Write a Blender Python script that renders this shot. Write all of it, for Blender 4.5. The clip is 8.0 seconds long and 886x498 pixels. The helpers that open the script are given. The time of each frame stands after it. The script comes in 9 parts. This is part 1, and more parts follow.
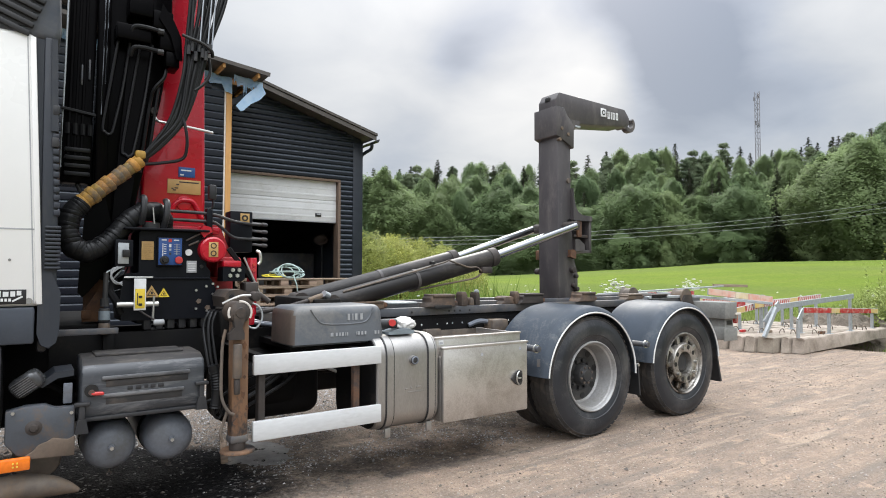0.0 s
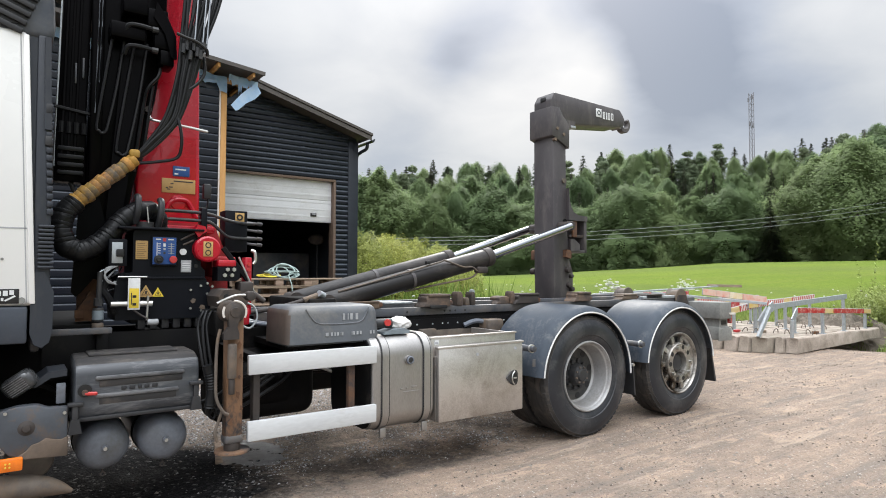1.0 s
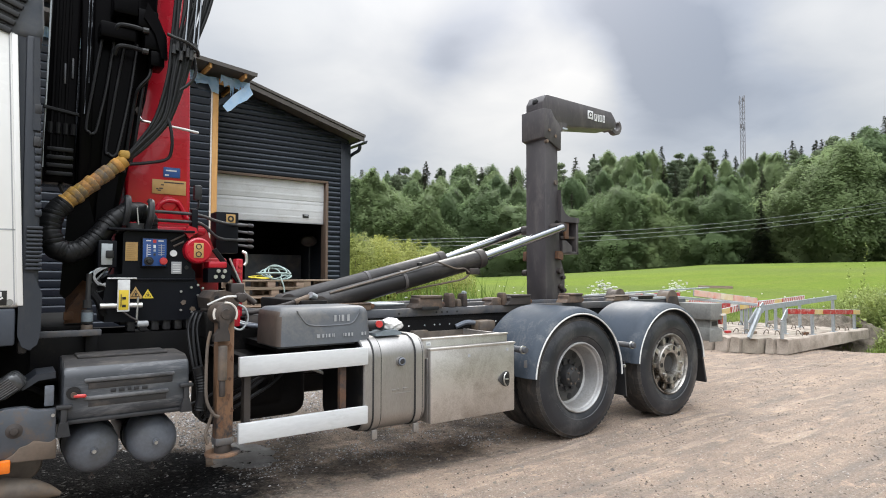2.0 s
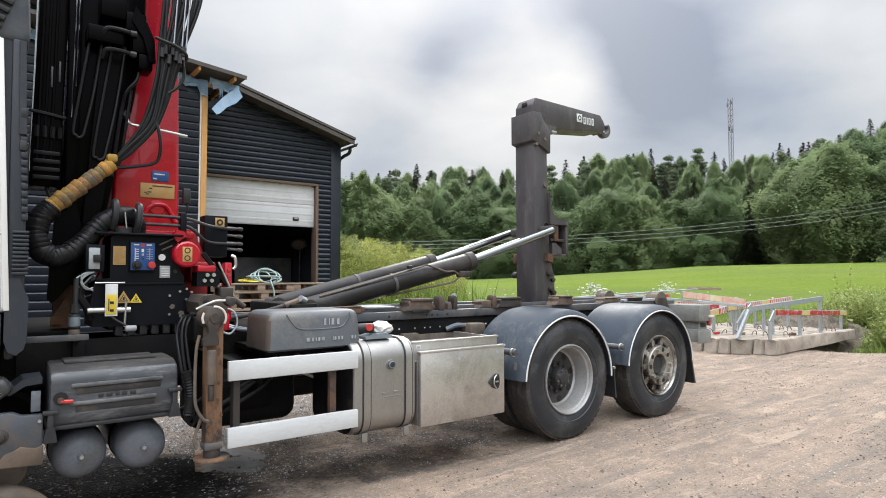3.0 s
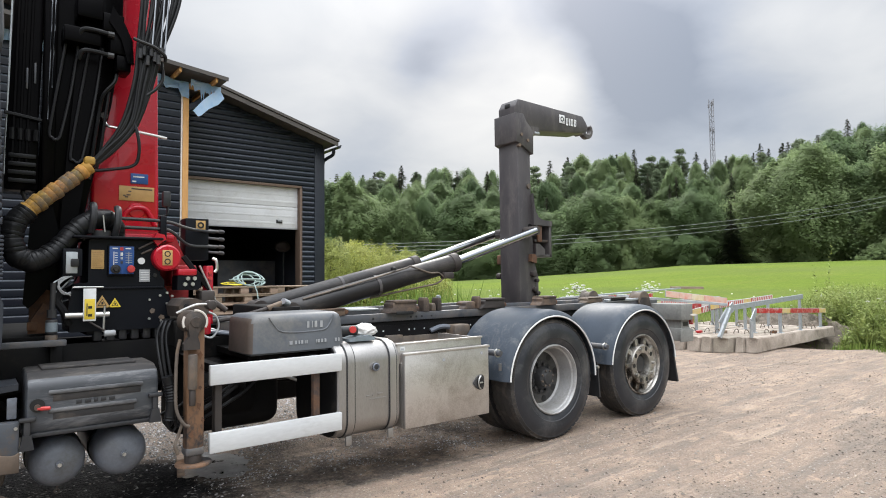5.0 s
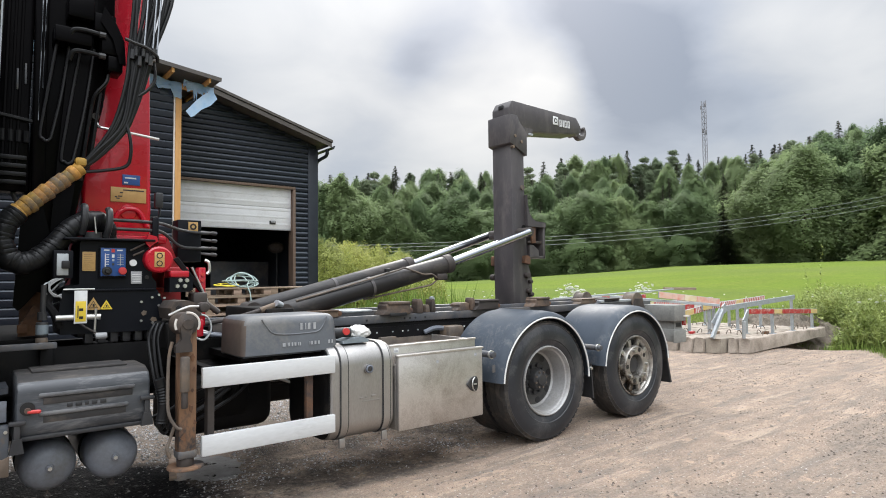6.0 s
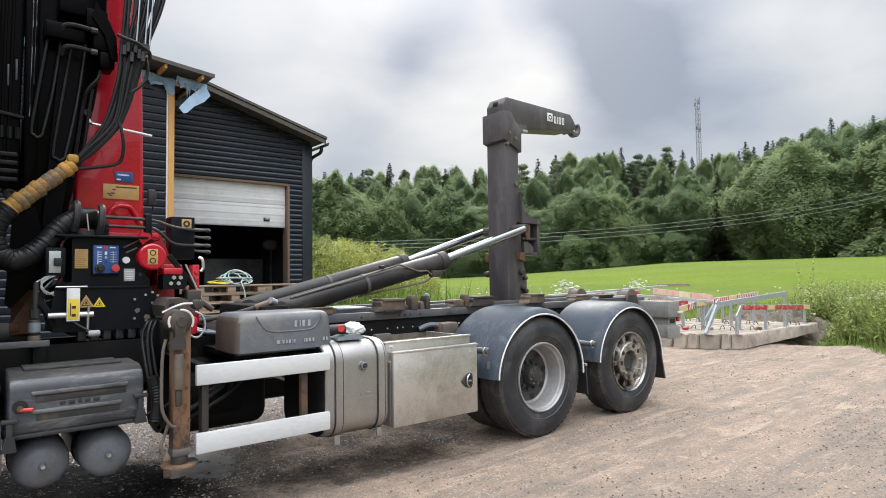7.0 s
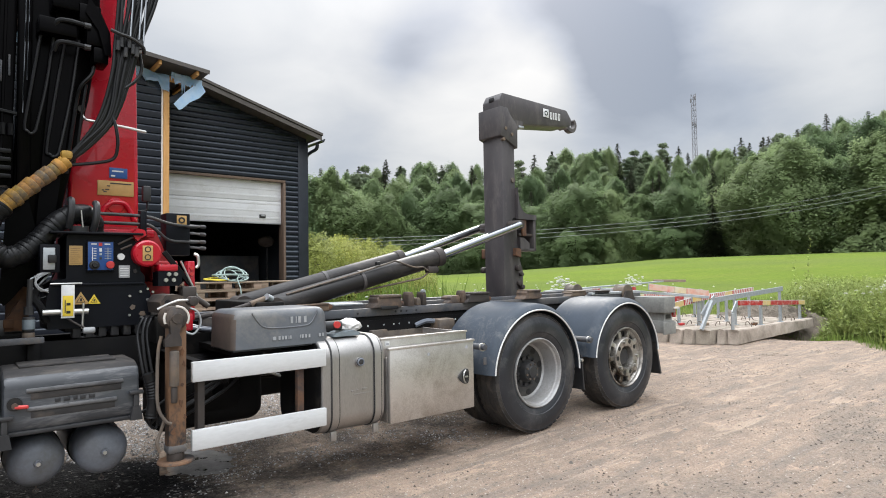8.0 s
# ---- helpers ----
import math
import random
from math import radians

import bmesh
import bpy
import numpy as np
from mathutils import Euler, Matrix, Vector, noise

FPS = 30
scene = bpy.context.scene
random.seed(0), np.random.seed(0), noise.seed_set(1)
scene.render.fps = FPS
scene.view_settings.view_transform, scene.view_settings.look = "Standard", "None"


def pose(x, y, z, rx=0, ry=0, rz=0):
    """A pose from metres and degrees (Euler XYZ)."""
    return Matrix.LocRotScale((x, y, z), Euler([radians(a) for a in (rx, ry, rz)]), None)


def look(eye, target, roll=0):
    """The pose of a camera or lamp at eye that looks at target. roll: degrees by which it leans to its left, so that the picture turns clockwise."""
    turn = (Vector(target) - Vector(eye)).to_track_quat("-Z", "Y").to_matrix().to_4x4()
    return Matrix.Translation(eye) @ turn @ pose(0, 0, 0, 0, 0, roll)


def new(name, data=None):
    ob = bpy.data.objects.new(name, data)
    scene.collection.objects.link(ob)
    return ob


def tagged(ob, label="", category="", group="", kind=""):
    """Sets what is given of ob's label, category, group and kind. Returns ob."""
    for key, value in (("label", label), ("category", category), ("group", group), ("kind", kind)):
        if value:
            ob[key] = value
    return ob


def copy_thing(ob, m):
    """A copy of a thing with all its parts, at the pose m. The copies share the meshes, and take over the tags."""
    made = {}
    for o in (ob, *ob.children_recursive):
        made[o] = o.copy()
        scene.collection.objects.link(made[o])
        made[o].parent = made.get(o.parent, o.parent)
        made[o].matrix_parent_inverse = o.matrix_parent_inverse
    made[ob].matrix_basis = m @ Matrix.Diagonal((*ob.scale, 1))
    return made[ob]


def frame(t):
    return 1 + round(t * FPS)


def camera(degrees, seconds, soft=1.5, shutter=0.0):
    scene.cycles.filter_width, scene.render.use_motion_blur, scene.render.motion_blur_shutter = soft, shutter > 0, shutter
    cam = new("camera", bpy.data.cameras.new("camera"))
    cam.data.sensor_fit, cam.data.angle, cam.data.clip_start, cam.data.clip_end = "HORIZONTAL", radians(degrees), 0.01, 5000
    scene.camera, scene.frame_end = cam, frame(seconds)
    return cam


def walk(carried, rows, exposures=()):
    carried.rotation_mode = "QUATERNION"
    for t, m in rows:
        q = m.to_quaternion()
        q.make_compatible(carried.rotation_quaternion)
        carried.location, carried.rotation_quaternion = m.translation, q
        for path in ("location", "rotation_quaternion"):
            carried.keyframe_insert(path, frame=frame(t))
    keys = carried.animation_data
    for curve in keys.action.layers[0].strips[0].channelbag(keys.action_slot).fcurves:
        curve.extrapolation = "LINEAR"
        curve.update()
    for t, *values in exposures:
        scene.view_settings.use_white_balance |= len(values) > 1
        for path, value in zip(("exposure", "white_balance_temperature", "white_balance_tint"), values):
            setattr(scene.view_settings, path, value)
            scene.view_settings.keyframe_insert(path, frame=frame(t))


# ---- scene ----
# ---- camera ----
cam = camera(72.7, 8.0, soft=1.0)
PATH = [
    (0.0, pose(-4.050, -3.520, 1.400, 92.300, -0.100, -34.950)),
    (0.5, pose(-4.049, -3.512, 1.398, 92.317, -0.154, -35.144)),
    (1.0, pose(-4.049, -3.516, 1.397, 92.317, -0.137, -35.399)),
    (1.5, pose(-4.044, -3.519, 1.395, 92.365, -0.136, -35.695)),
    (3.0, pose(-4.042, -3.536, 1.401, 92.685, 0.100, -36.919)),
    (3.5, pose(-4.039, -3.540, 1.400, 92.770, 0.270, -37.323)),
    (4.0, pose(-4.036, -3.541, 1.400, 92.757, 0.402, -37.707)),
    (4.5, pose(-4.032, -3.543, 1.398, 92.764, 0.526, -38.003)),
    (6.0, pose(-4.026, -3.540, 1.406, 92.888, 0.630, -38.876)),
    (6.5, pose(-4.025, -3.542, 1.406, 92.808, 0.670, -39.151)),
    (7.0, pose(-4.024, -3.538, 1.405, 92.587, 0.743, -39.378)),
    (7.5, pose(-4.021, -3.534, 1.402, 92.383, 0.820, -39.569)),
    (8.0, pose(-4.020, -3.537, 1.401, 92.253, 0.886, -39.709)),
]
walk(cam, PATH)

# ---- sky and sun ----
SUN_ELEVATION, SUN_AZIMUTH = radians(34), radians(46)      # azimuth counted from +x towards +y
sun_way = Vector((math.cos(SUN_ELEVATION) * math.cos(SUN_AZIMUTH), math.cos(SUN_ELEVATION) * math.sin(SUN_AZIMUTH), math.sin(SUN_ELEVATION)))


CLOUDS = ((40.4, 18.2, 630, 0.26), (43.9, 15.8, 290, 0.16), (49.8, 13.2, 180, 0.15), (64.3, 16.2, 100, 0.1), (18.3, 18.3, 310, 0.22),
          (24.1, 20.4, 530, 0.14), (15.5, 15.9, 510, 0.1), (60.1, 22.2, 90, 0.06), (44.3, 23.2, 530, 0.05), (53.3, 19.9, 780, -0.3),
          (36.0, 22.5, 280, -0.24), (31.4, 18.8, 220, -0.24), (40.1, 24.5, 380, -0.2), (28.4, 14.7, 170, -0.13), (20.3, 13.7, 130, -0.1),
          (59.5, 11.0, 330, -0.22), (34.1, 15.7, 270, -0.12), (49.8, 22.9, 360, -0.18), (36.1, 11.9, 200, -0.08), (29.6, 22.6, 310, -0.08))     # bearing, elevation, sharpness, amount


class Nodes:
    """A short way to write node trees."""

    def __init__(self, tree):
        self.tree = tree
        tree.nodes.clear()

    def add(self, kind, inputs=None, operation="", clamp=False):
        n = self.tree.nodes.new(kind)
        if operation:
            n.operation = operation
        if clamp:
            n.use_clamp = True
        for k, v in (inputs or {}).items():
            s = n.inputs[k]
            if isinstance(v, bpy.types.NodeSocket):
                self.tree.links.new(v, s)
            else:
                s.default_value = v
        return n

    def math(self, op, a, b=0.0, c=0.0, clamp=False):
        return self.add("ShaderNodeMath", {0: a, 1: b, 2: c}, operation=op, clamp=clamp).outputs[0]

    def vmath(self, op, a, b=(0, 0, 0)):
        n = self.add("ShaderNodeVectorMath", {0: a, 1: b}, operation=op)
        return n.outputs["Value"] if op in ("DOT_PRODUCT", "LENGTH") else n.outputs[0]

    def noise(self, vec, scale, detail=4.0, rough=0.55, distort=0.0):
        return self.add("ShaderNodeTexNoise", {"Vector": vec, "Scale": scale, "Detail": detail, "Roughness": rough, "Distortion": distort}).outputs["Fac"]

    def ramp(self, fac, stops, interp="LINEAR"):
        n = self.add("ShaderNodeValToRGB", {"Fac": fac})
        n.color_ramp.interpolation = interp
        e = n.color_ramp.elements
        while len(e) < len(stops):
            e.new(0.5)
        for el, (p, c) in zip(e, stops):
            el.position = p
            el.color = (*c, 1) if isinstance(c, tuple) else (c, c, c, 1)
        return n.outputs["Color"]

    def mix(self, fac, a, b, blend="MIX"):
        n = self.add("ShaderNodeMix")
        n.data_type, n.blend_type = "RGBA", blend
        for i, v in ((0, fac), (6, a), (7, b)):
            if isinstance(v, bpy.types.NodeSocket):
                self.tree.links.new(v, n.inputs[i])
            elif i and len(v) == 3:
                n.inputs[i].default_value = (*v, 1)
            else:
                n.inputs[i].default_value = v
        return n.outputs[2]

    def link(self, a, b):
        self.tree.links.new(a, b)


def build_world():
    world = bpy.data.worlds.new("overcast_sky")
    scene.world = world
    world.use_nodes = True
    n = Nodes(world.node_tree)
    way = n.vmath("NORMALIZE", n.add("ShaderNodeTexCoord").outputs["Generated"])
    xyz = n.add("ShaderNodeSeparateXYZ", {0: way}).outputs
    up = n.math("MAXIMUM", xyz[2], 0.0)
    # clouds lie on a layer overhead, so they crowd together towards the horizon
    low = n.math("ADD", up, 0.22)
    flat = n.add("ShaderNodeCombineXYZ", {0: n.math("DIVIDE", xyz[0], low), 1: n.math("DIVIDE", xyz[1], low), 2: 0.35}).outputs[0]
    big = n.noise(flat, 1.1, 3.0, 0.5, 0.5)
    small = n.noise(flat, 2.9, 5.0, 0.52, 0.35)
    cover = n.math("ADD", 0.25, n.math("ADD", n.math("MULTIPLY", big, 0.22), n.math("MULTIPLY", small, 0.36)))
    # the thinner, brighter and the thicker, greyer parts of the cloud layer
    torn = n.add("ShaderNodeTexNoise", {"Vector": flat, "Scale": 2.2, "Detail": 4.0, "Roughness": 0.55}).outputs["Color"]
    drift = n.add("ShaderNodeVectorMath", {0: n.vmath("SUBTRACT", torn, (0.5, 0.5, 0.5)), "Scale": 0.075}, operation="SCALE").outputs[0]
    way = n.vmath("NORMALIZE", n.vmath("ADD", way, drift))
    for bearing, rise, sharp, amount in CLOUDS:
        c = Vector((math.cos(radians(rise)) * math.cos(radians(bearing)), math.cos(radians(rise)) * math.sin(radians(bearing)), math.sin(radians(rise))))
        lobe = n.math("POWER", n.math("MAXIMUM", n.vmath("DOT_PRODUCT", way, tuple(c)), 0.0), sharp)
        cover = n.math("ADD", cover, n.math("MULTIPLY", lobe, amount))
    cloud = n.ramp(cover, [(0.22, (0.365, 0.42, 0.52)), (0.38, (0.55, 0.605, 0.70)), (0.54, (0.76, 0.79, 0.83)), (0.78, (1.06, 1.06, 1.05))], "LINEAR")
    # brighter overhead, as an overcast sky is
    height = n.math("ADD", 0.50, n.math("MULTIPLY", n.math("POWER", up, 4.0), 5.0))
    # and brighter on the side away from the veiled sun
    away = n.math("MAXIMUM", n.vmath("DOT_PRODUCT", way, (-math.cos(SUN_AZIMUTH), -math.sin(SUN_AZIMUTH), 0.0)), 0.0)
    height = n.math("MULTIPLY", height, n.math("ADD", 1.0, n.math("MULTIPLY", away, 1.7)))
    glow = n.math("POWER", n.math("MAXIMUM", n.vmath("DOT_PRODUCT", way, tuple(sun_way)), 0.0), 40.0)
    height = n.math("ADD", height, n.math("MULTIPLY", glow, 0.08))
    lit = n.add("ShaderNodeVectorMath", {0: cloud, "Scale": height}, operation="SCALE").outputs[0]
    air = n.add("ShaderNodeTexSky")
    air.sky_type, air.sun_disc, air.sun_elevation, air.sun_rotation = "NISHITA", False, SUN_ELEVATION, math.pi / 2 - SUN_AZIMUTH
    sky = air.outputs[0]
    clear = n.add("ShaderNodeVectorMath", {0: sky, "Scale": 0.10}, operation="SCALE").outputs[0]
    colour = n.mix(0.90, clear, lit)
    back = n.add("ShaderNodeBackground", {"Color": colour, "Strength": 1.0})
    n.link(back.outputs[0], n.add("ShaderNodeOutputWorld").inputs[0])


build_world()
sun = new("sun", bpy.data.lights.new("sun", "SUN"))
sun.data.energy, sun.data.angle, sun.data.color = 1.1, radians(20), (1.0, 0.96, 0.9)
sun.matrix_world = look(sun_way * 60, (0, 0, 0))
scene.view_settings.exposure = 0.58


# ---- materials ----
def material(name, base, other=None, rough=0.6, metal=0.0, scale=6.0, bump=0.15, fine=60.0, dirt=None, dirt_at=0.6, dirt_scale=3.0,
             spread=0.06, vary=0.0, coat=0.0, stretch=(1, 1, 1), rough_var=0.12, island=0.0, thin=0.0, depth=0.004, spec=0.35, grainy=0.22):
    """A surface with two scales of colour change, a patchy dirt colour, uneven gloss and fine relief."""
    m = bpy.data.materials.new(name)
    m.use_nodes = True
    n = Nodes(m.node_tree)
    co = n.add("ShaderNodeMapping", {"Vector": n.add("ShaderNodeTexCoord").outputs["Object"], "Scale": stretch}).outputs[0]
    other = other or tuple(min(1, c * 0.75) for c in base)
    big = n.noise(co, scale, 5.0, 0.6)
    grain = n.noise(co, fine, 3.0, 0.6)
    colour = n.mix(n.ramp(big, [(0.35, 0.0), (0.65, 1.0)]), base, other)
    if vary:
        r = n.add("ShaderNodeObjectInfo").outputs["Random"]
        colour = n.add("ShaderNodeHueSaturation", {"Color": colour, "Value": n.math("ADD", 1 - vary, n.math("MULTIPLY", r, 2 * vary)), "Hue": n.math("ADD", 0.5 + vary * 0.06, n.math("MULTIPLY", r, vary * -0.14))}).outputs[0]
    if island:
        r = n.add("ShaderNodeNewGeometry").outputs["Random Per Island"]
        colour = n.add("ShaderNodeHueSaturation", {"Color": colour, "Value": n.math("ADD", 1 - island, n.math("MULTIPLY", r, 2 * island))}).outputs[0]
    if dirt:
        patch = n.noise(co, dirt_scale, 6.0, 0.68, 0.4)
        patch = n.math("ADD", n.math("MULTIPLY", patch, 0.8), n.math("MULTIPLY", grain, 0.2))
        spot = n.ramp(patch, [(max(0.0, dirt_at - spread), 0.0), (min(1.0, dirt_at + spread), 1.0)])
        colour = n.mix(spot, colour, dirt)
    colour = n.mix(n.math("MULTIPLY", grain, grainy), colour, (0.0, 0.0, 0.0))
    gloss = n.math("ADD", rough - rough_var, n.math("MULTIPLY", big, 2 * rough_var), clamp=True)
    p = n.add("ShaderNodeBsdfPrincipled", {"Base Color": colour, "Roughness": gloss, "Metallic": metal, "Coat Weight": coat, "Specular IOR Level": spec})
    if bump:
        h = n.math("ADD", n.math("MULTIPLY", grain, 0.5), big)
        n.link(n.add("ShaderNodeBump", {"Height": h, "Strength": bump, "Distance": depth}).outputs[0], p.inputs["Normal"])
    shader = p.outputs[0]
    if thin:
        t = n.add("ShaderNodeBsdfTranslucent", {"Color": colour}).outputs[0]
        shader = n.add("ShaderNodeMixShader", {0: thin, 1: shader, 2: t}).outputs[0]
    n.link(shader, n.add("ShaderNodeOutputMaterial").inputs[0])
    return m


M = dict(
    cab_white=material("cab_white_paint", (0.72, 0.72, 0.705), (0.68, 0.68, 0.665), 0.28, scale=1.5, bump=0.0, dirt=(0.58, 0.56, 0.52), dirt_at=0.74, coat=0.3, grainy=0.02),
    cab_grey=material("dark_grey_plastic", (0.055, 0.064, 0.082), (0.042, 0.050, 0.064), 0.5, scale=5, dirt=(0.11, 0.11, 0.11), dirt_at=0.62, spread=0.15),
    fairing=material("faded_grey_fairing", (0.030, 0.035, 0.045), (0.022, 0.026, 0.034), 0.42, scale=3, dirt=(0.075, 0.074, 0.073), dirt_at=0.64, spread=0.14, stretch=(1, 1, 0.3)),
    black_plastic=material("black_plastic", (0.022, 0.023, 0.026), (0.035, 0.035, 0.037), 0.5, scale=8, dirt=(0.10, 0.095, 0.085), dirt_at=0.66, spread=0.1),
    wing=material("mud_caked_grey_wing", (0.085, 0.093, 0.107), (0.060, 0.066, 0.077), 0.36, scale=4, dirt=(0.13, 0.092, 0.066), dirt_at=0.555, spread=0.06, bump=0.2),
    mud_light=material("dry_mud_brown_plastic", (0.135, 0.098, 0.072), (0.095, 0.072, 0.055), 0.75, scale=9, dirt=(0.10, 0.075, 0.06), dirt_at=0.62, bump=0.4),
    battery=material("dusty_grey_battery_cover", (0.060, 0.066, 0.076), (0.030, 0.033, 0.039), 0.40, scale=5, dirt=(0.150, 0.152, 0.158), dirt_at=0.575, spread=0.07, stretch=(0.35, 1, 1.9), spec=0.5, dirt_scale=7),
    battery_top=material("dust_covered_cover_top", (0.066, 0.062, 0.060), (0.040, 0.039, 0.040), 0.7, scale=6, dirt=(0.125, 0.112, 0.100), dirt_at=0.58, spread=0.08, stretch=(0.5, 1, 1), spec=0.15, dirt_scale=7),
    dusty_rib=material("dust_streaked_rib", (0.155, 0.155, 0.158), (0.095, 0.097, 0.102), 0.6, scale=8, dirt=(0.050, 0.050, 0.053), dirt_at=0.60, spread=0.07, stretch=(0.5, 1, 1.5), dirt_scale=8),
    recess_grime=material("grimy_recess", (0.022, 0.022, 0.024), (0.040, 0.037, 0.036), 0.6, scale=9, dirt=(0.080, 0.068, 0.060), dirt_at=0.57, spread=0.07, stretch=(0.6, 1, 1), dirt_scale=8),
    tank_grey=material("grey_painted_air_tank", (0.165, 0.182, 0.215), (0.128, 0.142, 0.170), 0.36, scale=3, dirt=(0.10, 0.10, 0.10), dirt_at=0.60, spread=0.12),
    chassis=material("grimy_black_chassis", (0.008, 0.008, 0.009), (0.013, 0.0125, 0.012), 0.7, scale=6, dirt=(0.040, 0.033, 0.027), dirt_at=0.66, spread=0.1, spec=0.10),
    chassis_rail=material("worn_dark_grey_rail", (0.085, 0.090, 0.102), (0.055, 0.059, 0.068), 0.4, scale=4, dirt=(0.17, 0.145, 0.12), dirt_at=0.59, spread=0.12),
    brown_grime=material("brown_grimy_steel", (0.145, 0.12, 0.098), (0.085, 0.071, 0.062), 0.65, scale=9, dirt=(0.21, 0.14, 0.085), dirt_at=0.6, spread=0.12, bump=0.3),
    lock_brown=material("brown_rusty_worn_steel", (0.165, 0.112, 0.078), (0.088, 0.066, 0.054), 0.62, scale=12, dirt=(0.045, 0.040, 0.038), dirt_at=0.56, spread=0.10, bump=0.4),
    rust=material("rusted_steel", (0.175, 0.085, 0.042), (0.090, 0.052, 0.036), 0.8, scale=10, dirt=(0.06, 0.05, 0.048), dirt_at=0.57, spread=0.08, bump=0.4),
    leg=material("rusty_brown_outrigger", (0.215, 0.118, 0.064), (0.125, 0.076, 0.050), 0.7, scale=7, dirt=(0.042, 0.040, 0.042), dirt_at=0.545, spread=0.05, bump=0.3, stretch=(1, 1, 0.5)),
    leg_dark=material("dark_brown_cast_steel", (0.055, 0.045, 0.040), (0.036, 0.031, 0.029), 0.6, scale=8, dirt=(0.12, 0.085, 0.06), dirt_at=0.64, spread=0.1, bump=0.25),
    white_bar=material("white_painted_aluminium", (0.61, 0.62, 0.62), (0.55, 0.56, 0.57), 0.4, scale=3, bump=0.04, dirt=(0.42, 0.42, 0.41), dirt_at=0.66, stretch=(0.3, 1, 1), spread=0.1),
    alu=material("brushed_aluminium_tank", (0.45, 0.435, 0.42), (0.38, 0.37, 0.36), 0.45, 0.9, scale=3, bump=0.05, fine=150, dirt=(0.32, 0.31, 0.30), dirt_at=0.60, spread=0.2, stretch=(1, 1, 0.25)),
    steel_box=material("stainless_steel_box", (0.68, 0.655, 0.63), (0.58, 0.555, 0.53), 0.42, 0.88, scale=2.4, bump=0.04, fine=120, dirt=(0.36, 0.32, 0.285), dirt_at=0.575, spread=0.12, dirt_scale=2.6),
    chrome=material("polished_chrome_rod", (0.40, 0.415, 0.44), (0.35, 0.365, 0.385), 0.13, 1.0, scale=3, bump=0.0, rough_var=0.04, dirt=(0.22, 0.21, 0.20), dirt_at=0.68, spread=0.06, stretch=(0.4, 1, 1)),
    bright=material("bare_bright_steel", (0.62, 0.62, 0.6), (0.5, 0.5, 0.48), 0.35, 0.9, scale=14, bump=0.1),
    galv=material("galvanised_steel", (0.47, 0.50, 0.52), (0.38, 0.41, 0.43), 0.5, 0.55, scale=16, bump=0.08),
    tyre_tread=material("dusty_worn_tread_rubber", (0.062, 0.058, 0.054), (0.045, 0.043, 0.042), 0.75, scale=5, dirt=(0.13, 0.11, 0.092), dirt_at=0.60, spread=0.10, bump=0.3, dirt_scale=7, spec=0.25),
    tyre=material("dusty_black_rubber", (0.010, 0.012, 0.017), (0.024, 0.026, 0.031), 0.42, scale=2.2, dirt=(0.085, 0.083, 0.082), dirt_at=0.605, spread=0.11, bump=0.25, dirt_scale=4, spec=0.45),
    rim=material("silver_painted_rim", (0.42, 0.42, 0.42), (0.33, 0.33, 0.33), 0.48, 0.35, scale=5, dirt=(0.22, 0.20, 0.17), dirt_at=0.6, spread=0.15),
    rim_worn=material("worn_aluminium_rim", (0.50, 0.48, 0.445), (0.33, 0.315, 0.29), 0.36, 0.75, scale=14, dirt=(0.075, 0.058, 0.042), dirt_at=0.545, spread=0.06),
    rim_dark=material("sooty_grey_wheel_disc", (0.065, 0.064, 0.063), (0.040, 0.040, 0.040), 0.55, 0.2, scale=8, dirt=(0.11, 0.095, 0.075), dirt_at=0.62, spread=0.1),
    hub=material("oily_black_hub", (0.024, 0.025, 0.028), (0.04, 0.04, 0.04), 0.5, scale=12, dirt=(0.09, 0.075, 0.06), dirt_at=0.62, spread=0.1),
    fender=material("scuffed_blue_grey_fender", (0.051, 0.064, 0.083), (0.038, 0.049, 0.064), 0.52, scale=2.5, dirt=(0.13, 0.135, 0.14), dirt_at=0.60, spread=0.08, bump=0.08, spec=0.22),
    white_trim=material("white_rubber_trim", (0.72, 0.72, 0.70), (0.6, 0.6, 0.58), 0.5, scale=10, bump=0.05),
    grey_box=material("weathered_grey_plastic_box", (0.115, 0.124, 0.138), (0.085, 0.092, 0.102), 0.45, scale=3, dirt=(0.20, 0.19, 0.175), dirt_at=0.62, spread=0.12, bump=0.2),
    box_end=material("mud_brown_plastic", (0.085, 0.066, 0.056), (0.06, 0.05, 0.045), 0.6, scale=6, dirt=(0.12, 0.09, 0.07), dirt_at=0.56, spread=0.12),
    arm=material("worn_dark_grey_arm_paint", (0.054, 0.049, 0.053), (0.080, 0.073, 0.073), 0.40, scale=3.5, dirt=(0.135, 0.122, 0.115), dirt_at=0.60, spread=0.10, stretch=(1, 1, 0.35), dirt_scale=5.0, bump=0.2),
    cylinder=material("oily_dark_cylinder_paint", (0.013, 0.012, 0.013), (0.026, 0.023, 0.022), 0.42, scale=3, dirt=(0.080, 0.068, 0.060), dirt_at=0.60, spread=0.10, stretch=(0.4, 1, 1), spec=0.30, bump=0.08),
    boom=material("glossy_black_boom", (0.0025, 0.0025, 0.003), (0.004, 0.0035, 0.004), 0.22, scale=3, bump=0.03, dirt=(0.010, 0.009, 0.010), dirt_at=0.70, spread=0.08, spec=0.04),
    hose=material("black_rubber_hose", (0.008, 0.0085, 0.0095), (0.013, 0.013, 0.014), 0.36, scale=10, dirt=(0.026, 0.025, 0.025), dirt_at=0.70, spread=0.08, spec=0.20),
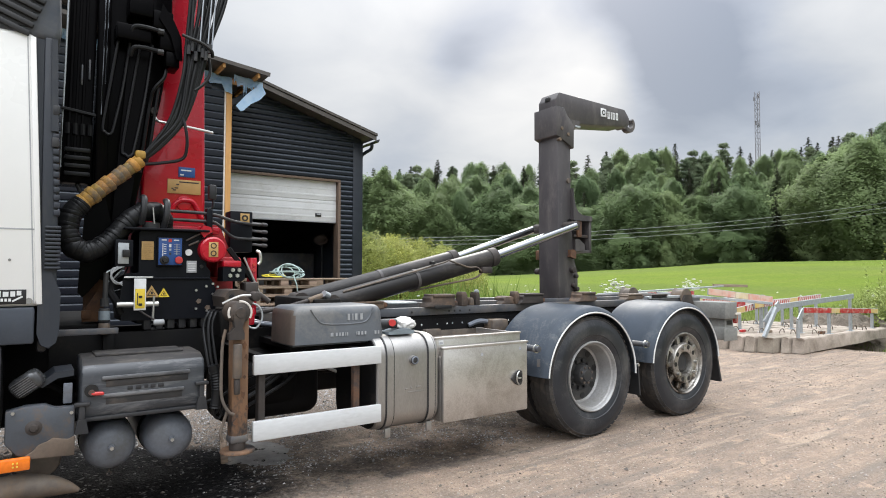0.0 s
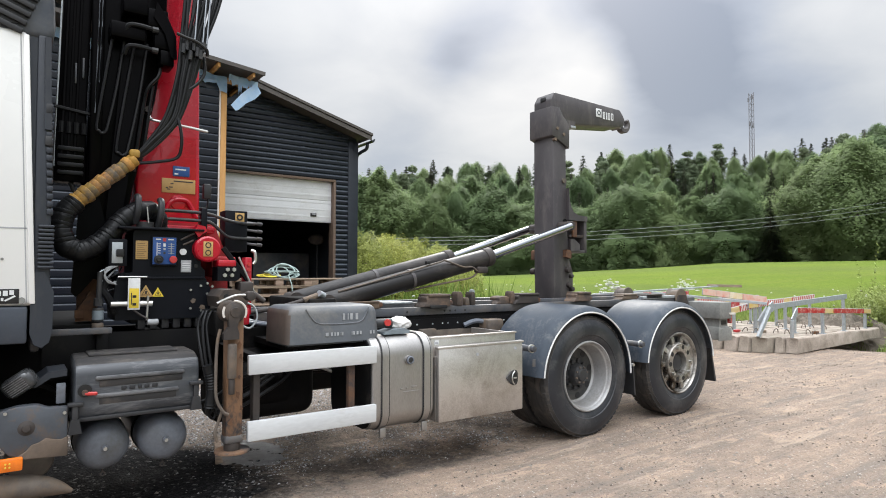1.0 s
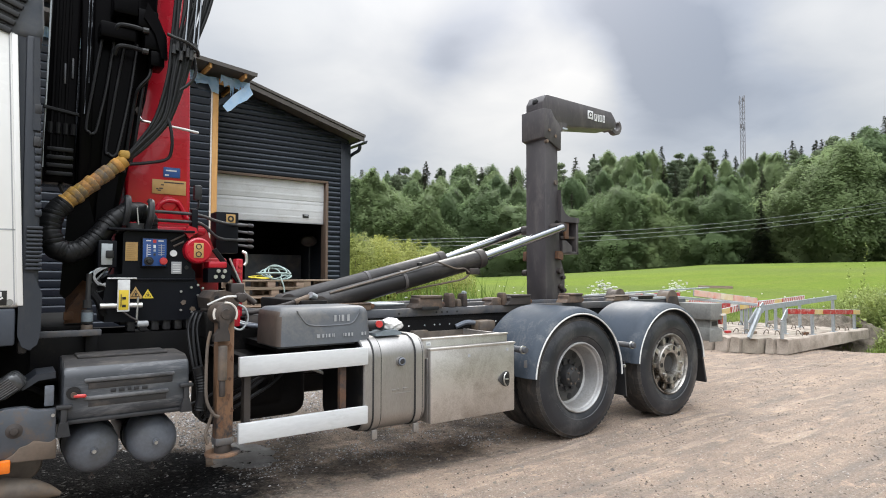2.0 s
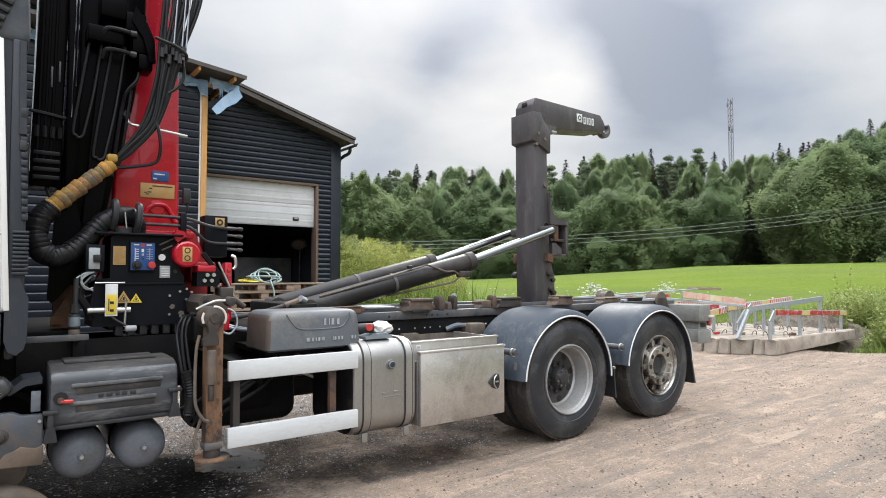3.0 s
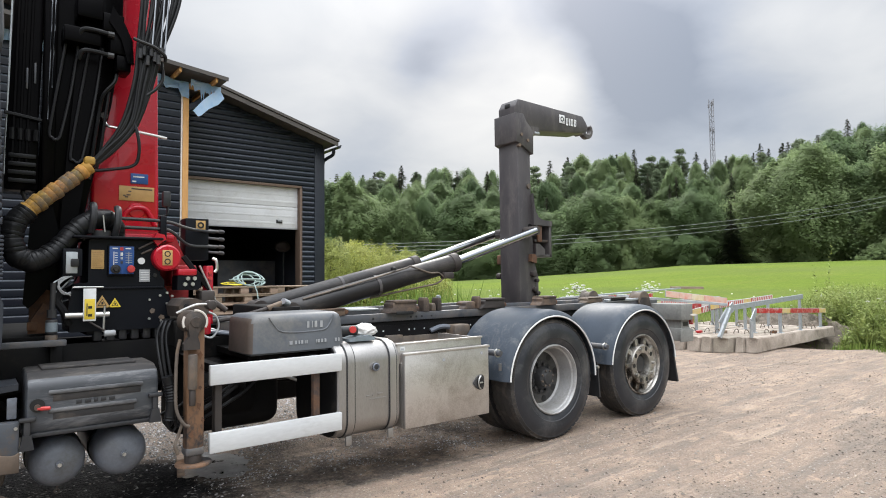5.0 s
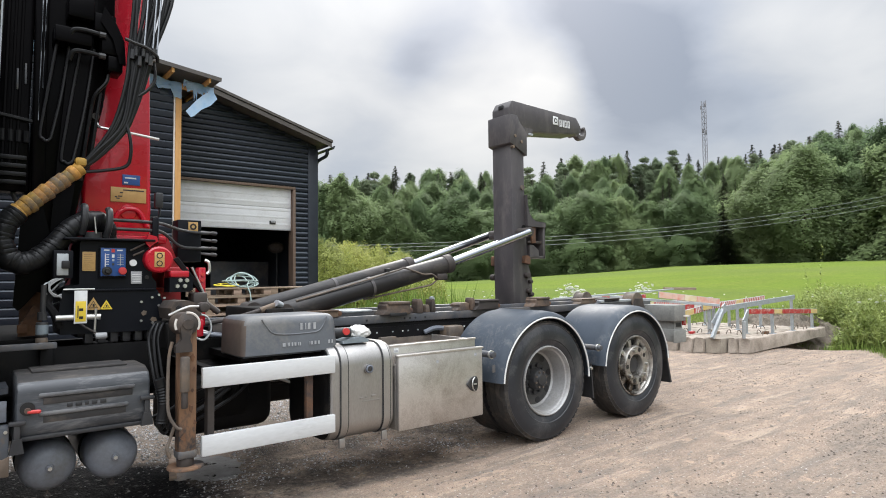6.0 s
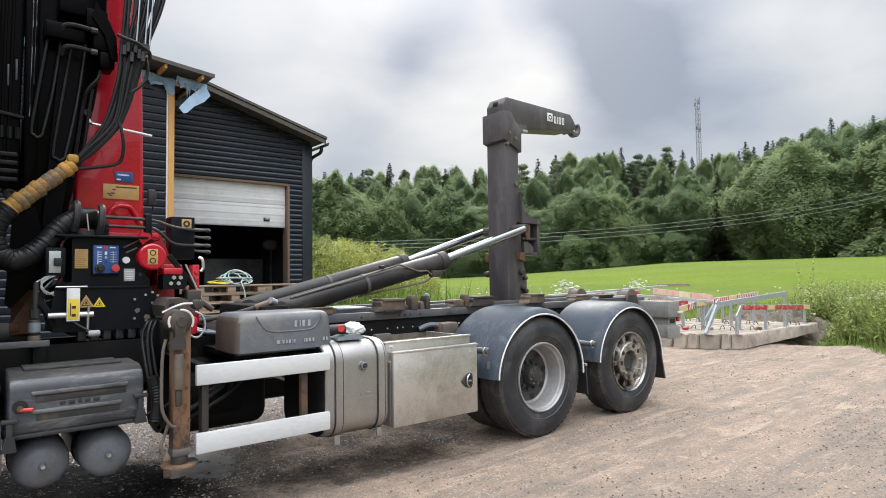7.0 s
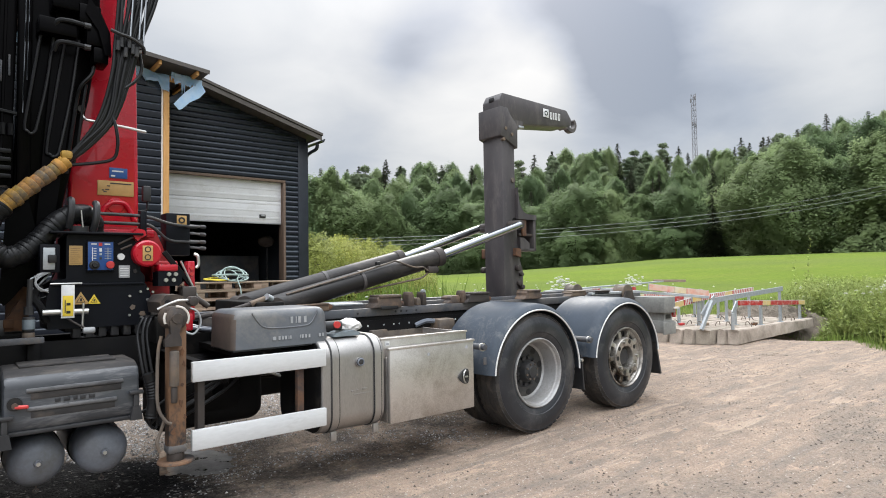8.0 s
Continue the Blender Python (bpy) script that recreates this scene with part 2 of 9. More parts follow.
    looped_pipe=material("dull_grey_painted_pipe", (0.017, 0.017, 0.019), (0.012, 0.012, 0.014), 0.42, scale=10, bump=0.05, spec=0.3),
    red=material("red_crane_paint", (0.46, 0.006, 0.022), (0.38, 0.006, 0.018), 0.26, scale=2, bump=0.02, dirt=(0.24, 0.012, 0.02), dirt_at=0.70, coat=0.4, grainy=0.05),
    red_dark=material("dusty_red_paint", (0.36, 0.016, 0.022), (0.26, 0.016, 0.02), 0.4, scale=5, dirt=(0.10, 0.04, 0.035), dirt_at=0.62, spread=0.1),
    crane_black=material("black_crane_panel", (0.0045, 0.0055, 0.0085), (0.007, 0.008, 0.011), 0.40, scale=6, bump=0.05, dirt=(0.022, 0.021, 0.022), dirt_at=0.70, spec=0.12),
    yellow_wrap=material("dirty_yellow_hose_sleeve", (0.50, 0.285, 0.045), (0.36, 0.21, 0.05), 0.65, scale=9, dirt=(0.12, 0.10, 0.08), dirt_at=0.52, spread=0.08, bump=0.3, vary=0.30),
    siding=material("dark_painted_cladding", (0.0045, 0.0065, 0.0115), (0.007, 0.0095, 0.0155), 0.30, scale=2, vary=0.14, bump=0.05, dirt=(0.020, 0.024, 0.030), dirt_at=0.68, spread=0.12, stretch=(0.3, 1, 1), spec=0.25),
    # lighter cladding tone: sky light on the board ledges, put into the colour
    siding_lit_edge=material("lit_cladding_edge", (0.052, 0.062, 0.080), (0.036, 0.044, 0.058), 0.40, scale=3, vary=0.2, bump=0.05, stretch=(0.3, 1, 1), dirt=(0.075, 0.08, 0.085), dirt_at=0.66, spread=0.12),
    dark_trim=material("black_trim_board", (0.014, 0.018, 0.026), (0.020, 0.025, 0.034), 0.35, scale=4),
    roof=material("dark_roof_sheet", (0.075, 0.066, 0.060), (0.095, 0.085, 0.078), 0.5, scale=4, dirt=(0.15, 0.125, 0.105), dirt_at=0.62),
    new_wood=material("new_pine_stud", (0.60, 0.33, 0.12), (0.52, 0.27, 0.09), 0.65, scale=5, stretch=(6, 6, 0.6), bump=0.12),
    old_wood=material("weathered_pallet_wood", (0.33, 0.25, 0.18), (0.24, 0.18, 0.13), 0.78, scale=6, stretch=(0.6, 6, 6), dirt=(0.14, 0.11, 0.085), dirt_at=0.6, bump=0.25, vary=0.15),
    shutter=material("white_door_panel", (0.66, 0.67, 0.68), (0.60, 0.61, 0.62), 0.5, scale=2, bump=0.03, dirt=(0.46, 0.45, 0.43), dirt_at=0.66, spread=0.14),
    door_frame=material("brown_door_frame", (0.16, 0.105, 0.075), (0.11, 0.08, 0.06), 0.6, scale=8, stretch=(4, 4, 0.5)),
    plastic_blue=material("torn_blue_plastic_sheet", (0.46, 0.66, 0.86), (0.60, 0.74, 0.88), 0.3, scale=6, bump=0.3, thin=0.4, grainy=0.05),
    interior=material("sooty_workshop_wall", (0.24, 0.25, 0.27), (0.17, 0.178, 0.19), 0.8, scale=2, dirt=(0.30, 0.30, 0.32), dirt_at=0.62, spread=0.2),
    concrete=material("weathered_concrete", (0.40, 0.345, 0.285), (0.33, 0.285, 0.235), 0.88, scale=5, bump=0.6, fine=45, dirt=(0.20, 0.165, 0.13), dirt_at=0.555, spread=0.12, vary=0.12, depth=0.01),
    concrete_grey=material("grey_cast_concrete", (0.27, 0.27, 0.25), (0.21, 0.21, 0.20), 0.88, scale=4, bump=0.4, fine=45, dirt=(0.14, 0.14, 0.13), dirt_at=0.6, spread=0.14, depth=0.01),
    sign_red=material("scuffed_red_reflective", (0.46, 0.028, 0.030), (0.36, 0.03, 0.03), 0.45, scale=14, dirt=(0.52, 0.34, 0.30), dirt_at=0.555, dirt_scale=11, spread=0.04),
    sign_faded=material("faded_red_board_film", (0.62, 0.20, 0.15), (0.70, 0.36, 0.27), 0.5, scale=7, dirt=(0.66, 0.55, 0.46), dirt_at=0.52, spread=0.10),
    sign_pale=material("faded_yellow_board_film", (0.66, 0.52, 0.30), (0.72, 0.62, 0.46), 0.5, scale=7, dirt=(0.50, 0.40, 0.30), dirt_at=0.58, spread=0.10),
    sign_yellow=material("faded_yellow_reflective", (0.62, 0.42, 0.11), (0.6, 0.5, 0.3), 0.45, scale=14, dirt=(0.42, 0.36, 0.25), dirt_at=0.62),
    sign_white=material("off_white_reflective", (0.66, 0.62, 0.57), (0.58, 0.52, 0.47), 0.45, scale=14),
    orange=material("orange_side_reflector", (0.85, 0.20, 0.015), (0.78, 0.17, 0.012), 0.2, scale=30, bump=0.05, coat=0.6),
    yellow=material("yellow_label", (0.75, 0.56, 0.05), (0.70, 0.50, 0.05), 0.5, scale=12, bump=0.03),
    tan_label=material("brown_yellow_metal_plate", (0.50, 0.32, 0.12), (0.44, 0.27, 0.10), 0.45, scale=10, bump=0.05, dirt=(0.2, 0.14, 0.07), dirt_at=0.72),
    blue=material("blue_control_panel", (0.025, 0.085, 0.28), (0.02, 0.07, 0.23), 0.4, scale=10, bump=0.03),
    label_white=material("white_label", (0.72, 0.73, 0.73), (0.62, 0.63, 0.63), 0.5, scale=12, bump=0.02),
    label_grey=material("grey_label_print", (0.38, 0.39, 0.40), (0.30, 0.31, 0.32), 0.55, scale=14, bump=0.02),
    label_black=material("black_label_print", (0.012, 0.012, 0.013), (0.02, 0.02, 0.02), 0.5, scale=12, bump=0.02),
    button_red=material("red_plastic_button", (0.55, 0.05, 0.045), (0.45, 0.04, 0.04), 0.35, scale=20, bump=0.02),
    lamp_glass=material("clear_lamp_lens", (0.10, 0.105, 0.11), (0.05, 0.05, 0.052), 0.22, 0.3, scale=20, bump=0.15, coat=0.5),
    lamp_rib=material("cloudy_lens_ribs", (0.16, 0.165, 0.17), (0.10, 0.10, 0.105), 0.3, scale=20, bump=0.05),
    green_hose=material("pale_green_garden_hose", (0.36, 0.45, 0.42), (0.28, 0.37, 0.35), 0.4, scale=10, bump=0.05),
    yellow_hose=material("yellow_plastic_hose", (0.75, 0.62, 0.05), (0.68, 0.55, 0.05), 0.4, scale=10, bump=0.05),
    water=material("shallow_muddy_water", (0.36, 0.35, 0.345), (0.28, 0.27, 0.265), 0.16, scale=12, bump=0.02, spec=0.6, rough_var=0.05, dirt=(0.06, 0.055, 0.05), dirt_at=0.60, dirt_scale=11, spread=0.02),
    chips=material("dark_gravel_chips", (0.125, 0.096, 0.076), (0.085, 0.067, 0.054), 0.85, scale=20, bump=0.3, island=0.45),
    crushed=material("grey_crushed_stone", (0.33, 0.32, 0.315), (0.20, 0.195, 0.19), 0.45, scale=20, bump=0.3, island=0.75, spec=0.5),
    birch_bark=material("pale_birch_bark", (0.42, 0.40, 0.36), (0.20, 0.18, 0.16), 0.85, scale=2, bump=0.2, stretch=(1, 1, 3)),
    bark=material("grey_brown_bark", (0.13, 0.105, 0.085), (0.085, 0.07, 0.06), 0.9, scale=3, bump=0.5),
    leaf=material("deciduous_foliage", (0.188, 0.256, 0.122), (0.150, 0.209, 0.099), 0.6, scale=1.6, bump=0, vary=0.26, island=0.05, thin=0.62, fine=4, spec=0.12, grainy=0.05),
    leaf_dark=material("conifer_foliage", (0.185, 0.230, 0.138), (0.145, 0.185, 0.112), 0.65, scale=1.6, bump=0, vary=0.25, island=0.08, thin=0.58, fine=4, spec=0.1, grainy=0.05),
    leaf_bush=material("yellow_green_shrub_foliage", (0.37, 0.385, 0.115), (0.29, 0.325, 0.085), 0.6, scale=0.8, bump=0, vary=0.15, island=0.25, thin=0.5, fine=8, spec=0.12, grainy=0.05),
    grass=material("fresh_green_grass_blades", (0.165, 0.235, 0.055), (0.13, 0.20, 0.042), 0.55, scale=0.7, bump=0, island=0.35, thin=0.25, fine=8, spec=0.12, grainy=0.05),
    weeds=material("tall_weed_foliage", (0.20, 0.262, 0.075), (0.285, 0.320, 0.105), 0.55, scale=1.6, bump=0, island=0.35, thin=0.3, fine=8, spec=0.12, grainy=0.05),
    petals=material("white_wild_flowers", (0.72, 0.72, 0.66), (0.62, 0.63, 0.56), 0.6, scale=8, bump=0, island=0.15, thin=0.3),
    soil=material("dry_brown_soil", (0.20, 0.165, 0.130), (0.13, 0.108, 0.086), 0.95, scale=5, bump=0.8, depth=0.04, dirt=(0.09, 0.08, 0.06), dirt_at=0.58),
    stone=material("yard_stones", (0.30, 0.26, 0.22), (0.22, 0.195, 0.17), 0.85, scale=20, bump=0.3, island=0.4),
    rag=material("white_cloth_rag", (0.72, 0.71, 0.69), (0.6, 0.59, 0.57), 0.8, scale=20, bump=0.3),
    bottle=material("grey_plastic_bottle", (0.22, 0.26, 0.29), (0.17, 0.20, 0.22), 0.3, scale=20, bump=0.05),
    mast=material("grey_lattice_mast_steel", (0.20, 0.20, 0.215), (0.25, 0.24, 0.25), 0.6, 0.3, scale=0.2, bump=0),
    wire=material("bare_aluminium_wire", (0.34, 0.35, 0.355), (0.28, 0.29, 0.30), 0.5, 0.1, scale=4, bump=0.0),
    pole=material("grey_wooden_pole", (0.38, 0.36, 0.32), (0.3, 0.28, 0.25), 0.85, scale=2, bump=0.2),
)


# ---- mesh helpers ----
def part(name, bm, mat, parent=None, label="", smooth=30):
    """Links a bmesh, written in world places, as one mesh object under a thing or a part."""
    base = parent.matrix_world.translation.copy() if parent else Vector()
    me = bpy.data.meshes.new(name)
    for v in bm.verts:
        v.co -= base
    bm.normal_update()
    bm.to_mesh(me)
    bm.free()
    for mm in (mat if isinstance(mat, (list, tuple)) else [mat]):
        me.materials.append(mm)
    if smooth:
        me.shade_smooth()
        me.set_sharp_from_angle(angle=radians(smooth))
    ob = new(name, me)
    if parent:
        ob.matrix_world = Matrix.Translation(base)
        ob.parent = parent
        ob.matrix_parent_inverse = parent.matrix_world.inverted()
    if label:
        tagged(ob, label)
    return ob


def thing(name, place, label, category, group="", kind=""):
    ob = new(name)
    ob.empty_display_size = 0.2
    ob.matrix_world = Matrix.Translation(place)
    return tagged(ob, label, category, group, kind)


def B():
    return bmesh.new()


def merge(bm, other, m=None):
    me = bpy.data.meshes.new("tmp")
    if m is not None:
        other.transform(m)
    other.to_mesh(me)
    other.free()
    bm.from_mesh(me)
    bpy.data.meshes.remove(me)
    return bm


def box(bm, x0, x1, y0, y1, z0, z1, r=0.0, seg=2, m=None):
    t = B()
    bmesh.ops.create_cube(t, size=1)
    for v in t.verts:
        v.co = Vector(((x0 + x1) / 2 + v.co.x * (x1 - x0), (y0 + y1) / 2 + v.co.y * (y1 - y0), (z0 + z1) / 2 + v.co.z * (z1 - z0)))
    if r:
        bmesh.ops.bevel(t, geom=t.edges[:], offset=r, segments=seg, profile=0.5, affect="EDGES")
    return merge(bm, t, m)


def frame_of(a, b):
    d = Vector(b) - Vector(a)
    return Matrix.Translation((Vector(a) + Vector(b)) / 2) @ d.to_track_quat("Z", "Y").to_matrix().to_4x4(), d.length


def rod(bm, a, b, r, r2=None, seg=16, bevel=0.0):
    m, length = frame_of(a, b)
    t = B()
    bmesh.ops.create_cone(t, cap_ends=True, segments=seg, radius1=r, radius2=r if r2 is None else r2, depth=length)
    if bevel:
        es = [e for e in t.edges if len(e.link_faces) == 2 and any(len(f.verts) > 4 for f in e.link_faces)]
        bmesh.ops.bevel(t, geom=es, offset=bevel, segments=2, profile=0.5, affect="EDGES")
    return merge(bm, t, m)


def beam(bm, a, b, w, h, r=0.0, roll=0.0):
    """A rectangular bar from a to b."""
    m, length = frame_of(a, b)
    return box(bm, -w / 2, w / 2, -h / 2, h / 2, -length / 2, length / 2, r, 1, m @ Matrix.Rotation(roll, 4, "Z"))


def smooth_line(pts, n=6):
    pts = [Vector(p) for p in pts]
    ext = [pts[0] * 2 - pts[1]] + pts + [pts[-1] * 2 - pts[-2]]
    out = []
    for i in range(1, len(ext) - 2):
        a, b, c, d = ext[i - 1:i + 3]
        for k in range(n):
            t = k / n
            out.append(0.5 * ((2 * b) + (c - a) * t + (2 * a - 5 * b + 4 * c - d) * t * t + (3 * b - a - 3 * c + d) * t ** 3))
    return out + [pts[-1]]


def tube(bm, pts, r, seg=8, n=6, swell=None):
    """A round hose through the given places. swell(u) scales its radius along the way."""
    line = smooth_line(pts, n) if n else [Vector(p) for p in pts]
    side, rings = None, []
    for i, p in enumerate(line):
        d = (line[min(i + 1, len(line) - 1)] - line[max(i - 1, 0)]).normalized()
        if side is None:
            side = d.orthogonal().normalized()
        side = (side - d * side.dot(d)).normalized()
        up = d.cross(side)
        rr = r * (swell(i / (len(line) - 1)) if swell else 1)
        rings.append([bm.verts.new(p + (side * math.cos(2 * math.pi * k / seg) + up * math.sin(2 * math.pi * k / seg)) * rr) for k in range(seg)])
    for a, b in zip(rings, rings[1:]):
        for k in range(seg):
            bm.faces.new((a[k], a[(k + 1) % seg], b[(k + 1) % seg], b[k]))
    bm.faces.new(rings[0][::-1])
    bm.faces.new(rings[-1])
    return bm


def lathe(bm, profile, centre, axis="y", seg=48, closed=False):
    """Turns a profile of (radius, along) round an axis through centre."""
    c = Vector(centre)
    rings = []
    for rad, along in profile:
        ring = []
        for k in range(seg):
            a = 2 * math.pi * k / seg
            ca, sa = rad * math.cos(a), rad * math.sin(a)
            ring.append(bm.verts.new(c + Vector({"y": (ca, along, sa), "x": (along, ca, sa), "z": (ca, sa, along)}[axis])))
        rings.append(ring)
    pairs = list(zip(rings, rings[1:])) + ([(rings[-1], rings[0])] if closed else [])
    for a, b in pairs:
        for k in range(seg):
            bm.faces.new((a[k], a[(k + 1) % seg], b[(k + 1) % seg], b[k]))
    if not closed:
        for ring in (rings[0], rings[-1]):
            bm.faces.new(ring)
    bmesh.ops.recalc_face_normals(bm, faces=bm.faces[:])
    return bm


def prism(bm, outline, y0, y1, axis="y", r=0.0):
    """An outline in the x-z plane (axis y) or the y-z plane (axis x) or x-y (axis z), drawn out between two depths."""
    t = B()

    def at(p, d):
        return {"y": (p[0], d, p[1]), "x": (d, p[0], p[1]), "z": (p[0], p[1], d)}[axis]
    a = [t.verts.new(at(p, y0)) for p in outline]
    b = [t.verts.new(at(p, y1)) for p in outline]
    k = len(outline)
    t.faces.new(a)
    t.faces.new(b[::-1])
    for i in range(k):
        t.faces.new((a[i], b[i], b[(i + 1) % k], a[(i + 1) % k]))
    bmesh.ops.recalc_face_normals(t, faces=t.faces[:])
    if r:
        bmesh.ops.bevel(t, geom=t.edges[:], offset=r, segments=2, profile=0.5, affect="EDGES")
    return merge(bm, t)


def rounded(x0, x1, z0, z1, r, n=5):
    """The outline of a rectangle with round corners."""
    out = []
    for cx, cz, a0 in ((x1 - r, z1 - r, 0), (x0 + r, z1 - r, 90), (x0 + r, z0 + r, 180), (x1 - r, z0 + r, 270)):
        for k in range(n + 1):
            a = radians(a0 + 90 * k / n)
            out.append((cx + r * math.cos(a), cz + r * math.sin(a)))
    return out


def one(name, mat, parent, build, *args, label="", **kw):
    """One mesh part from one call of a mesh helper."""
    bm = B()
    build(bm, *args, **kw)
    return part(name, bm, M[mat] if isinstance(mat, str) else mat, parent, label)


# ---- the lie of the land ----
EYE = Vector((-4.0, -3.5, 0))


def between(x, table):
    for (a, fa), (b, fb) in zip(table, table[1:]):
        if x <= b:
            t = max(0.0, min(1.0, (x - a) / (b - a)))
            return fa + (fb - fa) * t
    return table[-1][1]


def step(a, b, x):
    t = max(0.0, min(1.0, (x - a) / (b - a)))
    return t * t * (3 - 2 * t)


FIELD_RISE = [(8, 3.9), (18, 3.9), (29, 3.6), (38, 2.3), (49, 0.9), (62, 1.0), (80, 1.0)]     # height of the wood's edge by bearing


def edge_of_yard(x, y):
    """Above zero on grass, below zero on the gravel yard."""
    back = y - (6.3 + 0.4 * math.sin(x * 0.9) + 0.25 * math.sin(x * 2.3))
    line = 8.7 + 0.8 * y if y < 0.9 else 9.4 + 1.3 * step(0.9, 1.5, y)
    side = x - line - 0.22 * math.sin(y * 1.8 + 1) - 0.12 * math.sin(y * 4.9)
    if x < 2.6:
        back = min(back, x - 2.6)
    return max(back, side)


def land(x, y):
    r, a = math.hypot(x - EYE.x, y - EYE.y), math.degrees(math.atan2(y - EYE.y, x - EYE.x))
    rise = between(abs(a), FIELD_RISE)
    z = rise * step(26, 136, r)
    if r > 136:
        z += (r - 136) * between(abs(a), [(10, 0.30), (30, 0.25), (50, 0.18), (80, 0.16)]) * step(136, 160, r) * (1 - 0.6 * step(230, 600, r))
    e = edge_of_yard(x, y)
    z -= 0.40 * math.exp(-((x - 10.3) / 1.0) ** 2) * math.exp(-((y - 1.25) / 0.55) ** 2)      # the ditch under the ends of the beams
    near = 1 - step(14, 30, r)
    z += near * (0.018 * noise.noise(Vector((x * 0.6, y * 0.6, 0))) + 0.009 * noise.noise(Vector((x * 2.1, y * 2.1, 3))))
    if near > 0 and e < 0:
        z += near * 0.016 * noise.noise(Vector((x * 0.5 + y * 0.5, (y - x * 0.15) * 5.0, 7))) * step(1.2, 2.5, x)        # wheel tracks in the dirt
    return z


def ground_material():
    m = bpy.data.materials.new("gravel_yard_and_field")
    m.use_nodes = True
    n = Nodes(m.node_tree)
    co = n.add("ShaderNodeTexCoord").outputs["Object"]
    green = n.add("ShaderNodeAttribute")
    green.attribute_name = "grass"
    # oil on the gravel, plus shade painted in under the lorry
    oil_and_shade = n.add("ShaderNodeAttribute")
    oil_and_shade.attribute_name = "oily"
    wide, mid, grit, fine = n.noise(co, 0.55, 5, 0.6), n.noise(co, 3.2, 6, 0.65, 0.3), n.noise(co, 26, 5, 0.7), n.noise(co, 110, 3, 0.7)
    cells = n.add("ShaderNodeTexVoronoi", {"Vector": co, "Scale": 55.0})
    dirt = n.mix(n.ramp(wide, [(0.35, 0.0), (0.65, 1.0)]), (0.350, 0.258, 0.190), (0.285, 0.213, 0.162))
    dirt = n.mix(n.ramp(mid, [(0.42, 0.0), (0.68, 1.0)]), dirt, (0.225, 0.170, 0.134))
    dirt = n.mix(n.ramp(grit, [(0.56, 0.0), (0.70, 0.8)]), dirt, (0.395, 0.293, 0.215))
    tracks = n.noise(n.add("ShaderNodeMapping", {"Vector": co, "Scale": (0.35, 3.2, 1), "Rotation": (0, 0, 0.42)}).outputs[0], 1.3, 5, 0.62, 0.6)
    dirt = n.mix(n.ramp(tracks, [(0.44, 0.0), (0.62, 0.55)]), dirt, (0.175, 0.143, 0.118))
    dirt = n.mix(n.ramp(n.noise(co, 1.1, 5, 0.7, 0.8), [(0.54, 0.0), (0.66, 0.5)]), dirt, (0.410, 0.300, 0.220))
    dirt = n.mix(n.ramp(fine, [(0.30, 0.75), (0.46, 0.0)]), dirt, (0.12, 0.10, 0.085))
    dirt = n.mix(n.ramp(n.noise(co, 62, 4, 0.75), [(0.57, 0.0), (0.66, 0.85)]), dirt, (0.46, 0.40, 0.33))
    dirt = n.mix(n.ramp(n.noise(co, 48, 4, 0.75), [(0.33, 0.8), (0.43, 0.0)]), dirt, (0.10, 0.085, 0.072))
    # wheel tracks and dragged grit running along the yard
    dirt = n.mix(n.ramp(n.noise(n.add("ShaderNodeMapping", {"Vector": co, "Scale": (0.22, 2.6, 1), "Rotation": (0, 0, 0.55)}).outputs[0], 3.4, 7, 0.72, 0.35), [(0.50, 0.0), (0.60, 0.60)]), dirt, (0.165, 0.142, 0.124))
    dirt = n.mix(n.ramp(n.noise(n.add("ShaderNodeMapping", {"Vector": co, "Scale": (0.3, 2.2, 1), "Rotation": (0, 0, 0.62)}).outputs[0], 2.3, 7, 0.72, 0.35), [(0.55, 0.0), (0.62, 0.5)]), dirt, (0.44, 0.338, 0.256))
    # crusts, ruts and clods a hand wide
    dirt = n.mix(n.ramp(n.noise(n.add("ShaderNodeMapping", {"Vector": co, "Scale": (0.6, 1.6, 1), "Rotation": (0, 0, 0.35)}).outputs[0], 6.5, 8, 0.72, 0.5), [(0.56, 0.0), (0.63, 0.45)]), dirt, (0.150, 0.125, 0.105))
    dirt = n.mix(n.ramp(n.noise(n.add("ShaderNodeMapping", {"Vector": co, "Scale": (0.8, 1.4, 1), "Rotation": (0, 0, 0.2)}).outputs[0], 4.3, 9, 0.75, 0.4), [(0.57, 0.0), (0.62, 0.6)]), dirt, (0.43, 0.312, 0.225))
    # scattered small stones, light and dark
    for k, (size, share, tone) in enumerate(((60.0, 0.965, (0.50, 0.45, 0.40)), (44.0, 0.93, (0.10, 0.088, 0.078)), (90.0, 0.88, (0.13, 0.112, 0.098)))):
        v = n.add("ShaderNodeTexVoronoi", {"Vector": n.vmath("ADD", co, (3.1 * k, 1.7 * k, 0.0)), "Scale": size})
        pick = n.add("ShaderNodeSeparateXYZ", {0: v.outputs["Color"]}).outputs[1]
        body = n.math("LESS_THAN", v.outputs["Distance"], 0.36)
        dirt = n.mix(n.math("MULTIPLY", n.math("MULTIPLY", n.math("GREATER_THAN", pick, share), body), 0.85), dirt, tone)
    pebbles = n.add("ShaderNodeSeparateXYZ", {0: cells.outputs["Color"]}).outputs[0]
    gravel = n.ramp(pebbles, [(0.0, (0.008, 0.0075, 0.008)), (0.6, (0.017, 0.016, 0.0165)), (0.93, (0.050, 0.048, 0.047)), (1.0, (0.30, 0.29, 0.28))])
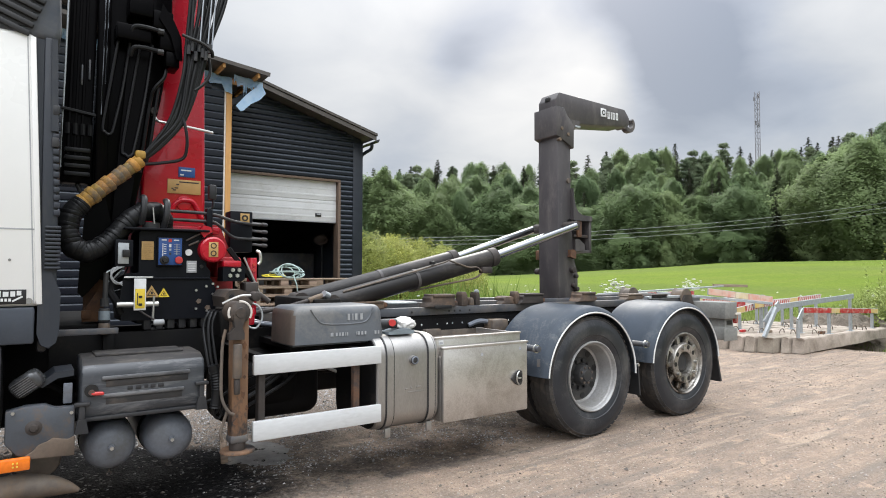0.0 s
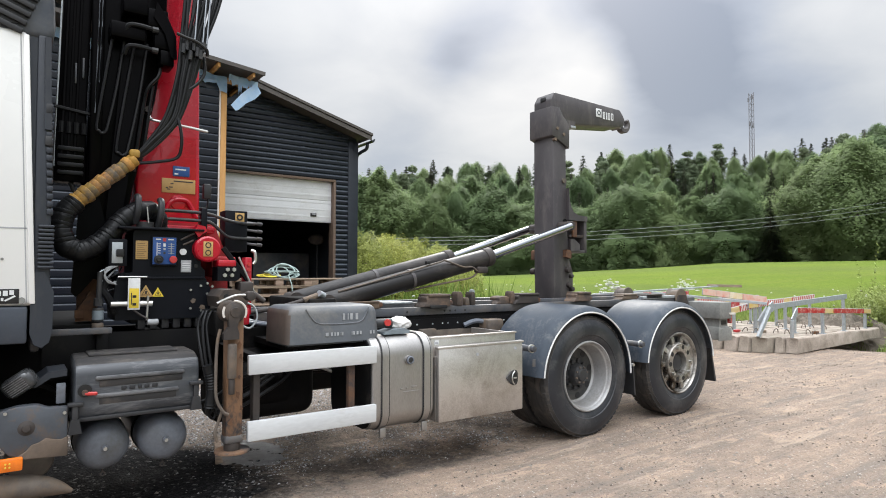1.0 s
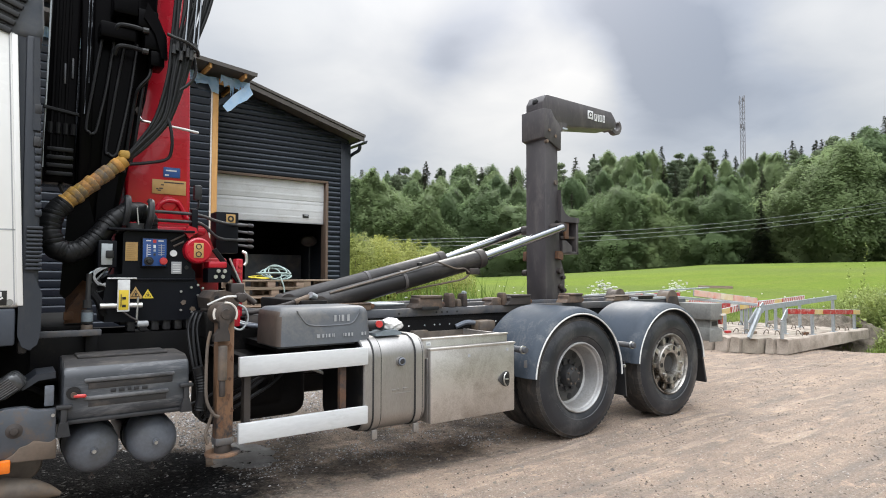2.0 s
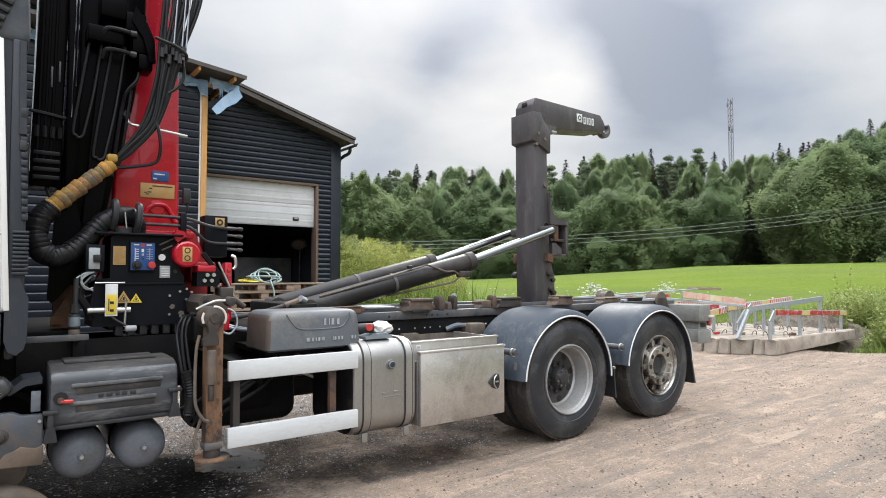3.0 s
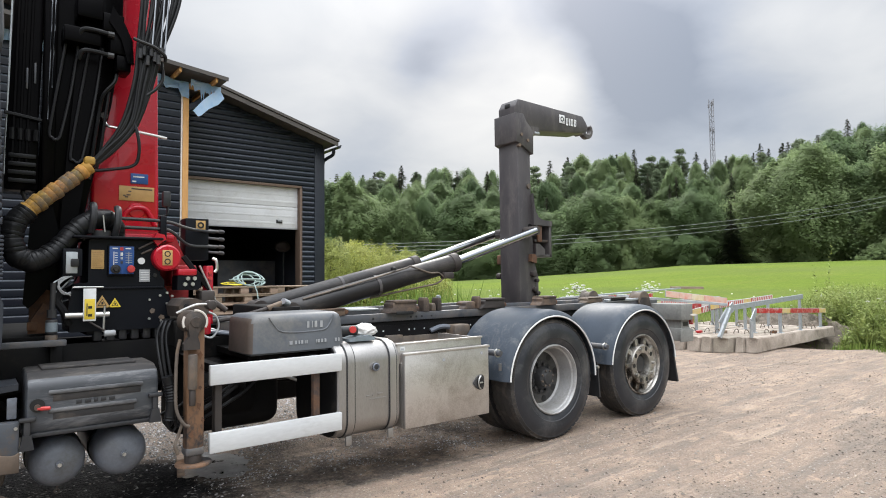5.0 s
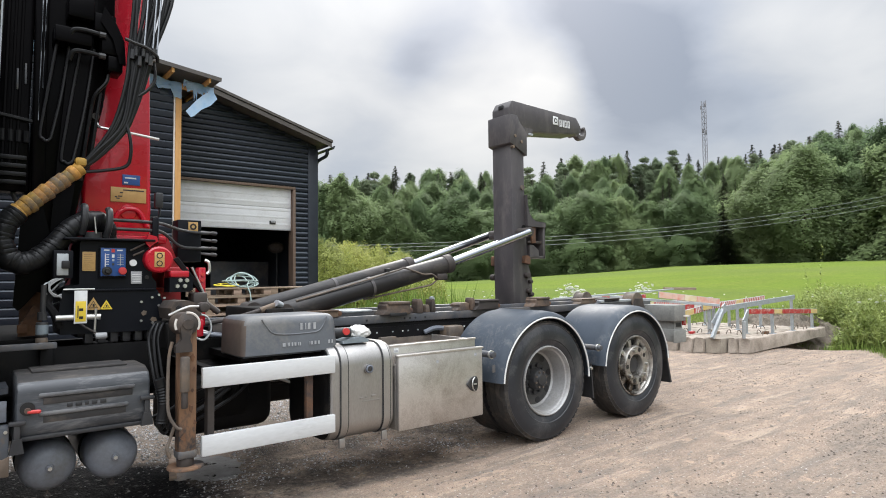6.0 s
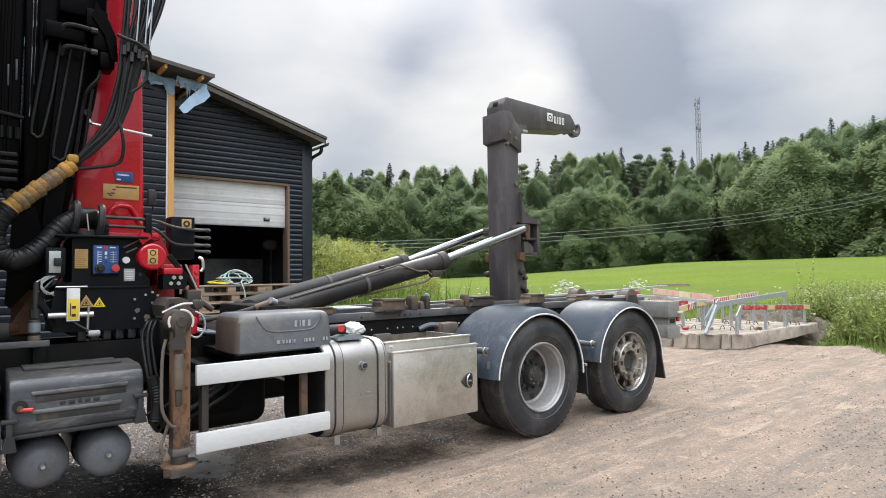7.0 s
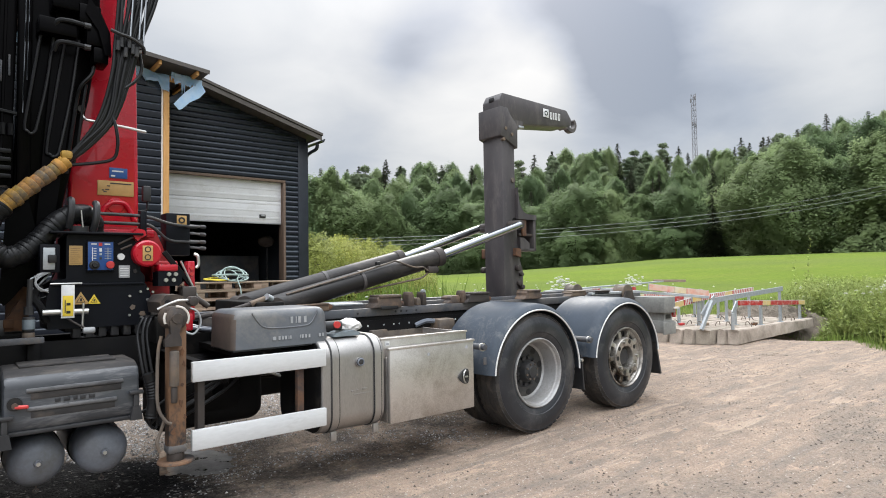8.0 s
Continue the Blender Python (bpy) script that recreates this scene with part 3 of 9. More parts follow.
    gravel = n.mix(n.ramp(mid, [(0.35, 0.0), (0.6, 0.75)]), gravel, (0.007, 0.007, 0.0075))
    ragged = n.math("ADD", oil_and_shade.outputs["Fac"], n.math("ADD", n.math("MULTIPLY", n.math("SUBTRACT", mid, 0.5), 1.3), n.math("MULTIPLY", n.math("SUBTRACT", grit, 0.5), 0.7)))
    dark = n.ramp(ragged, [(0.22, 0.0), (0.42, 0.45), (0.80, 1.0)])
    grey = n.mix(n.ramp(pebbles, [(0.0, 0.0), (1.0, 1.0)]), (0.10, 0.082, 0.068), (0.245, 0.202, 0.166))
    loose = n.add("ShaderNodeAttribute")
    loose.attribute_name = "gravel"
    dirt = n.mix(n.ramp(n.math("ADD", loose.outputs["Fac"], n.math("MULTIPLY", n.math("SUBTRACT", mid, 0.5), 0.8)), [(0.35, 0.0), (0.75, 0.9)]), dirt, grey)
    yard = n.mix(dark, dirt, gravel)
    crop = n.mix(n.ramp(n.noise(co, 0.06, 4, 0.6), [(0.4, 0.0), (0.62, 1.0)]), (0.150, 0.195, 0.034), (0.118, 0.165, 0.030))
    rows = n.noise(n.add("ShaderNodeMapping", {"Vector": co, "Scale": (0.25, 1.2, 1), "Rotation": (0, 0, 0.6)}).outputs[0], 0.35, 4, 0.65)
    crop = n.mix(n.ramp(rows, [(0.45, 0.0), (0.7, 0.55)]), crop, (0.165, 0.185, 0.048))
    crop = n.mix(n.ramp(n.noise(co, 2.4, 4, 0.7), [(0.35, 0.5), (0.6, 0.0)]), crop, (0.06, 0.10, 0.022))
    crop = n.mix(n.ramp(n.noise(n.add("ShaderNodeMapping", {"Vector": co, "Scale": (1, 0.3, 1), "Rotation": (0, 0, 0.75)}).outputs[0], 0.035, 5, 0.6), [(0.42, 0.0), (0.62, 0.6)]), crop, (0.105, 0.13, 0.050))
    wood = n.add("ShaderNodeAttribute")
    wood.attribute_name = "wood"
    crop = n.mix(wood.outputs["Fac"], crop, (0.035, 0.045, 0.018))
    colour = n.mix(green.outputs["Fac"], yard, crop)
    gloss = n.math("SUBTRACT", 0.92, n.math("MULTIPLY", n.math("MULTIPLY", dark, n.ramp(mid, [(0.45, 0.0), (0.65, 1.0)])), 0.35))
    p = n.add("ShaderNodeBsdfPrincipled", {"Base Color": colour, "Roughness": gloss, "Specular IOR Level": n.math("SUBTRACT", n.math("SUBTRACT", 0.3, n.math("MULTIPLY", dark, 0.20)), n.math("MULTIPLY", green.outputs["Fac"], 0.29), clamp=True)})
    h = n.math("ADD", n.math("MULTIPLY", grit, 0.8), n.math("ADD", n.math("MULTIPLY", fine, 0.5), n.math("MULTIPLY", cells.outputs["Distance"], -0.8)))
    n.link(n.add("ShaderNodeBump", {"Height": h, "Strength": 0.85, "Distance": 0.022}).outputs[0], p.inputs["Normal"])
    n.link(p.outputs[0], n.add("ShaderNodeOutputMaterial").inputs[0])
    return m


def axis_steps(lo, hi, fine_lo, fine_hi, fine):
    out, x, s = [], fine_lo, fine
    while x < fine_hi:
        out.append(x)
        x += fine
    while x < hi:
        out.append(x)
        s *= 1.16
        x += s
    out.append(hi)
    x, s = fine_lo, fine
    while x > lo:
        s *= 1.16
        x -= s
        out.append(max(x, lo))
    return sorted(set(out))


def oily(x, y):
    """How oily and dark the gravel is, with shade under the lorry painted in: most under its front, fading towards its
    rear.
    """
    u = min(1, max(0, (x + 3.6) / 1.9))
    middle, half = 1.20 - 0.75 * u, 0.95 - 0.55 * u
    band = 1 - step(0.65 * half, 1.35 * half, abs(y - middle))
    # weaker strip towards the wheels: the lorry's shade, put into the mask
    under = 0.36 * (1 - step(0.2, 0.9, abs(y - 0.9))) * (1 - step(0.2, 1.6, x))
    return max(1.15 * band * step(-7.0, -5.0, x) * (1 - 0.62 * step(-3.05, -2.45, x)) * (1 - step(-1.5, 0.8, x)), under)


def gravelly(x, y):
    """How much loose grey gravel lies on the dirt."""
    front = 1 - step(-2.8, -0.2, x + 1.3 * noise.noise(Vector((x * 0.45, y * 0.45, 2))))
    beyond = (1 - step(0.5, 3.0, x)) * step(1.6, 2.6, y)
    side = (1 - step(-0.35, 0.35, y + 2.45 - 0.45 * x + 0.5 * noise.noise(Vector((x * 0.8, y * 0.8, 6))))) * step(-1.2, 0.6, x) * (1 - step(2.5, 3.8, x))
    verge = (1 - step(-0.15, 0.25, y + 1.35 + 0.86 * x)) * step(-1.6, -0.6, x)
    strip = math.exp(-((x - 4.3) / 0.7) ** 2 - ((y - 0.25) / 0.35) ** 2) + math.exp(-((x - 1.5) / 0.5) ** 2 - ((y + 0.5) / 0.22) ** 2)
    return max(0.60 * front, 0.85 * beyond, 0.66 * side, 0.52 * verge, 0.48 * strip)


def build_ground():
    xs, ys = axis_steps(-900, 2500, -5, 15, 0.11), axis_steps(-900, 2500, -3.5, 10, 0.11)
    verts = [(x, y, land(x, y)) for y in ys for x in xs]
    w = len(xs)
    faces = [(j * w + i, j * w + i + 1, (j + 1) * w + i + 1, (j + 1) * w + i) for j in range(len(ys) - 1) for i in range(w - 1)]
    me = bpy.data.meshes.new("ground")
    me.from_pydata(verts, [], faces)
    g, o = me.attributes.new("grass", "FLOAT", "POINT"), me.attributes.new("oily", "FLOAT", "POINT")
    g.data.foreach_set("value", [step(-0.25, 0.35, edge_of_yard(x, y) + 0.3 * noise.noise(Vector((x * 1.7, y * 1.7, 1)))) for x, y, z in verts])
    # the ground under and in front of the lorry is dark, oily gravel, with painted-in shade towards the wheels; further
    # back it is dry dirt
    wd = me.attributes.new("wood", "FLOAT", "POINT")
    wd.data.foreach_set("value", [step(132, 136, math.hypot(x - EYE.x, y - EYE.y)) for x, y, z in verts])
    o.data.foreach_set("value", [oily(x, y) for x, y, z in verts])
    lg = me.attributes.new("gravel", "FLOAT", "POINT")
    lg.data.foreach_set("value", [gravelly(x, y) if -10 < x < 16 and -10 < y < 12 else 0.3 for x, y, z in verts])
    me.materials.append(ground_material())
    me.shade_smooth()
    tagged(new("ground", me), "tan dirt and dark oily gravel yard running out into a bright green field", "ground", kind="structure")


build_ground()


# ---- workshop building ----
WALL_Y, BUMP_Y, BOARD, WIDE_BOARD = 9.06, 8.0, 0.112, 0.140
workshop = thing("workshop_building", (-3.5, WALL_Y, 0), "dark clad workshop with a half open white roller door", "building")


BOARDS = (M["siding"], M["siding_lit_edge"])


def roof_z(x):
    return 4.54 + 0.285 * (2.4 - x) if x > -5.5 else 4.54 + 0.285 * 7.9 - 0.285 * (-5.5 - x)


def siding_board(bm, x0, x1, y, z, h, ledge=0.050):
    """One lapped board: a flat face that rounds back to a ledge, painted lighter as if lit, where the next board
    begins.
    """
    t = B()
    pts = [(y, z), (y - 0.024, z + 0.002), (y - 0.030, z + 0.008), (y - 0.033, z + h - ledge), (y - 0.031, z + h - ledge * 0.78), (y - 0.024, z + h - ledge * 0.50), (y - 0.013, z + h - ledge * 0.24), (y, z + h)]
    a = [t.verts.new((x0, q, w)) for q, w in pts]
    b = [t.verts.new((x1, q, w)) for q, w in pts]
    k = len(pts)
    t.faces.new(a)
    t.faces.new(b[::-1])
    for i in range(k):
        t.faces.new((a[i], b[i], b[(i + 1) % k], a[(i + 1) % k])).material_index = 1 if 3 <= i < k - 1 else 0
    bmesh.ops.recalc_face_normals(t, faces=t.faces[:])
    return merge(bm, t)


DOOR_X0, DOOR_X1, DOOR_Z = -1.15, 1.84, 3.47
# wall cores, with the doorway left open
bm = B()
prism(bm, [(DOOR_X1, 0), (2.4, 0), (2.4, 4.52), (DOOR_X0, roof_z(DOOR_X0) - 0.04), (DOOR_X0, DOOR_Z), (DOOR_X1, DOOR_Z)], WALL_Y + 0.005, WALL_Y + 0.22)
front = part("front_wall", bm, M["dark_trim"], workshop)
bm = B()
prism(bm, [(-13.4, 0), (DOOR_X0, 0), (DOOR_X0, roof_z(DOOR_X0) - 0.04), (-5.5, roof_z(-5.5) - 0.04), (-13.4, 4.52)], WALL_Y + 0.005, WALL_Y + 0.22)
part("rear_front_wall", bm, M["dark_trim"], workshop)
one("side_wall", "dark_trim", workshop, box, 2.18, 2.4, WALL_Y + 0.222, 21, 0, 4.40)
one("far_side_wall", "dark_trim", workshop, box, -13.4, -13.2, WALL_Y + 0.222, 21, 0, 4.40)
one("back_wall", "interior", workshop, box, -13.2, 2.18, 20.8, 21, 0, 4.40)
one("workshop_floor", "concrete_grey", workshop, box, -13.2, 2.18, WALL_Y + 0.0, 20.8, -0.1, 0.035)
one("partition", "interior", workshop, box, -3.2, -3.05, WALL_Y + 0.222, 20.8, 0.036, 4.3)
one("inside_ceiling", "interior", workshop, box, -13.2, 2.17, WALL_Y + 0.225, 20.79, 4.30, 4.36)
z = 0.06
while z < 6.8:
    top = z + BOARD
    if z > DOOR_Z + 0.03:
        edge = min(2.18, 2.4 - (top - 4.54) / 0.285) if top > 4.50 else 2.18
        if edge > -0.74:
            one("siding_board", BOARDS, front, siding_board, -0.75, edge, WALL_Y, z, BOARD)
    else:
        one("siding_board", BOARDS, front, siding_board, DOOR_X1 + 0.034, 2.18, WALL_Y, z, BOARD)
    z += BOARD
one("corner_board", "dark_trim", workshop, box, 2.17, 2.42, WALL_Y - 0.045, WALL_Y + 0.3, 0.02, 4.44, 0.006)
one("door_lintel_trim", "door_frame", workshop, box, -0.75, DOOR_X1 + 0.03, WALL_Y - 0.03, WALL_Y + 0.02, DOOR_Z - 0.005, DOOR_Z + 0.05, 0.004)
one("door_jamb", "door_frame", workshop, box, DOOR_X1 - 0.03, DOOR_X1 + 0.03, WALL_Y - 0.04, WALL_Y + 0.21, 0.04, DOOR_Z - 0.008, 0.006)

# sectional door, pulled a third of the way down
door = one("garage_door", "shutter", workshop, box, DOOR_X0, DOOR_X1 - 0.035, WALL_Y + 0.10, WALL_Y + 0.13, 2.56, DOOR_Z + 0.3, label="white sectional door, partly raised")
for k, (z0, z1) in enumerate(((2.565, 3.035), (3.042, 3.475))):
    section = one("door_section", "shutter", door, box, DOOR_X0, DOOR_X1 - 0.035, WALL_Y + 0.075, WALL_Y + 0.10, z0, z1, 0.006)
bm = B()
for zz in (2.64, 2.80, 2.96, 3.12, 3.28, 3.42):
    box(bm, DOOR_X0, DOOR_X1 - 0.04, WALL_Y + 0.0725, WALL_Y + 0.0752, zz, zz + 0.055, 0.003)
part("door_rib", bm, M["shutter"], door)
one("bottom_seal", "label_grey", door, box, DOOR_X0, DOOR_X1 - 0.036, WALL_Y + 0.07, WALL_Y + 0.125, 2.535, 2.566, 0.008)
one("door_handle", "label_black", door, box, 1.30, 1.44, WALL_Y + 0.060, WALL_Y + 0.077, 2.66, 2.74, 0.006)
one("handle_plate", "label_grey", door, box, 1.33, 1.42, WALL_Y + 0.050, WALL_Y + 0.062, 2.70, 2.73, 0.003)

# roof, barge board and gutter
for name, xa, xb in (("roof_slope", -5.5, 2.57), ("far_roof_slope", -5.5, -14.0)):
    bm = B()
    za, zb = roof_z(xa), (roof_z(2.4) - 0.285 * (xb - 2.4) if xb > 0 else roof_z(xb))
    prism(bm, [(xa, za), (xb, zb), (xb, zb + 0.09), (xa, za + 0.09)], WALL_Y - 0.42, 21.4)
    part(name, bm, M["roof"], workshop)
bm = B()
prism(bm, [(-5.5, roof_z(-5.5) - 0.05), (2.56, roof_z(2.4) - 0.046 - 0.05), (2.56, roof_z(2.4) - 0.046 + 0.04), (-5.5, roof_z(-5.5) + 0.04)], WALL_Y - 0.45, WALL_Y - 0.425)
part("barge_board", bm, M["roof"], workshop)
bm = B()
prism(bm, [(-5.5, roof_z(-5.5) + 0.06), (2.58, roof_z(2.4) - 0.052 + 0.06), (2.58, roof_z(2.4) - 0.052 + 0.115), (-5.5, roof_z(-5.5) + 0.115)], WALL_Y - 0.47, WALL_Y - 0.40)
part("roof_edge_flashing", bm, M["roof"], workshop)
bm = B()
prism(bm, [(2.53, 4.425), (2.61, 4.405), (2.64, 4.475), (2.62, 4.48), (2.60, 4.425), (2.55, 4.44)], WALL_Y - 0.46, 21.3)
part("gutter", bm, M["dark_trim"], workshop)
bm = B()
tube(bm, [(2.57, WALL_Y - 0.2, 4.42), (2.57, WALL_Y - 0.2, 4.34), (2.56, WALL_Y - 0.14, 4.28), (2.50, WALL_Y + 0.02, 4.22), (2.48, WALL_Y + 0.16, 4.12), (2.48, WALL_Y + 0.22, 3.6), (2.48, WALL_Y + 0.22, 0.2)], 0.04, 10)
part("downpipe", bm, M["dark_trim"], workshop)

# the unfinished part that stands forward, with its bare stud and torn sheeting
def porch_z(x):
    return 5.095 - 0.112 * (x + 0.32)


bm = B()
prism(bm, [(-13.0, 0), (-1.02, 0), (-1.02, 4.96), (-13.0, 6.25)], BUMP_Y, BUMP_Y + 0.2)
box(bm, -1.22, -1.022, BUMP_Y + 0.201, WALL_Y + 0.004, 0, 4.98)
lean = part("projecting_wall", bm, M["dark_trim"], workshop)
z = 0.06
while z < 5.2:
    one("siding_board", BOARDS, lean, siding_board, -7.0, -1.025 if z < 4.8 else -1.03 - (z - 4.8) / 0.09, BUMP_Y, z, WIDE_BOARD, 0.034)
    z += WIDE_BOARD
one("white_edge_strip", "sign_white", workshop, box, -1.018, -0.99, BUMP_Y - 0.035, BUMP_Y - 0.002, 0.05, 4.93, 0.003)
one("bare_stud", "new_wood", workshop, box, -0.987, -0.885, BUMP_Y - 0.045, BUMP_Y + 0.10, 0.05, 4.95, 0.004, label="bare new pine stud")
PORCH_Y = BUMP_Y - 0.5
bm = B()
prism(bm, [(-13.0, porch_z(-13)), (-0.33, porch_z(-0.33)), (-0.33, porch_z(-0.33) + 0.05), (-13.0, porch_z(-13) + 0.05)], PORCH_Y, WALL_Y + 0.3)
part("porch_roof", bm, M["roof"], workshop)
one("porch_roof_edge", "roof", workshop, beam, (-7, PORCH_Y - 0.012, porch_z(-7) + 0.02), (-0.32, PORCH_Y - 0.012, porch_z(-0.32) + 0.02), 0.02, 0.07)
for x in (-2.6, -1.9, -1.15, -0.52):
    one("rafter", "new_wood", workshop, beam, (x, PORCH_Y + 0.02, porch_z(x) - 0.045), (x, WALL_Y + 0.2, porch_z(x) - 0.045), 0.045, 0.08, 0.003)
one("verge_board", "new_wood", workshop, beam, (-0.9, BUMP_Y - 0.10, 4.99), (-0.36, BUMP_Y - 0.10, 4.955), 0.04, 0.10, 0.003)
one("porch_brace", "dark_trim", workshop, beam, (-0.88, BUMP_Y + 0.06, 4.62), (-0.33, BUMP_Y + 0.06, 4.98), 0.05, 0.10, 0.003)


def torn_sheet(name, x0, x1, y, z_top, drop, seed):
    """A thin, crumpled sheet that hangs down with a torn lower edge."""
    rnd = random.Random(seed)
    bm = B()
    nx, nz = 26, 5
    rows = [[None] * (nz + 1) for _ in range(nx + 1)]
    ragged = [0.55 + 0.45 * rnd.random() + 0.5 * (rnd.random() > 0.85) for _ in range(nx + 1)]
    for i in range(nx + 1):
        u = i / nx
        for j in range(nz + 1):
            v = j / nz
            x = x0 + (x1 - x0) * u
            yy = y + 0.05 * noise.noise(Vector((x * 5, v * 3, seed))) - 0.02 * v
            rows[i][j] = bm.verts.new((x, yy, z_top(x) - drop(u) * v * ragged[i] + 0.03 * noise.noise(Vector((x * 4, v * 4, seed + 5)))))
    for i in range(nx):
        for j in range(nz):
            bm.faces.new((rows[i][j], rows[i + 1][j], rows[i + 1][j + 1], rows[i][j + 1]))
    bmesh.ops.solidify(bm, geom=bm.faces[:], thickness=0.002)
    return part(name, bm, M["plastic_blue"], workshop, "torn pale blue plastic sheeting")


torn_sheet("plastic_sheet", -2.6, -0.9, BUMP_Y - 0.075, lambda x: porch_z(x) - 0.10, lambda u: 0.22, 3)
torn_sheet("plastic_sheet", -7.0, -2.6, BUMP_Y - 0.075, lambda x: porch_z(x) - 0.10, lambda u: 0.22, 4)
torn_sheet("plastic_sheet", -0.9, -0.36, BUMP_Y - 0.2, lambda x: porch_z(x) - 0.06, lambda u: 0.14 + 0.16 * abs(math.sin(u * 4)), 8)
bm = B()
pts = [(-0.89, 4.485), (-0.72, 4.70), (-0.58, 4.84), (-0.50, 4.90), (-0.44, 5.0), (-0.40, 4.93), (-0.33, 4.80), (-0.45, 4.66), (-0.62, 4.55), (-0.74, 4.42), (-0.80, 4.39)]
prism(bm, pts, BUMP_Y - 0.33, BUMP_Y - 0.326)
for v in bm.verts:
    v.co.y += 0.06 * noise.noise(v.co * 4)
part("plastic_flap", bm, M["plastic_blue"], workshop)

# what can be made out inside
one("inner_panel", "chassis_rail", workshop, box, 0.7, 2.15, 11.2, 11.3, 0.036, 1.9, 0.01)
shelf = thing("work_bench", (-0.9, 12.0, 0.035), "dark steel work bench standing inside the workshop", "bench")
one("bench_top", "chassis", shelf, box, -2.4, 0.2, 11.5, 12.4, 1.50, 1.58, 0.01)
for x in (-2.3, 0.1):
    for y in (11.6, 12.3):
        one("leg", "chassis", shelf, box, x - 0.04, x + 0.04, y - 0.04, y + 0.04, 0.036, 1.50, 0.004)
one("machine_body", "hub", shelf, box, -1.9, -0.7, 11.6, 12.2, 1.58, 1.95, 0.05)
heater = thing("standing_fan", (2.02, 10.4, 0.035), "dark standing fan on a round foot inside the workshop", "fan")
one("foot", "hub", heater, rod, (2.02, 10.4, 0.036), (2.02, 10.4, 0.075), 0.14)
one("pole", "hub", heater, rod, (2.02, 10.4, 0.07), (2.02, 10.4, 2.14), 0.022)
bm = B()
lathe(bm, [(0.02, -0.05), (0.11, -0.09), (0.16, -0.05), (0.17, 0.06), (0.12, 0.10), (0.02, 0.12)], (0, 0, 0), "y", 24)
bm.transform(Matrix.Translation((1.98, 10.36, 2.22)) @ Matrix.Rotation(radians(-35), 4, "Z") @ Matrix.Diagonal((1.15, 1, 0.8, 1)))
part("fan_head", bm, M["box_end"], heater)
one("motor", "hub", heater, rod, (2.0, 10.42, 2.22), (2.04, 10.60, 2.22), 0.09, bevel=0.02)


# ---- pallets with a coiled hose ----
def pallet(place, turn=0.0):
    p = thing("wooden_pallet", (0, 0, 0), "weathered wooden pallet in a stack by the workshop door", "pallet", "stacked pallets")
    for y in (-0.35, 0, 0.35):
        one("bottom_board", "old_wood", p, box, -0.6, 0.6, y - 0.05, y + 0.05, 0, 0.022, 0.003)
        for x in (-0.53, 0, 0.53):
            one("block", "old_wood", p, box, x - 0.07, x + 0.07, y - 0.05, y + 0.05, 0.022, 0.10, 0.004)
    for x in (-0.53, 0, 0.53):
        one("stringer_board", "old_wood", p, box, x - 0.07, x + 0.07, -0.4, 0.4, 0.10, 0.122, 0.003)
    for y in (-0.35, -0.18, 0, 0.18, 0.35):
        one("deck_board", "old_wood", p, box, -0.6, 0.6, y - 0.06, y + 0.06, 0.122, 0.144, 0.003)
    p.matrix_world = Matrix.Translation(place) @ Matrix.Rotation(turn, 4, "Z")
    return p


first_pallet = pallet((-0.30, 7.0, 0.0), 0.06)
turns = [0.05, 0.1, 0.02, 0.07, -0.02, 0.06, 0.03, 0.08, 0.04]
for k in range(1, 9):
    copy_thing(first_pallet, Matrix.Translation((-0.30 + 0.03 * math.sin(k * 2.1), 7.0 + 0.03 * math.cos(k * 1.7), 0.1445 * k)) @ Matrix.Rotation(turns[k], 4, "Z"))
for k in range(0, 9):
    copy_thing(first_pallet, Matrix.Translation((0.98 + 0.03 * math.sin(k * 1.3 + 1), 7.25 + 0.03 * math.cos(k * 1.9), 0.1445 * k)) @ Matrix.Rotation(-turns[k] + 0.05, 4, "Z"))
hose = thing("coiled_hose", (-0.25, 6.9, 1.305), "pale green and yellow garden hose coiled on the pallets", "hose")
for name, mat, loops, r0, cx, lift_by in (("hose_coil", "green_hose", 7, 0.27, -0.14, 0.155), ("yellow_coil", "yellow_hose", 2, 0.20, -0.42, 0.05)):
    rnd = random.Random(5)
    pts = []
    for k in range(loops * 14):
        a = k / 14 * 2 * math.pi
        q = k // 14
        rx, ry = r0 * (1 - 0.05 * q + 0.04 * rnd.random()), r0 * (0.85 - 0.04 * q)
        tilt = radians(24 + 26 * math.sin(q * 2.3) if name == "hose_coil" else 6)
        pts.append((cx - 0.012 * q + 0.075 * math.sin(q * 2.4) + rx * (1 - 0.35 * (q % 3 == 1)) * math.cos(a), 6.86 + ry * math.sin(a) * math.cos(tilt), 1.318 + lift_by * (0.55 + 0.02 * q) + ry * math.sin(a) * math.sin(tilt) + 0.012 * rnd.random()))
    if name == "hose_coil":
        pts += [(-0.16, 6.60, 1.36), (-0.14, 6.50, 1.20), (-0.12, 6.48, 0.9), (-0.12, 6.48, 0.6), (-0.1, 6.46, 0.25)]
    one(name, mat, hose, tube, pts, 0.011, 6, 2)


# ---- concrete road blocks with marker boards ----
BEAM_Z = 0.27


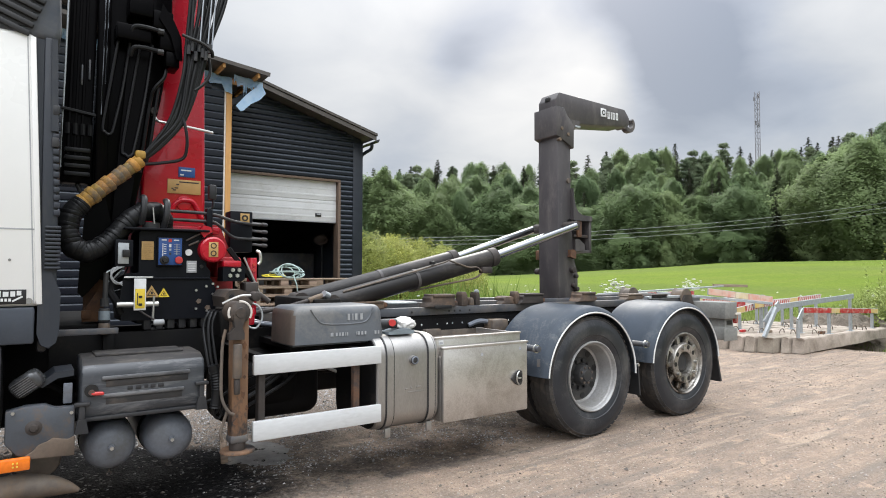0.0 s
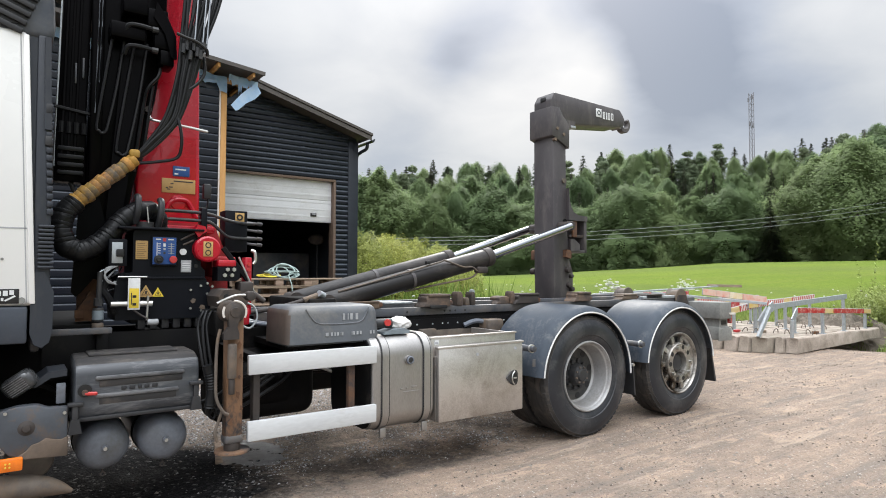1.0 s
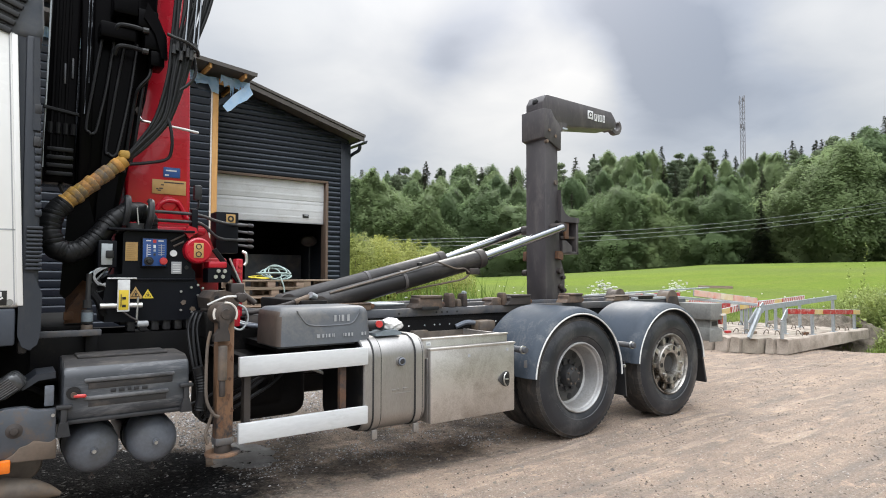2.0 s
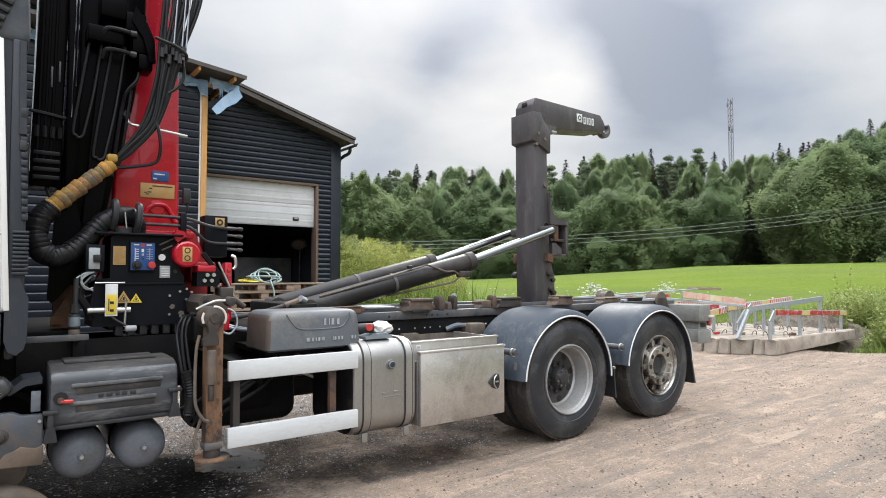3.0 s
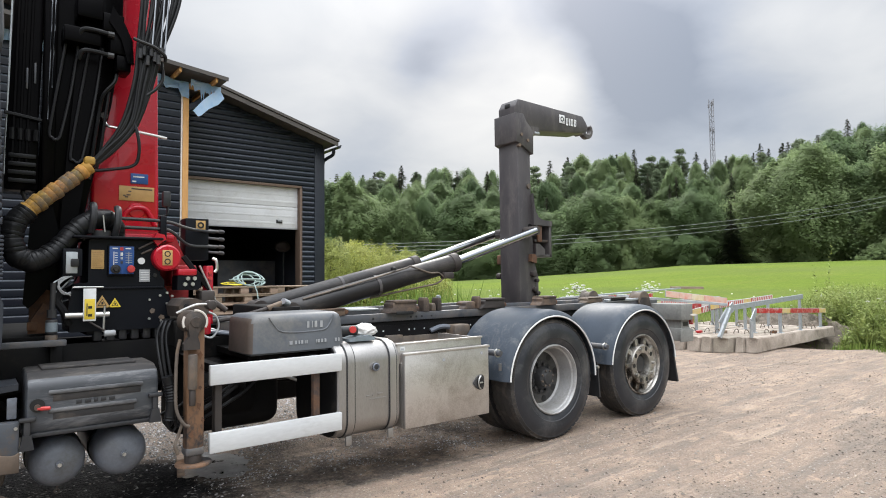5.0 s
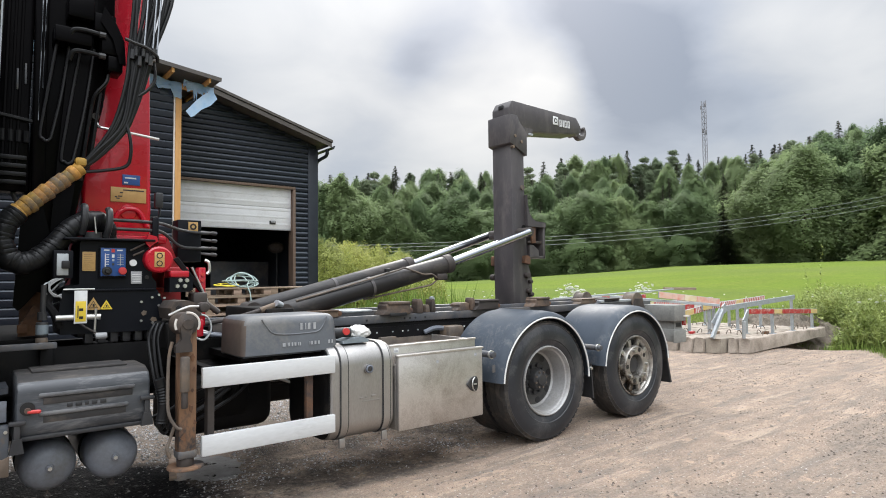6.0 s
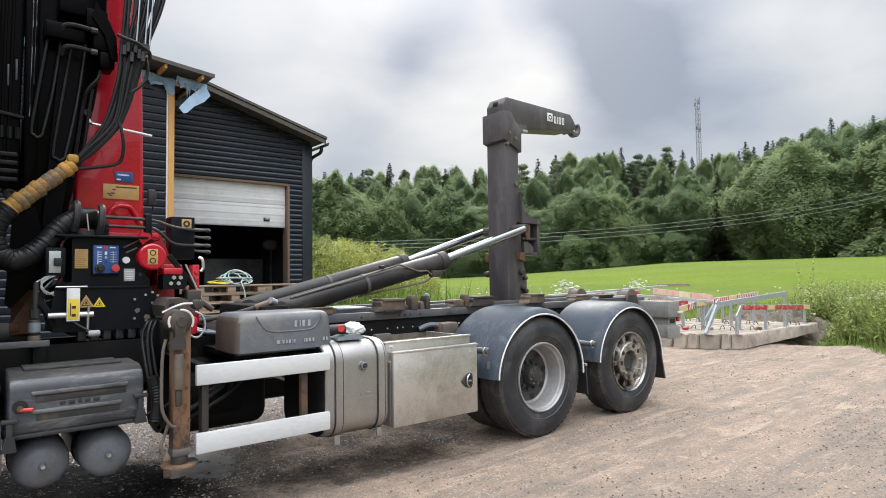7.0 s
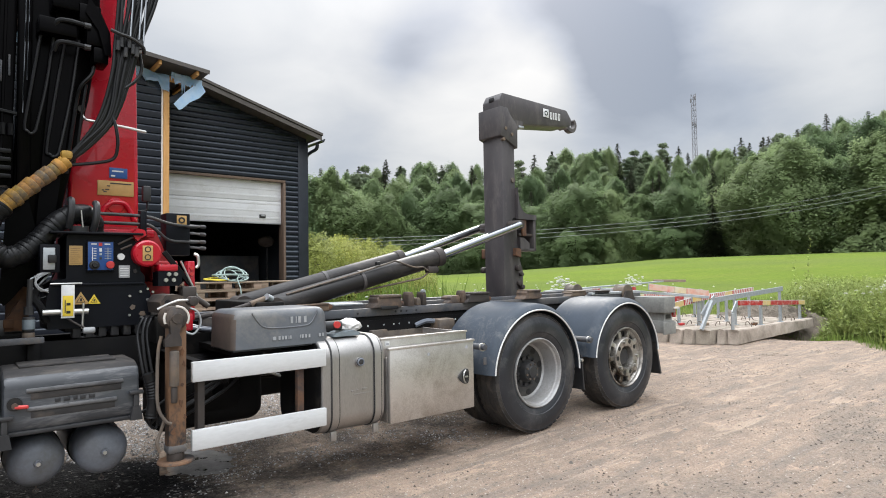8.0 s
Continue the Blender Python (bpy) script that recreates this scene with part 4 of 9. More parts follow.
def concrete_beam(y, x0, x1, seed, w=0.27, h=BEAM_Z, worn=0.0):
    rnd = random.Random(seed)
    t = thing("concrete_beam", (x0, y, 0), "long weathered concrete barrier foot lying on the yard", "concrete beam", "row of concrete beams")
    bm = B()
    n = 14
    rings = []
    for k in range(n + 1):
        x = x0 + (x1 - x0) * k / n
        c = 0.02
        prof = [(-w / 2, 0), (-w / 2 + 0.008, h - c), (-w / 2 + c + 0.01, h), (w / 2 - c - 0.01, h), (w / 2 - 0.008, h - c), (w / 2, 0)]
        under = worn * k / n        # the underside is broken away towards the far end
        rings.append([bm.verts.new((x + ((0.02 + 0.09 * rnd.random() * (b > 0)) if k == 0 else 0), y + a + 0.008 * rnd.uniform(-1, 1), b + 0.008 * rnd.uniform(-1, 1) * (b > 0) + 0.004 + (under * rnd.uniform(0.8, 1.1) if b == 0 else 0))) for a, b in prof])
    for p, q in zip(rings, rings[1:]):
        for j in range(6):
            bm.faces.new((p[j], p[(j + 1) % 6], q[(j + 1) % 6], q[j]))
    bm.faces.new(rings[0])
    bm.faces.new(rings[-1][::-1])
    bmesh.ops.recalc_face_normals(bm, faces=bm.faces[:])
    part("beam_body", bm, M["concrete"], t)
    for k in range(2):
        x = x0 + 0.85 + k * 1.7 + 0.4 * rnd.random()
        lean_y, r = 0.03 * rnd.uniform(-1, 1), 0.095
        arc = [(x - r * math.cos(radians(180 * j / 10)), y + lean_y * math.sin(radians(18 * j)), h - 0.01 + 0.095 * math.sin(radians(180 * j / 10))) for j in range(11)]
        one("lifting_loop", "brown_grime", t, tube, arc, 0.008, 6, 0)
    return t


for k, (y, x0, x1) in enumerate(((1.615, 7.10, 10.78), (1.79, 6.99, 10.6), (2.01, 6.76, 10.5), (2.245, 6.66, 10.55), (2.46, 6.60, 10.55), (2.73, 6.55, 10.4), (3.0, 6.66, 10.5), (3.28, 6.72, 10.4), (3.55, 6.6, 10.5), (3.83, 6.8, 10.4), (4.1, 6.7, 10.5))):
    concrete_beam(y, x0, x1, 40 + k, w=(0.20, 0.14, 0.27, 0.18, 0.23)[min(k, 4)], worn=(0.085, 0.05, 0)[min(k, 2)])


def marker_board(a, b, posts, seed, striped=True, size=0.14, mostly_red=False, diagonal=False, faded=False):
    """A red, yellow and white board between galvanised posts that stand in the beams."""
    a, b = Vector(a), Vector(b)
    t = thing("marker_board", (a.x, a.y, BEAM_Z), "galvanised barrier rail with scuffed red, white and yellow board", "road barrier", "road barrier boards")
    d = (b - a).normalized()
    side = Vector((d.y, -d.x, 0)).normalized()
    bm = B()
    length = (b - a).length
    m = Matrix(((d.x, -side.x, d.cross(-side).x, a.x), (d.y, -side.y, d.cross(-side).y, a.y), (d.z, -side.z, d.cross(-side).z, a.z), (0, 0, 0, 1)))
    box(bm, 0, length, -0.012, 0.012, -size / 2, size / 2, 0.004, 1, m)
    part("board", bm, M["galv"], t)
    if striped:
        n = max(3, round(length / 0.36))
        for k in range(n):
            s = B()
            x0, x1 = length * k / n + 0.004, length * (k + 1) / n - 0.004
            box(s, x0, x1, -0.0165, -0.0125, -size / 2 + 0.006, size / 2 - 0.006, 0, 1, m)
            part("colour_field", s, M[("sign_faded", "sign_faded", "sign_pale")[(k + seed) % 3] if faded else "sign_red" if mostly_red and k % 5 != 3 else "sign_yellow" if mostly_red else ("sign_red", "sign_yellow", "sign_red", "sign_white")[(k + seed) % 4] if not diagonal else "sign_red" if k % 4 else "sign_yellow"], t)
            if diagonal and k % 4:
                for q in range(4):
                    f = B()
                    u = x0 + (x1 - x0) * (q + 0.3) / 4
                    w = (x1 - x0) / 9
                    vs = [(u, -size / 2 + 0.006), (u + w, -size / 2 + 0.006), (u + w + 0.05, size / 2 - 0.006), (u + 0.05, size / 2 - 0.006)]
                    prism(f, vs, -0.0185, -0.0168)
                    f.transform(m)
                    part("stripe", f, M["sign_white"], t)
    for p in posts:
        foot = Vector((a.x + (b.x - a.x) * p, a.y + (b.y - a.y) * p, BEAM_Z))
        top = a.lerp(b, p) + Vector((0, 0.03, 0.02))
        foot.y += 0.03
        one("post", "galv", t, beam, foot, top, 0.05, 0.05, 0.004)
        one("post_foot", "galv", t, box, foot.x - 0.06, foot.x + 0.06, foot.y - 0.05, foot.y + 0.05, BEAM_Z + 0.002, BEAM_Z + 0.014)
    return t


b1 = marker_board((7.33, 1.60, 0.755), (10.6, 1.62, 0.625), (0.33, 0.62, 0.94), 0, size=0.10, mostly_red=True)
one("bent_end", "galv", b1, beam, (7.33, 1.60, 0.755), (7.14, 1.60, 0.57), 0.022, 0.11, 0.003)
one("end_post", "galv", b1, beam, (7.14, 1.60, 0.58), (7.16, 1.62, BEAM_Z), 0.05, 0.05, 0.004)
marker_board((7.15, 1.98, 0.80), (10.40, 1.98, 0.93), (0.30, 0.97), 1, striped=False, size=0.10)
b3 = marker_board((7.30, 2.46, 0.80), (10.1, 2.50, 0.91), (0.18, 0.55, 0.95), 2, size=0.11, diagonal=True)
one("prop", "galv", b3, beam, (7.15, 1.97, 0.80), (6.78, 2.02, BEAM_Z), 0.05, 0.07, 0.004)
one("prop", "galv", b3, beam, (7.12, 2.0, 0.79), (6.98, 2.10, 0.52), 0.04, 0.09, 0.004)
one("end_plate", "galv", b3, beam, (7.13, 1.96, 0.88), (7.22, 1.96, 0.74), 0.02, 0.12, 0.003)
marker_board((6.03, 2.62, 1.08), (7.85, 2.40, 0.90), (), 0, size=0.12, faded=True)
b5 = marker_board((6.75, 2.55, 0.70), (7.75, 2.48, 0.82), (0.9,), 5, size=0.12, diagonal=True)
one("prop", "galv", b5, beam, (6.78, 2.56, 0.70), (6.62, 2.6, BEAM_Z), 0.04, 0.05, 0.004)
marker_board((7.6, 3.0, 0.78), (9.8, 3.02, 0.80), (0.1, 0.5, 0.9), 6, size=0.12)
marker_board((7.0, 3.55, 0.82), (9.9, 3.60, 0.86), (0.1, 0.5, 0.9), 4, size=0.12, diagonal=True)
marker_board((5.6, 3.8, 0.98), (7.6, 3.9, 0.98), (0.8,), 7, size=0.12)
pole_a = thing("loose_rail", (6.4, 3.6, 0.9), "galvanised rail lying over the barrier boards", "rail", "loose rails")
one("rail", "galv", pole_a, beam, (4.6, 3.9, 1.02), (8.9, 4.0, 1.12), 0.05, 0.03, 0.004)
pole_b = thing("loose_rail", (6.4, 3.2, 0.9), "galvanised rail lying over the barrier boards", "rail", "loose rails")
one("rail", "galv", pole_b, beam, (5.5, 3.3, 1.05), (7.15, 2.05, 0.86), 0.05, 0.05, 0.004)
pole_c = thing("loose_rail", (8.2, 3.9, 0.9), "weathered timber lying over the barrier boards", "timber")
one("timber", "old_wood", pole_c, beam, (8.6, 4.05, 1.14), (10.0, 4.05, 1.11), 0.05, 0.06, 0.004)
for k, (x, y, mt) in enumerate(((8.3, 1.72, "rust"), (7.35, 2.72, "sign_red"), (7.25, 2.95, "sign_red"), (7.7, 2.4, "old_wood"))):
    t = thing("brick_piece", (x, y, BEAM_Z), "broken piece of red brick lying on the concrete beams", "brick", "bricks on the beams")
    one("brick", mt, t, box, x - 0.07, x + 0.07, y - 0.04, y + 0.04, BEAM_Z + 0.004, BEAM_Z + 0.055, 0.01)

# ---- heap of soil behind the beams ----
bm = B()
bmesh.ops.create_grid(bm, x_segments=80, y_segments=80, size=1)
for v in bm.verts:
    x, y = 11.35 + v.co.x * 1.3, 2.6 + v.co.y * 1.7
    r = math.hypot(v.co.x, v.co.y)
    v.co = Vector((x, y, land(x, y) - 0.05 + (0.52 + 0.16 * noise.noise(Vector((x * 2, y * 2, 0))) + 0.13 * noise.noise(Vector((x * 6, y * 6, 0))) + 0.09 * noise.noise(Vector((x * 17, y * 17, 0)))) * max(0, 1 - r * r)))
tagged(part("soil_mound", bm, M["soil"]), "low mound of dry brown soil behind the concrete beams", "soil mound")


# ---- plants ----
def soft_leaves(name, verts, faces, normals, mat):
    """Leaf clumps that take the light as the rounded bough they belong to."""
    me = bpy.data.meshes.new(name)
    me.from_pydata(verts, [], faces)
    me.materials.append(M[mat])
    me.shade_smooth()
    me.normals_split_custom_set_from_vertices([tuple(n) for n in normals])
    return me


def leafy_crown(seed, leaves, spread, size, base=0.1, foot=0.55, boughs=7.0, relief=0.34, point=0.62):
    """A crown of leaves hung on an uneven dome whose surface swells into boughs, in a unit-high tree."""
    rnd = random.Random(seed)
    verts, faces, normals = [], [], []
    shift = Vector((rnd.uniform(0, 50), rnd.uniform(0, 50), rnd.uniform(0, 50)))
    lean = Vector((rnd.uniform(-0.05, 0.05), rnd.uniform(-0.05, 0.05), 0))
    for _ in range(leaves):
        u = rnd.random() ** 0.92
        a = rnd.uniform(0, 2 * math.pi)
        o = Vector((math.cos(a), math.sin(a), 0))
        low = foot + (1 - foot) * step(0.0, 0.35, u)
        r = spread * low * max(0.0, 1 - max(0.0, (u - 0.25) / 0.75) ** 1.8) ** point
        z = base + (1 - base) * u
        q = Vector((o.x * r, o.y * r, z))
        bump = noise.voronoi(Vector((q.x * 1.2, q.y * 1.2, q.z * 0.62)) * boughs + shift)[0][0]
        wide = noise.noise(q * 2.6 + shift) + 0.6 * noise.noise(q * 5.5 - shift)
        curl = noise.noise(q * boughs * 2.6 + shift)
        swell = 1.12 - relief * bump + 0.46 * wide + 0.26 * curl
        depth = rnd.random() ** 2.2
        r *= max(0.2, swell) * (1 - 0.30 * depth) * (1 + 0.22 * rnd.random() * (rnd.random() < 0.35))
        z += (swell - 1) * spread * 0.85 * u - 0.05 * depth + rnd.gauss(0, 0.012) + 0.085 * u * rnd.random() ** 2
        p = o * r + Vector((0, 0, z)) + lean * z
        s = size * rnd.uniform(0.55, 1.4)
        way = o * (0.85 - 0.30 * u) + Vector((0, 0, 0.66 + 0.24 * u - 0.62 * (bump - 0.4) + 0.12 * curl))
        d = (way + Vector((rnd.gauss(0, 0.3), rnd.gauss(0, 0.3), rnd.gauss(0, 0.3)))).normalized()
        out = (way + Vector((rnd.gauss(0, 0.05), rnd.gauss(0, 0.05), 0.10 + rnd.gauss(0, 0.05)))).normalized()
        e1 = d.cross(Vector((rnd.uniform(-1, 1), rnd.uniform(-1, 1), rnd.uniform(-1, 1)))).normalized() * s
        e2 = d.cross(e1).normalized() * s
        k = len(verts)
        verts += [p - e1 - e2 * 0.5, p + e1 - e2 * 0.5, p + e2]
        normals += [out, out, out]
        faces.append((k, k + 1, k + 2))
    return verts, faces, normals


def spruce_crown(seed, width, tiers=40):
    rnd = random.Random(seed)
    verts, faces, normals = [], [], []
    for i in range(tiers):
        u = i / tiers
        h = 0.12 + 0.88 * u
        r = width * (1 - u) ** 0.85 * (0.85 + 0.3 * rnd.random()) + 0.008
        for _ in range(max(5, int(20 * (1 - u)))):
            a = rnd.uniform(0, 2 * math.pi)
            rr = r * rnd.uniform(0.65, 1.15)
            o, sd = Vector((math.cos(a), math.sin(a), 0)), Vector((-math.sin(a), math.cos(a), 0))
            for t in (0.2, 0.4, 0.6, 0.8, 1.0):
                p = Vector((0, 0, h)) + o * rr * t - Vector((0, 0, rr * 0.35 * t + 0.012 * rnd.random()))
                s = rr * 0.15 + 0.006
                out = (o * 0.8 + Vector((rnd.gauss(0, 0.25), rnd.gauss(0, 0.25), 0.55))).normalized()
                k = len(verts)
                verts += [p - sd * s * rnd.uniform(0.6, 1.2), p + sd * s * rnd.uniform(0.6, 1.2) + Vector((0, 0, s * 0.5)), p + o * s * 1.3 - Vector((0, 0, s * rnd.uniform(0.2, 1.3)))]
                normals += [out, out, out]
                faces.append((k, k + 1, k + 2))
    return verts, faces, normals


def pine_crown(seed, spread):
    rnd = random.Random(seed)
    verts, faces, normals = [], [], []
    for _ in range(70):
        h = 0.36 + 0.62 * rnd.random()
        w = spread * (0.95 - 0.85 * ((h - 0.36) / 0.62) ** 1.6) * rnd.uniform(0.6, 1.1)
        a, q = rnd.uniform(0, 2 * math.pi), math.sqrt(rnd.random())
        c = Vector((math.cos(a) * w * q, math.sin(a) * w * q, h - 0.02))
        for _ in range(90):
            d = Vector((rnd.gauss(0, 1), rnd.gauss(0, 1), rnd.gauss(0, 0.6))).normalized()
            p = c + Vector((d.x, d.y, d.z * 0.55)) * spread * 0.24 * rnd.uniform(0.6, 1.2)
            s = 0.0095 * rnd.uniform(0.6, 1.3)
            e1 = d.orthogonal().normalized() * s
            e2 = d.cross(e1).normalized() * s
            out = (d + Vector((rnd.gauss(0, 0.25), rnd.gauss(0, 0.25), 0.2))).normalized()
            k = len(verts)
            verts += [p - e1, p + e1, p + e2 * 1.5 + d * s]
            normals += [out, out, out]
            faces.append((k, k + 1, k + 2))
    return verts, faces, normals


def trunk_mesh(top, r, seed, limbs=7, wide=0.18):
    rnd = random.Random(seed)
    bm = B()
    tube(bm, [(0, 0, -0.03), (0.006, 0.004, top * 0.3), (-0.005, 0.006, top * 0.65), (0.004, -0.003, top)], r, 7, 3, swell=lambda u: 1.15 - 0.9 * u)
    for _ in range(limbs):
        h, a = rnd.uniform(0.25, 0.85) * top, rnd.uniform(0, 6.28)
        o = Vector((math.cos(a), math.sin(a), 0)) * wide * rnd.uniform(0.5, 1)
        tube(bm, [(0, 0, h), tuple(o * 0.5 + Vector((0, 0, h + 0.05))), tuple(o + Vector((0, 0, h + 0.14)))], r * 0.35, 5, 2, swell=lambda u: 1.1 - 0.8 * u)
    return bm


def tree_kind(kind, seed):
    if kind == "leafy":
        v, f, nn = leafy_crown(seed, 48000, 0.28, 0.0072, 0.02, 0.70, 8.0, 0.52, 0.64)
        trunk, label, mat = trunk_mesh(0.8, 0.012, seed), "broad leafy green tree at the edge of the wood", "leaf"
    elif kind == "birch":
        v, f, nn = leafy_crown(seed, 34000, 0.20, 0.0066, 0.14, 0.55, 9.0, 0.46, 0.66 + 0.05 * (seed % 2))
        trunk, label, mat = trunk_mesh(0.85, 0.009, seed, 6, 0.1), "slender leafy tree standing in the wood", "leaf"
    elif kind == "hedge":
        v, f, nn = leafy_crown(seed, 56000, 0.36, 0.0088, 0.0, 0.85, 8.0, 0.52, 0.52)
        trunk, label, mat = trunk_mesh(0.7, 0.014, seed, 9, 0.3), "low dense leafy tree at the field's edge", "leaf"
    elif kind == "spruce":
        v, f, nn = spruce_crown(seed, 0.145)
        trunk, label, mat = trunk_mesh(0.98, 0.011, seed, 0), "dark pointed spruce in the wood", "leaf_dark"
    else:
        v, f, nn = pine_crown(seed, 0.17)
        trunk, label, mat = trunk_mesh(0.93, 0.011, seed, 7, 0.12), "tall pine with a bare lower trunk on the hill", "leaf_dark"
    t = thing("tree", (0, 0, -200), label, "tree", "trees of the wood")
    crown = new("crown", soft_leaves("crown", v, f, nn, mat))
    crown.parent = t
    tr = part("trunk", trunk, M["birch_bark" if kind == "birch" else "bark"])
    tr.parent = t
    return t


# the wood: rows of trees that climb the hill behind the field
FRONT_TOP = [(8, 6.6), (14, 9.2), (19, 9.6), (24, 8.2), (27, 6.6), (31, 6.3), (36, 7.0), (42, 6.9), (45, 6.2), (50, 5.6), (56, 6.5), (62, 7.4), (80, 8.0)]      # degrees above the eye, by bearing
SKY_TOP = [(8, 11.8), (15, 11.5), (19, 11.1), (24, 10.5), (27, 10.1), (30, 10.8), (36, 10.9), (42, 10.5), (47, 10.2), (53, 10.3), (58, 9.9), (64, 9.6), (80, 9.4)]


def plant_wood():
    rnd = random.Random(77)
    kinds = {k: [tree_kind(k, s) for s in seeds] for k, seeds in (("leafy", (1, 2, 3)), ("birch", (4, 5)), ("hedge", (6, 7, 8)), ("spruce", (9, 10)), ("pine", (11, 12)))}
    used = set()
    for row in range(7):
        r0 = 137 + row * 12
        step_deg = (3.0, 2.6, 2.3, 2.0, 1.8, 1.5, 1.4)[row]
        a = 7.0 + rnd.random()
        while a < 70:
            r = r0 + rnd.uniform(-4, 4)
            x, y = EYE.x + r * math.cos(radians(a)), EYE.y + r * math.sin(radians(a))
            u = row / 6
            low, high = between(a, FRONT_TOP), between(a, SKY_TOP)
            target = low + (high - low) * min(1, u * 1.1) ** 0.8
            if a > 45 and row < 3:
                target = low + (high - low) * rnd.uniform(0.0, 0.85)
            elif row < 3:
                target += (high - low) * rnd.uniform(-0.10, 0.30)
            target *= 1 + rnd.uniform(-0.10, 0.06) * (1 - 0.35 * u)
            z = land(x, y)
            h = 1.4 + r * math.tan(radians(target)) - z
            h = max(7.0, min(25.0, h))
            if row == 0:
                kind = "hedge" if 27 < a < 47 else rnd.choice(("leafy", "leafy", "hedge", "birch") if a < 40 else ("birch", "birch", "leafy"))
            elif row < 3:
                kind = rnd.choice(("leafy", "leafy", "birch", "spruce") if a < 28 else ("birch", "birch", "birch", "leafy", "spruce") if a > 46 else ("leafy", "birch", "birch", "spruce"))
            else:
                kind = rnd.choice(("birch", "birch", "spruce", "pine", "leafy") if row < 5 else ("pine", "spruce", "spruce", "spruce", "birch", "birch"))
                if kind in ("spruce", "pine"):
                    h *= rnd.uniform(1.0, 1.14)
            if row < 3 and 24.2 < a < 27.6:
                kind, h = "spruce", h * 0.9
            src = rnd.choice(kinds[kind])
            m = Matrix.Translation((x, y, z - 0.3)) @ Matrix.Rotation(rnd.uniform(0, 6.28), 4, "Z")
            wide = rnd.uniform(1.0, 1.3) * (1.15 if kind == "hedge" else 1.3 if row < 3 and kind == "leafy" else 1.0)
            if src in used:
                t = copy_thing(src, m)
            else:
                used.add(src)
                t = src
                t.matrix_basis = m
            t.scale = (h * wide, h * wide, h)
            a += step_deg * rnd.uniform(0.75, 1.2)
    for group in kinds.values():
        for src in group:
            if src not in used:
                for c in list(src.children):
                    bpy.data.objects.remove(c)
                bpy.data.objects.remove(src)


plant_wood()

# shrubs beside the workshop
for k, (x, y, h, w) in enumerate(((7.3, 18, 2.9, 1.0), (9.3, 19, 2.7, 1.1), (11.2, 20, 2.9, 1.0), (13.2, 21.5, 2.5, 1.2), (14, 28, 3.6, 1.0), (18, 28, 3.0, 1.1), (21, 31, 2.8, 1.0), (9, 25, 3.5, 1.0), (17.3, 25.5, 2.0, 1.0))):
    v, f, nn = leafy_crown(90 + k, 15000, 0.44, 0.0125, 0.0, 0.80, 6.0, 0.45, 0.55)
    s = thing("shrub", (x, y, land(x, y) - 0.05), "yellow-green leafy shrub growing beside the workshop", "shrub", "shrubs by the workshop")
    lv = new("leaves", soft_leaves("leaves", v, f, nn, "leaf_bush"))
    lv.parent = s
    st = part("stem", trunk_mesh(0.75, 0.014, 90 + k, 12, 0.32), M["bark"])
    st.parent = s
    s.scale = (h * w, h * w, h)


def blades(name, spots, mat, label, tall, wide, seed, lean=0.35):
    """Grass or weeds as many bent blades."""
    rnd = random.Random(seed)
    verts, faces = [], []
    for x, y, k in spots:
        h = tall * k * rnd.uniform(0.55, 1.15)
        a, b = rnd.uniform(0, 6.28), rnd.uniform(0, 6.28)
        w = wide * rnd.uniform(0.6, 1.3)
        side = Vector((math.cos(a), math.sin(a), 0)) * w
        bend = Vector((math.cos(b), math.sin(b), 0)) * h * lean * rnd.random()
        p = Vector((x, y, land(x, y) - 0.02))
        i = len(verts)
        verts += [p - side, p + side, p + bend * 0.35 + Vector((0, 0, h * 0.55)) + side * 0.8, p + bend * 0.35 + Vector((0, 0, h * 0.55)) - side * 0.8, p + bend + Vector((0, 0, h))]
        faces += [(i, i + 1, i + 2, i + 3), (i + 3, i + 2, i + 4)]
    me = bpy.data.meshes.new(name)
    me.from_pydata(verts, [], faces)
    me.materials.append(M[mat])
    return tagged(new(name, me), label, "grass", kind="stuff")


rnd = random.Random(5)
spots = []
while len(spots) < 15000:
    x, y = rnd.uniform(2.6, 22), rnd.uniform(6, 24)
    e = edge_of_yard(x, y)
    if e > 0.1 and rnd.random() < 1.2 - (y - 6) / 22:
        spots.append((x, y, min(1, 0.5 + e * 0.3) * (1 - 0.66 * step(5.0, 8.0, x))))
blades("tall_grass", spots, "grass", "tall fresh green grass behind the yard", 0.72, 0.012, 6)
spots = []
while len(spots) < 13000:
    x, y = rnd.uniform(6, 19), rnd.uniform(-5, 6.3)
    e = edge_of_yard(x, y)
    if e > 0.0 and rnd.random() < 1.15 - (x - 8) / 13 and not (abs(x - 11.35) < 1.0 and abs(y - 2.6) < 1.3):
        tall = 1.0 - 0.68 * step(0.9 + 0.45 * (x - 10.5), 2.6 + 0.45 * (x - 10.5), y)
        spots.append((x, y, min(1.0, 0.25 + e * 0.7) * tall))
blades("tall_weeds", spots, "weeds", "tall weeds and grass at the edge of the yard", 1.1, 0.009, 7, 0.6)
spots = []
while len(spots) < 3000:
    x, y = rnd.uniform(5, 11.5), rnd.uniform(-3, 8)
    if -0.35 < edge_of_yard(x, y) < 0.2 and rnd.random() < 0.6:
        spots.append((x, y, 0.3 + 0.4 * rnd.random()))
blades("edge_grass", spots, "grass", "short tufts of grass along the yard's edge", 0.30, 0.006, 8)


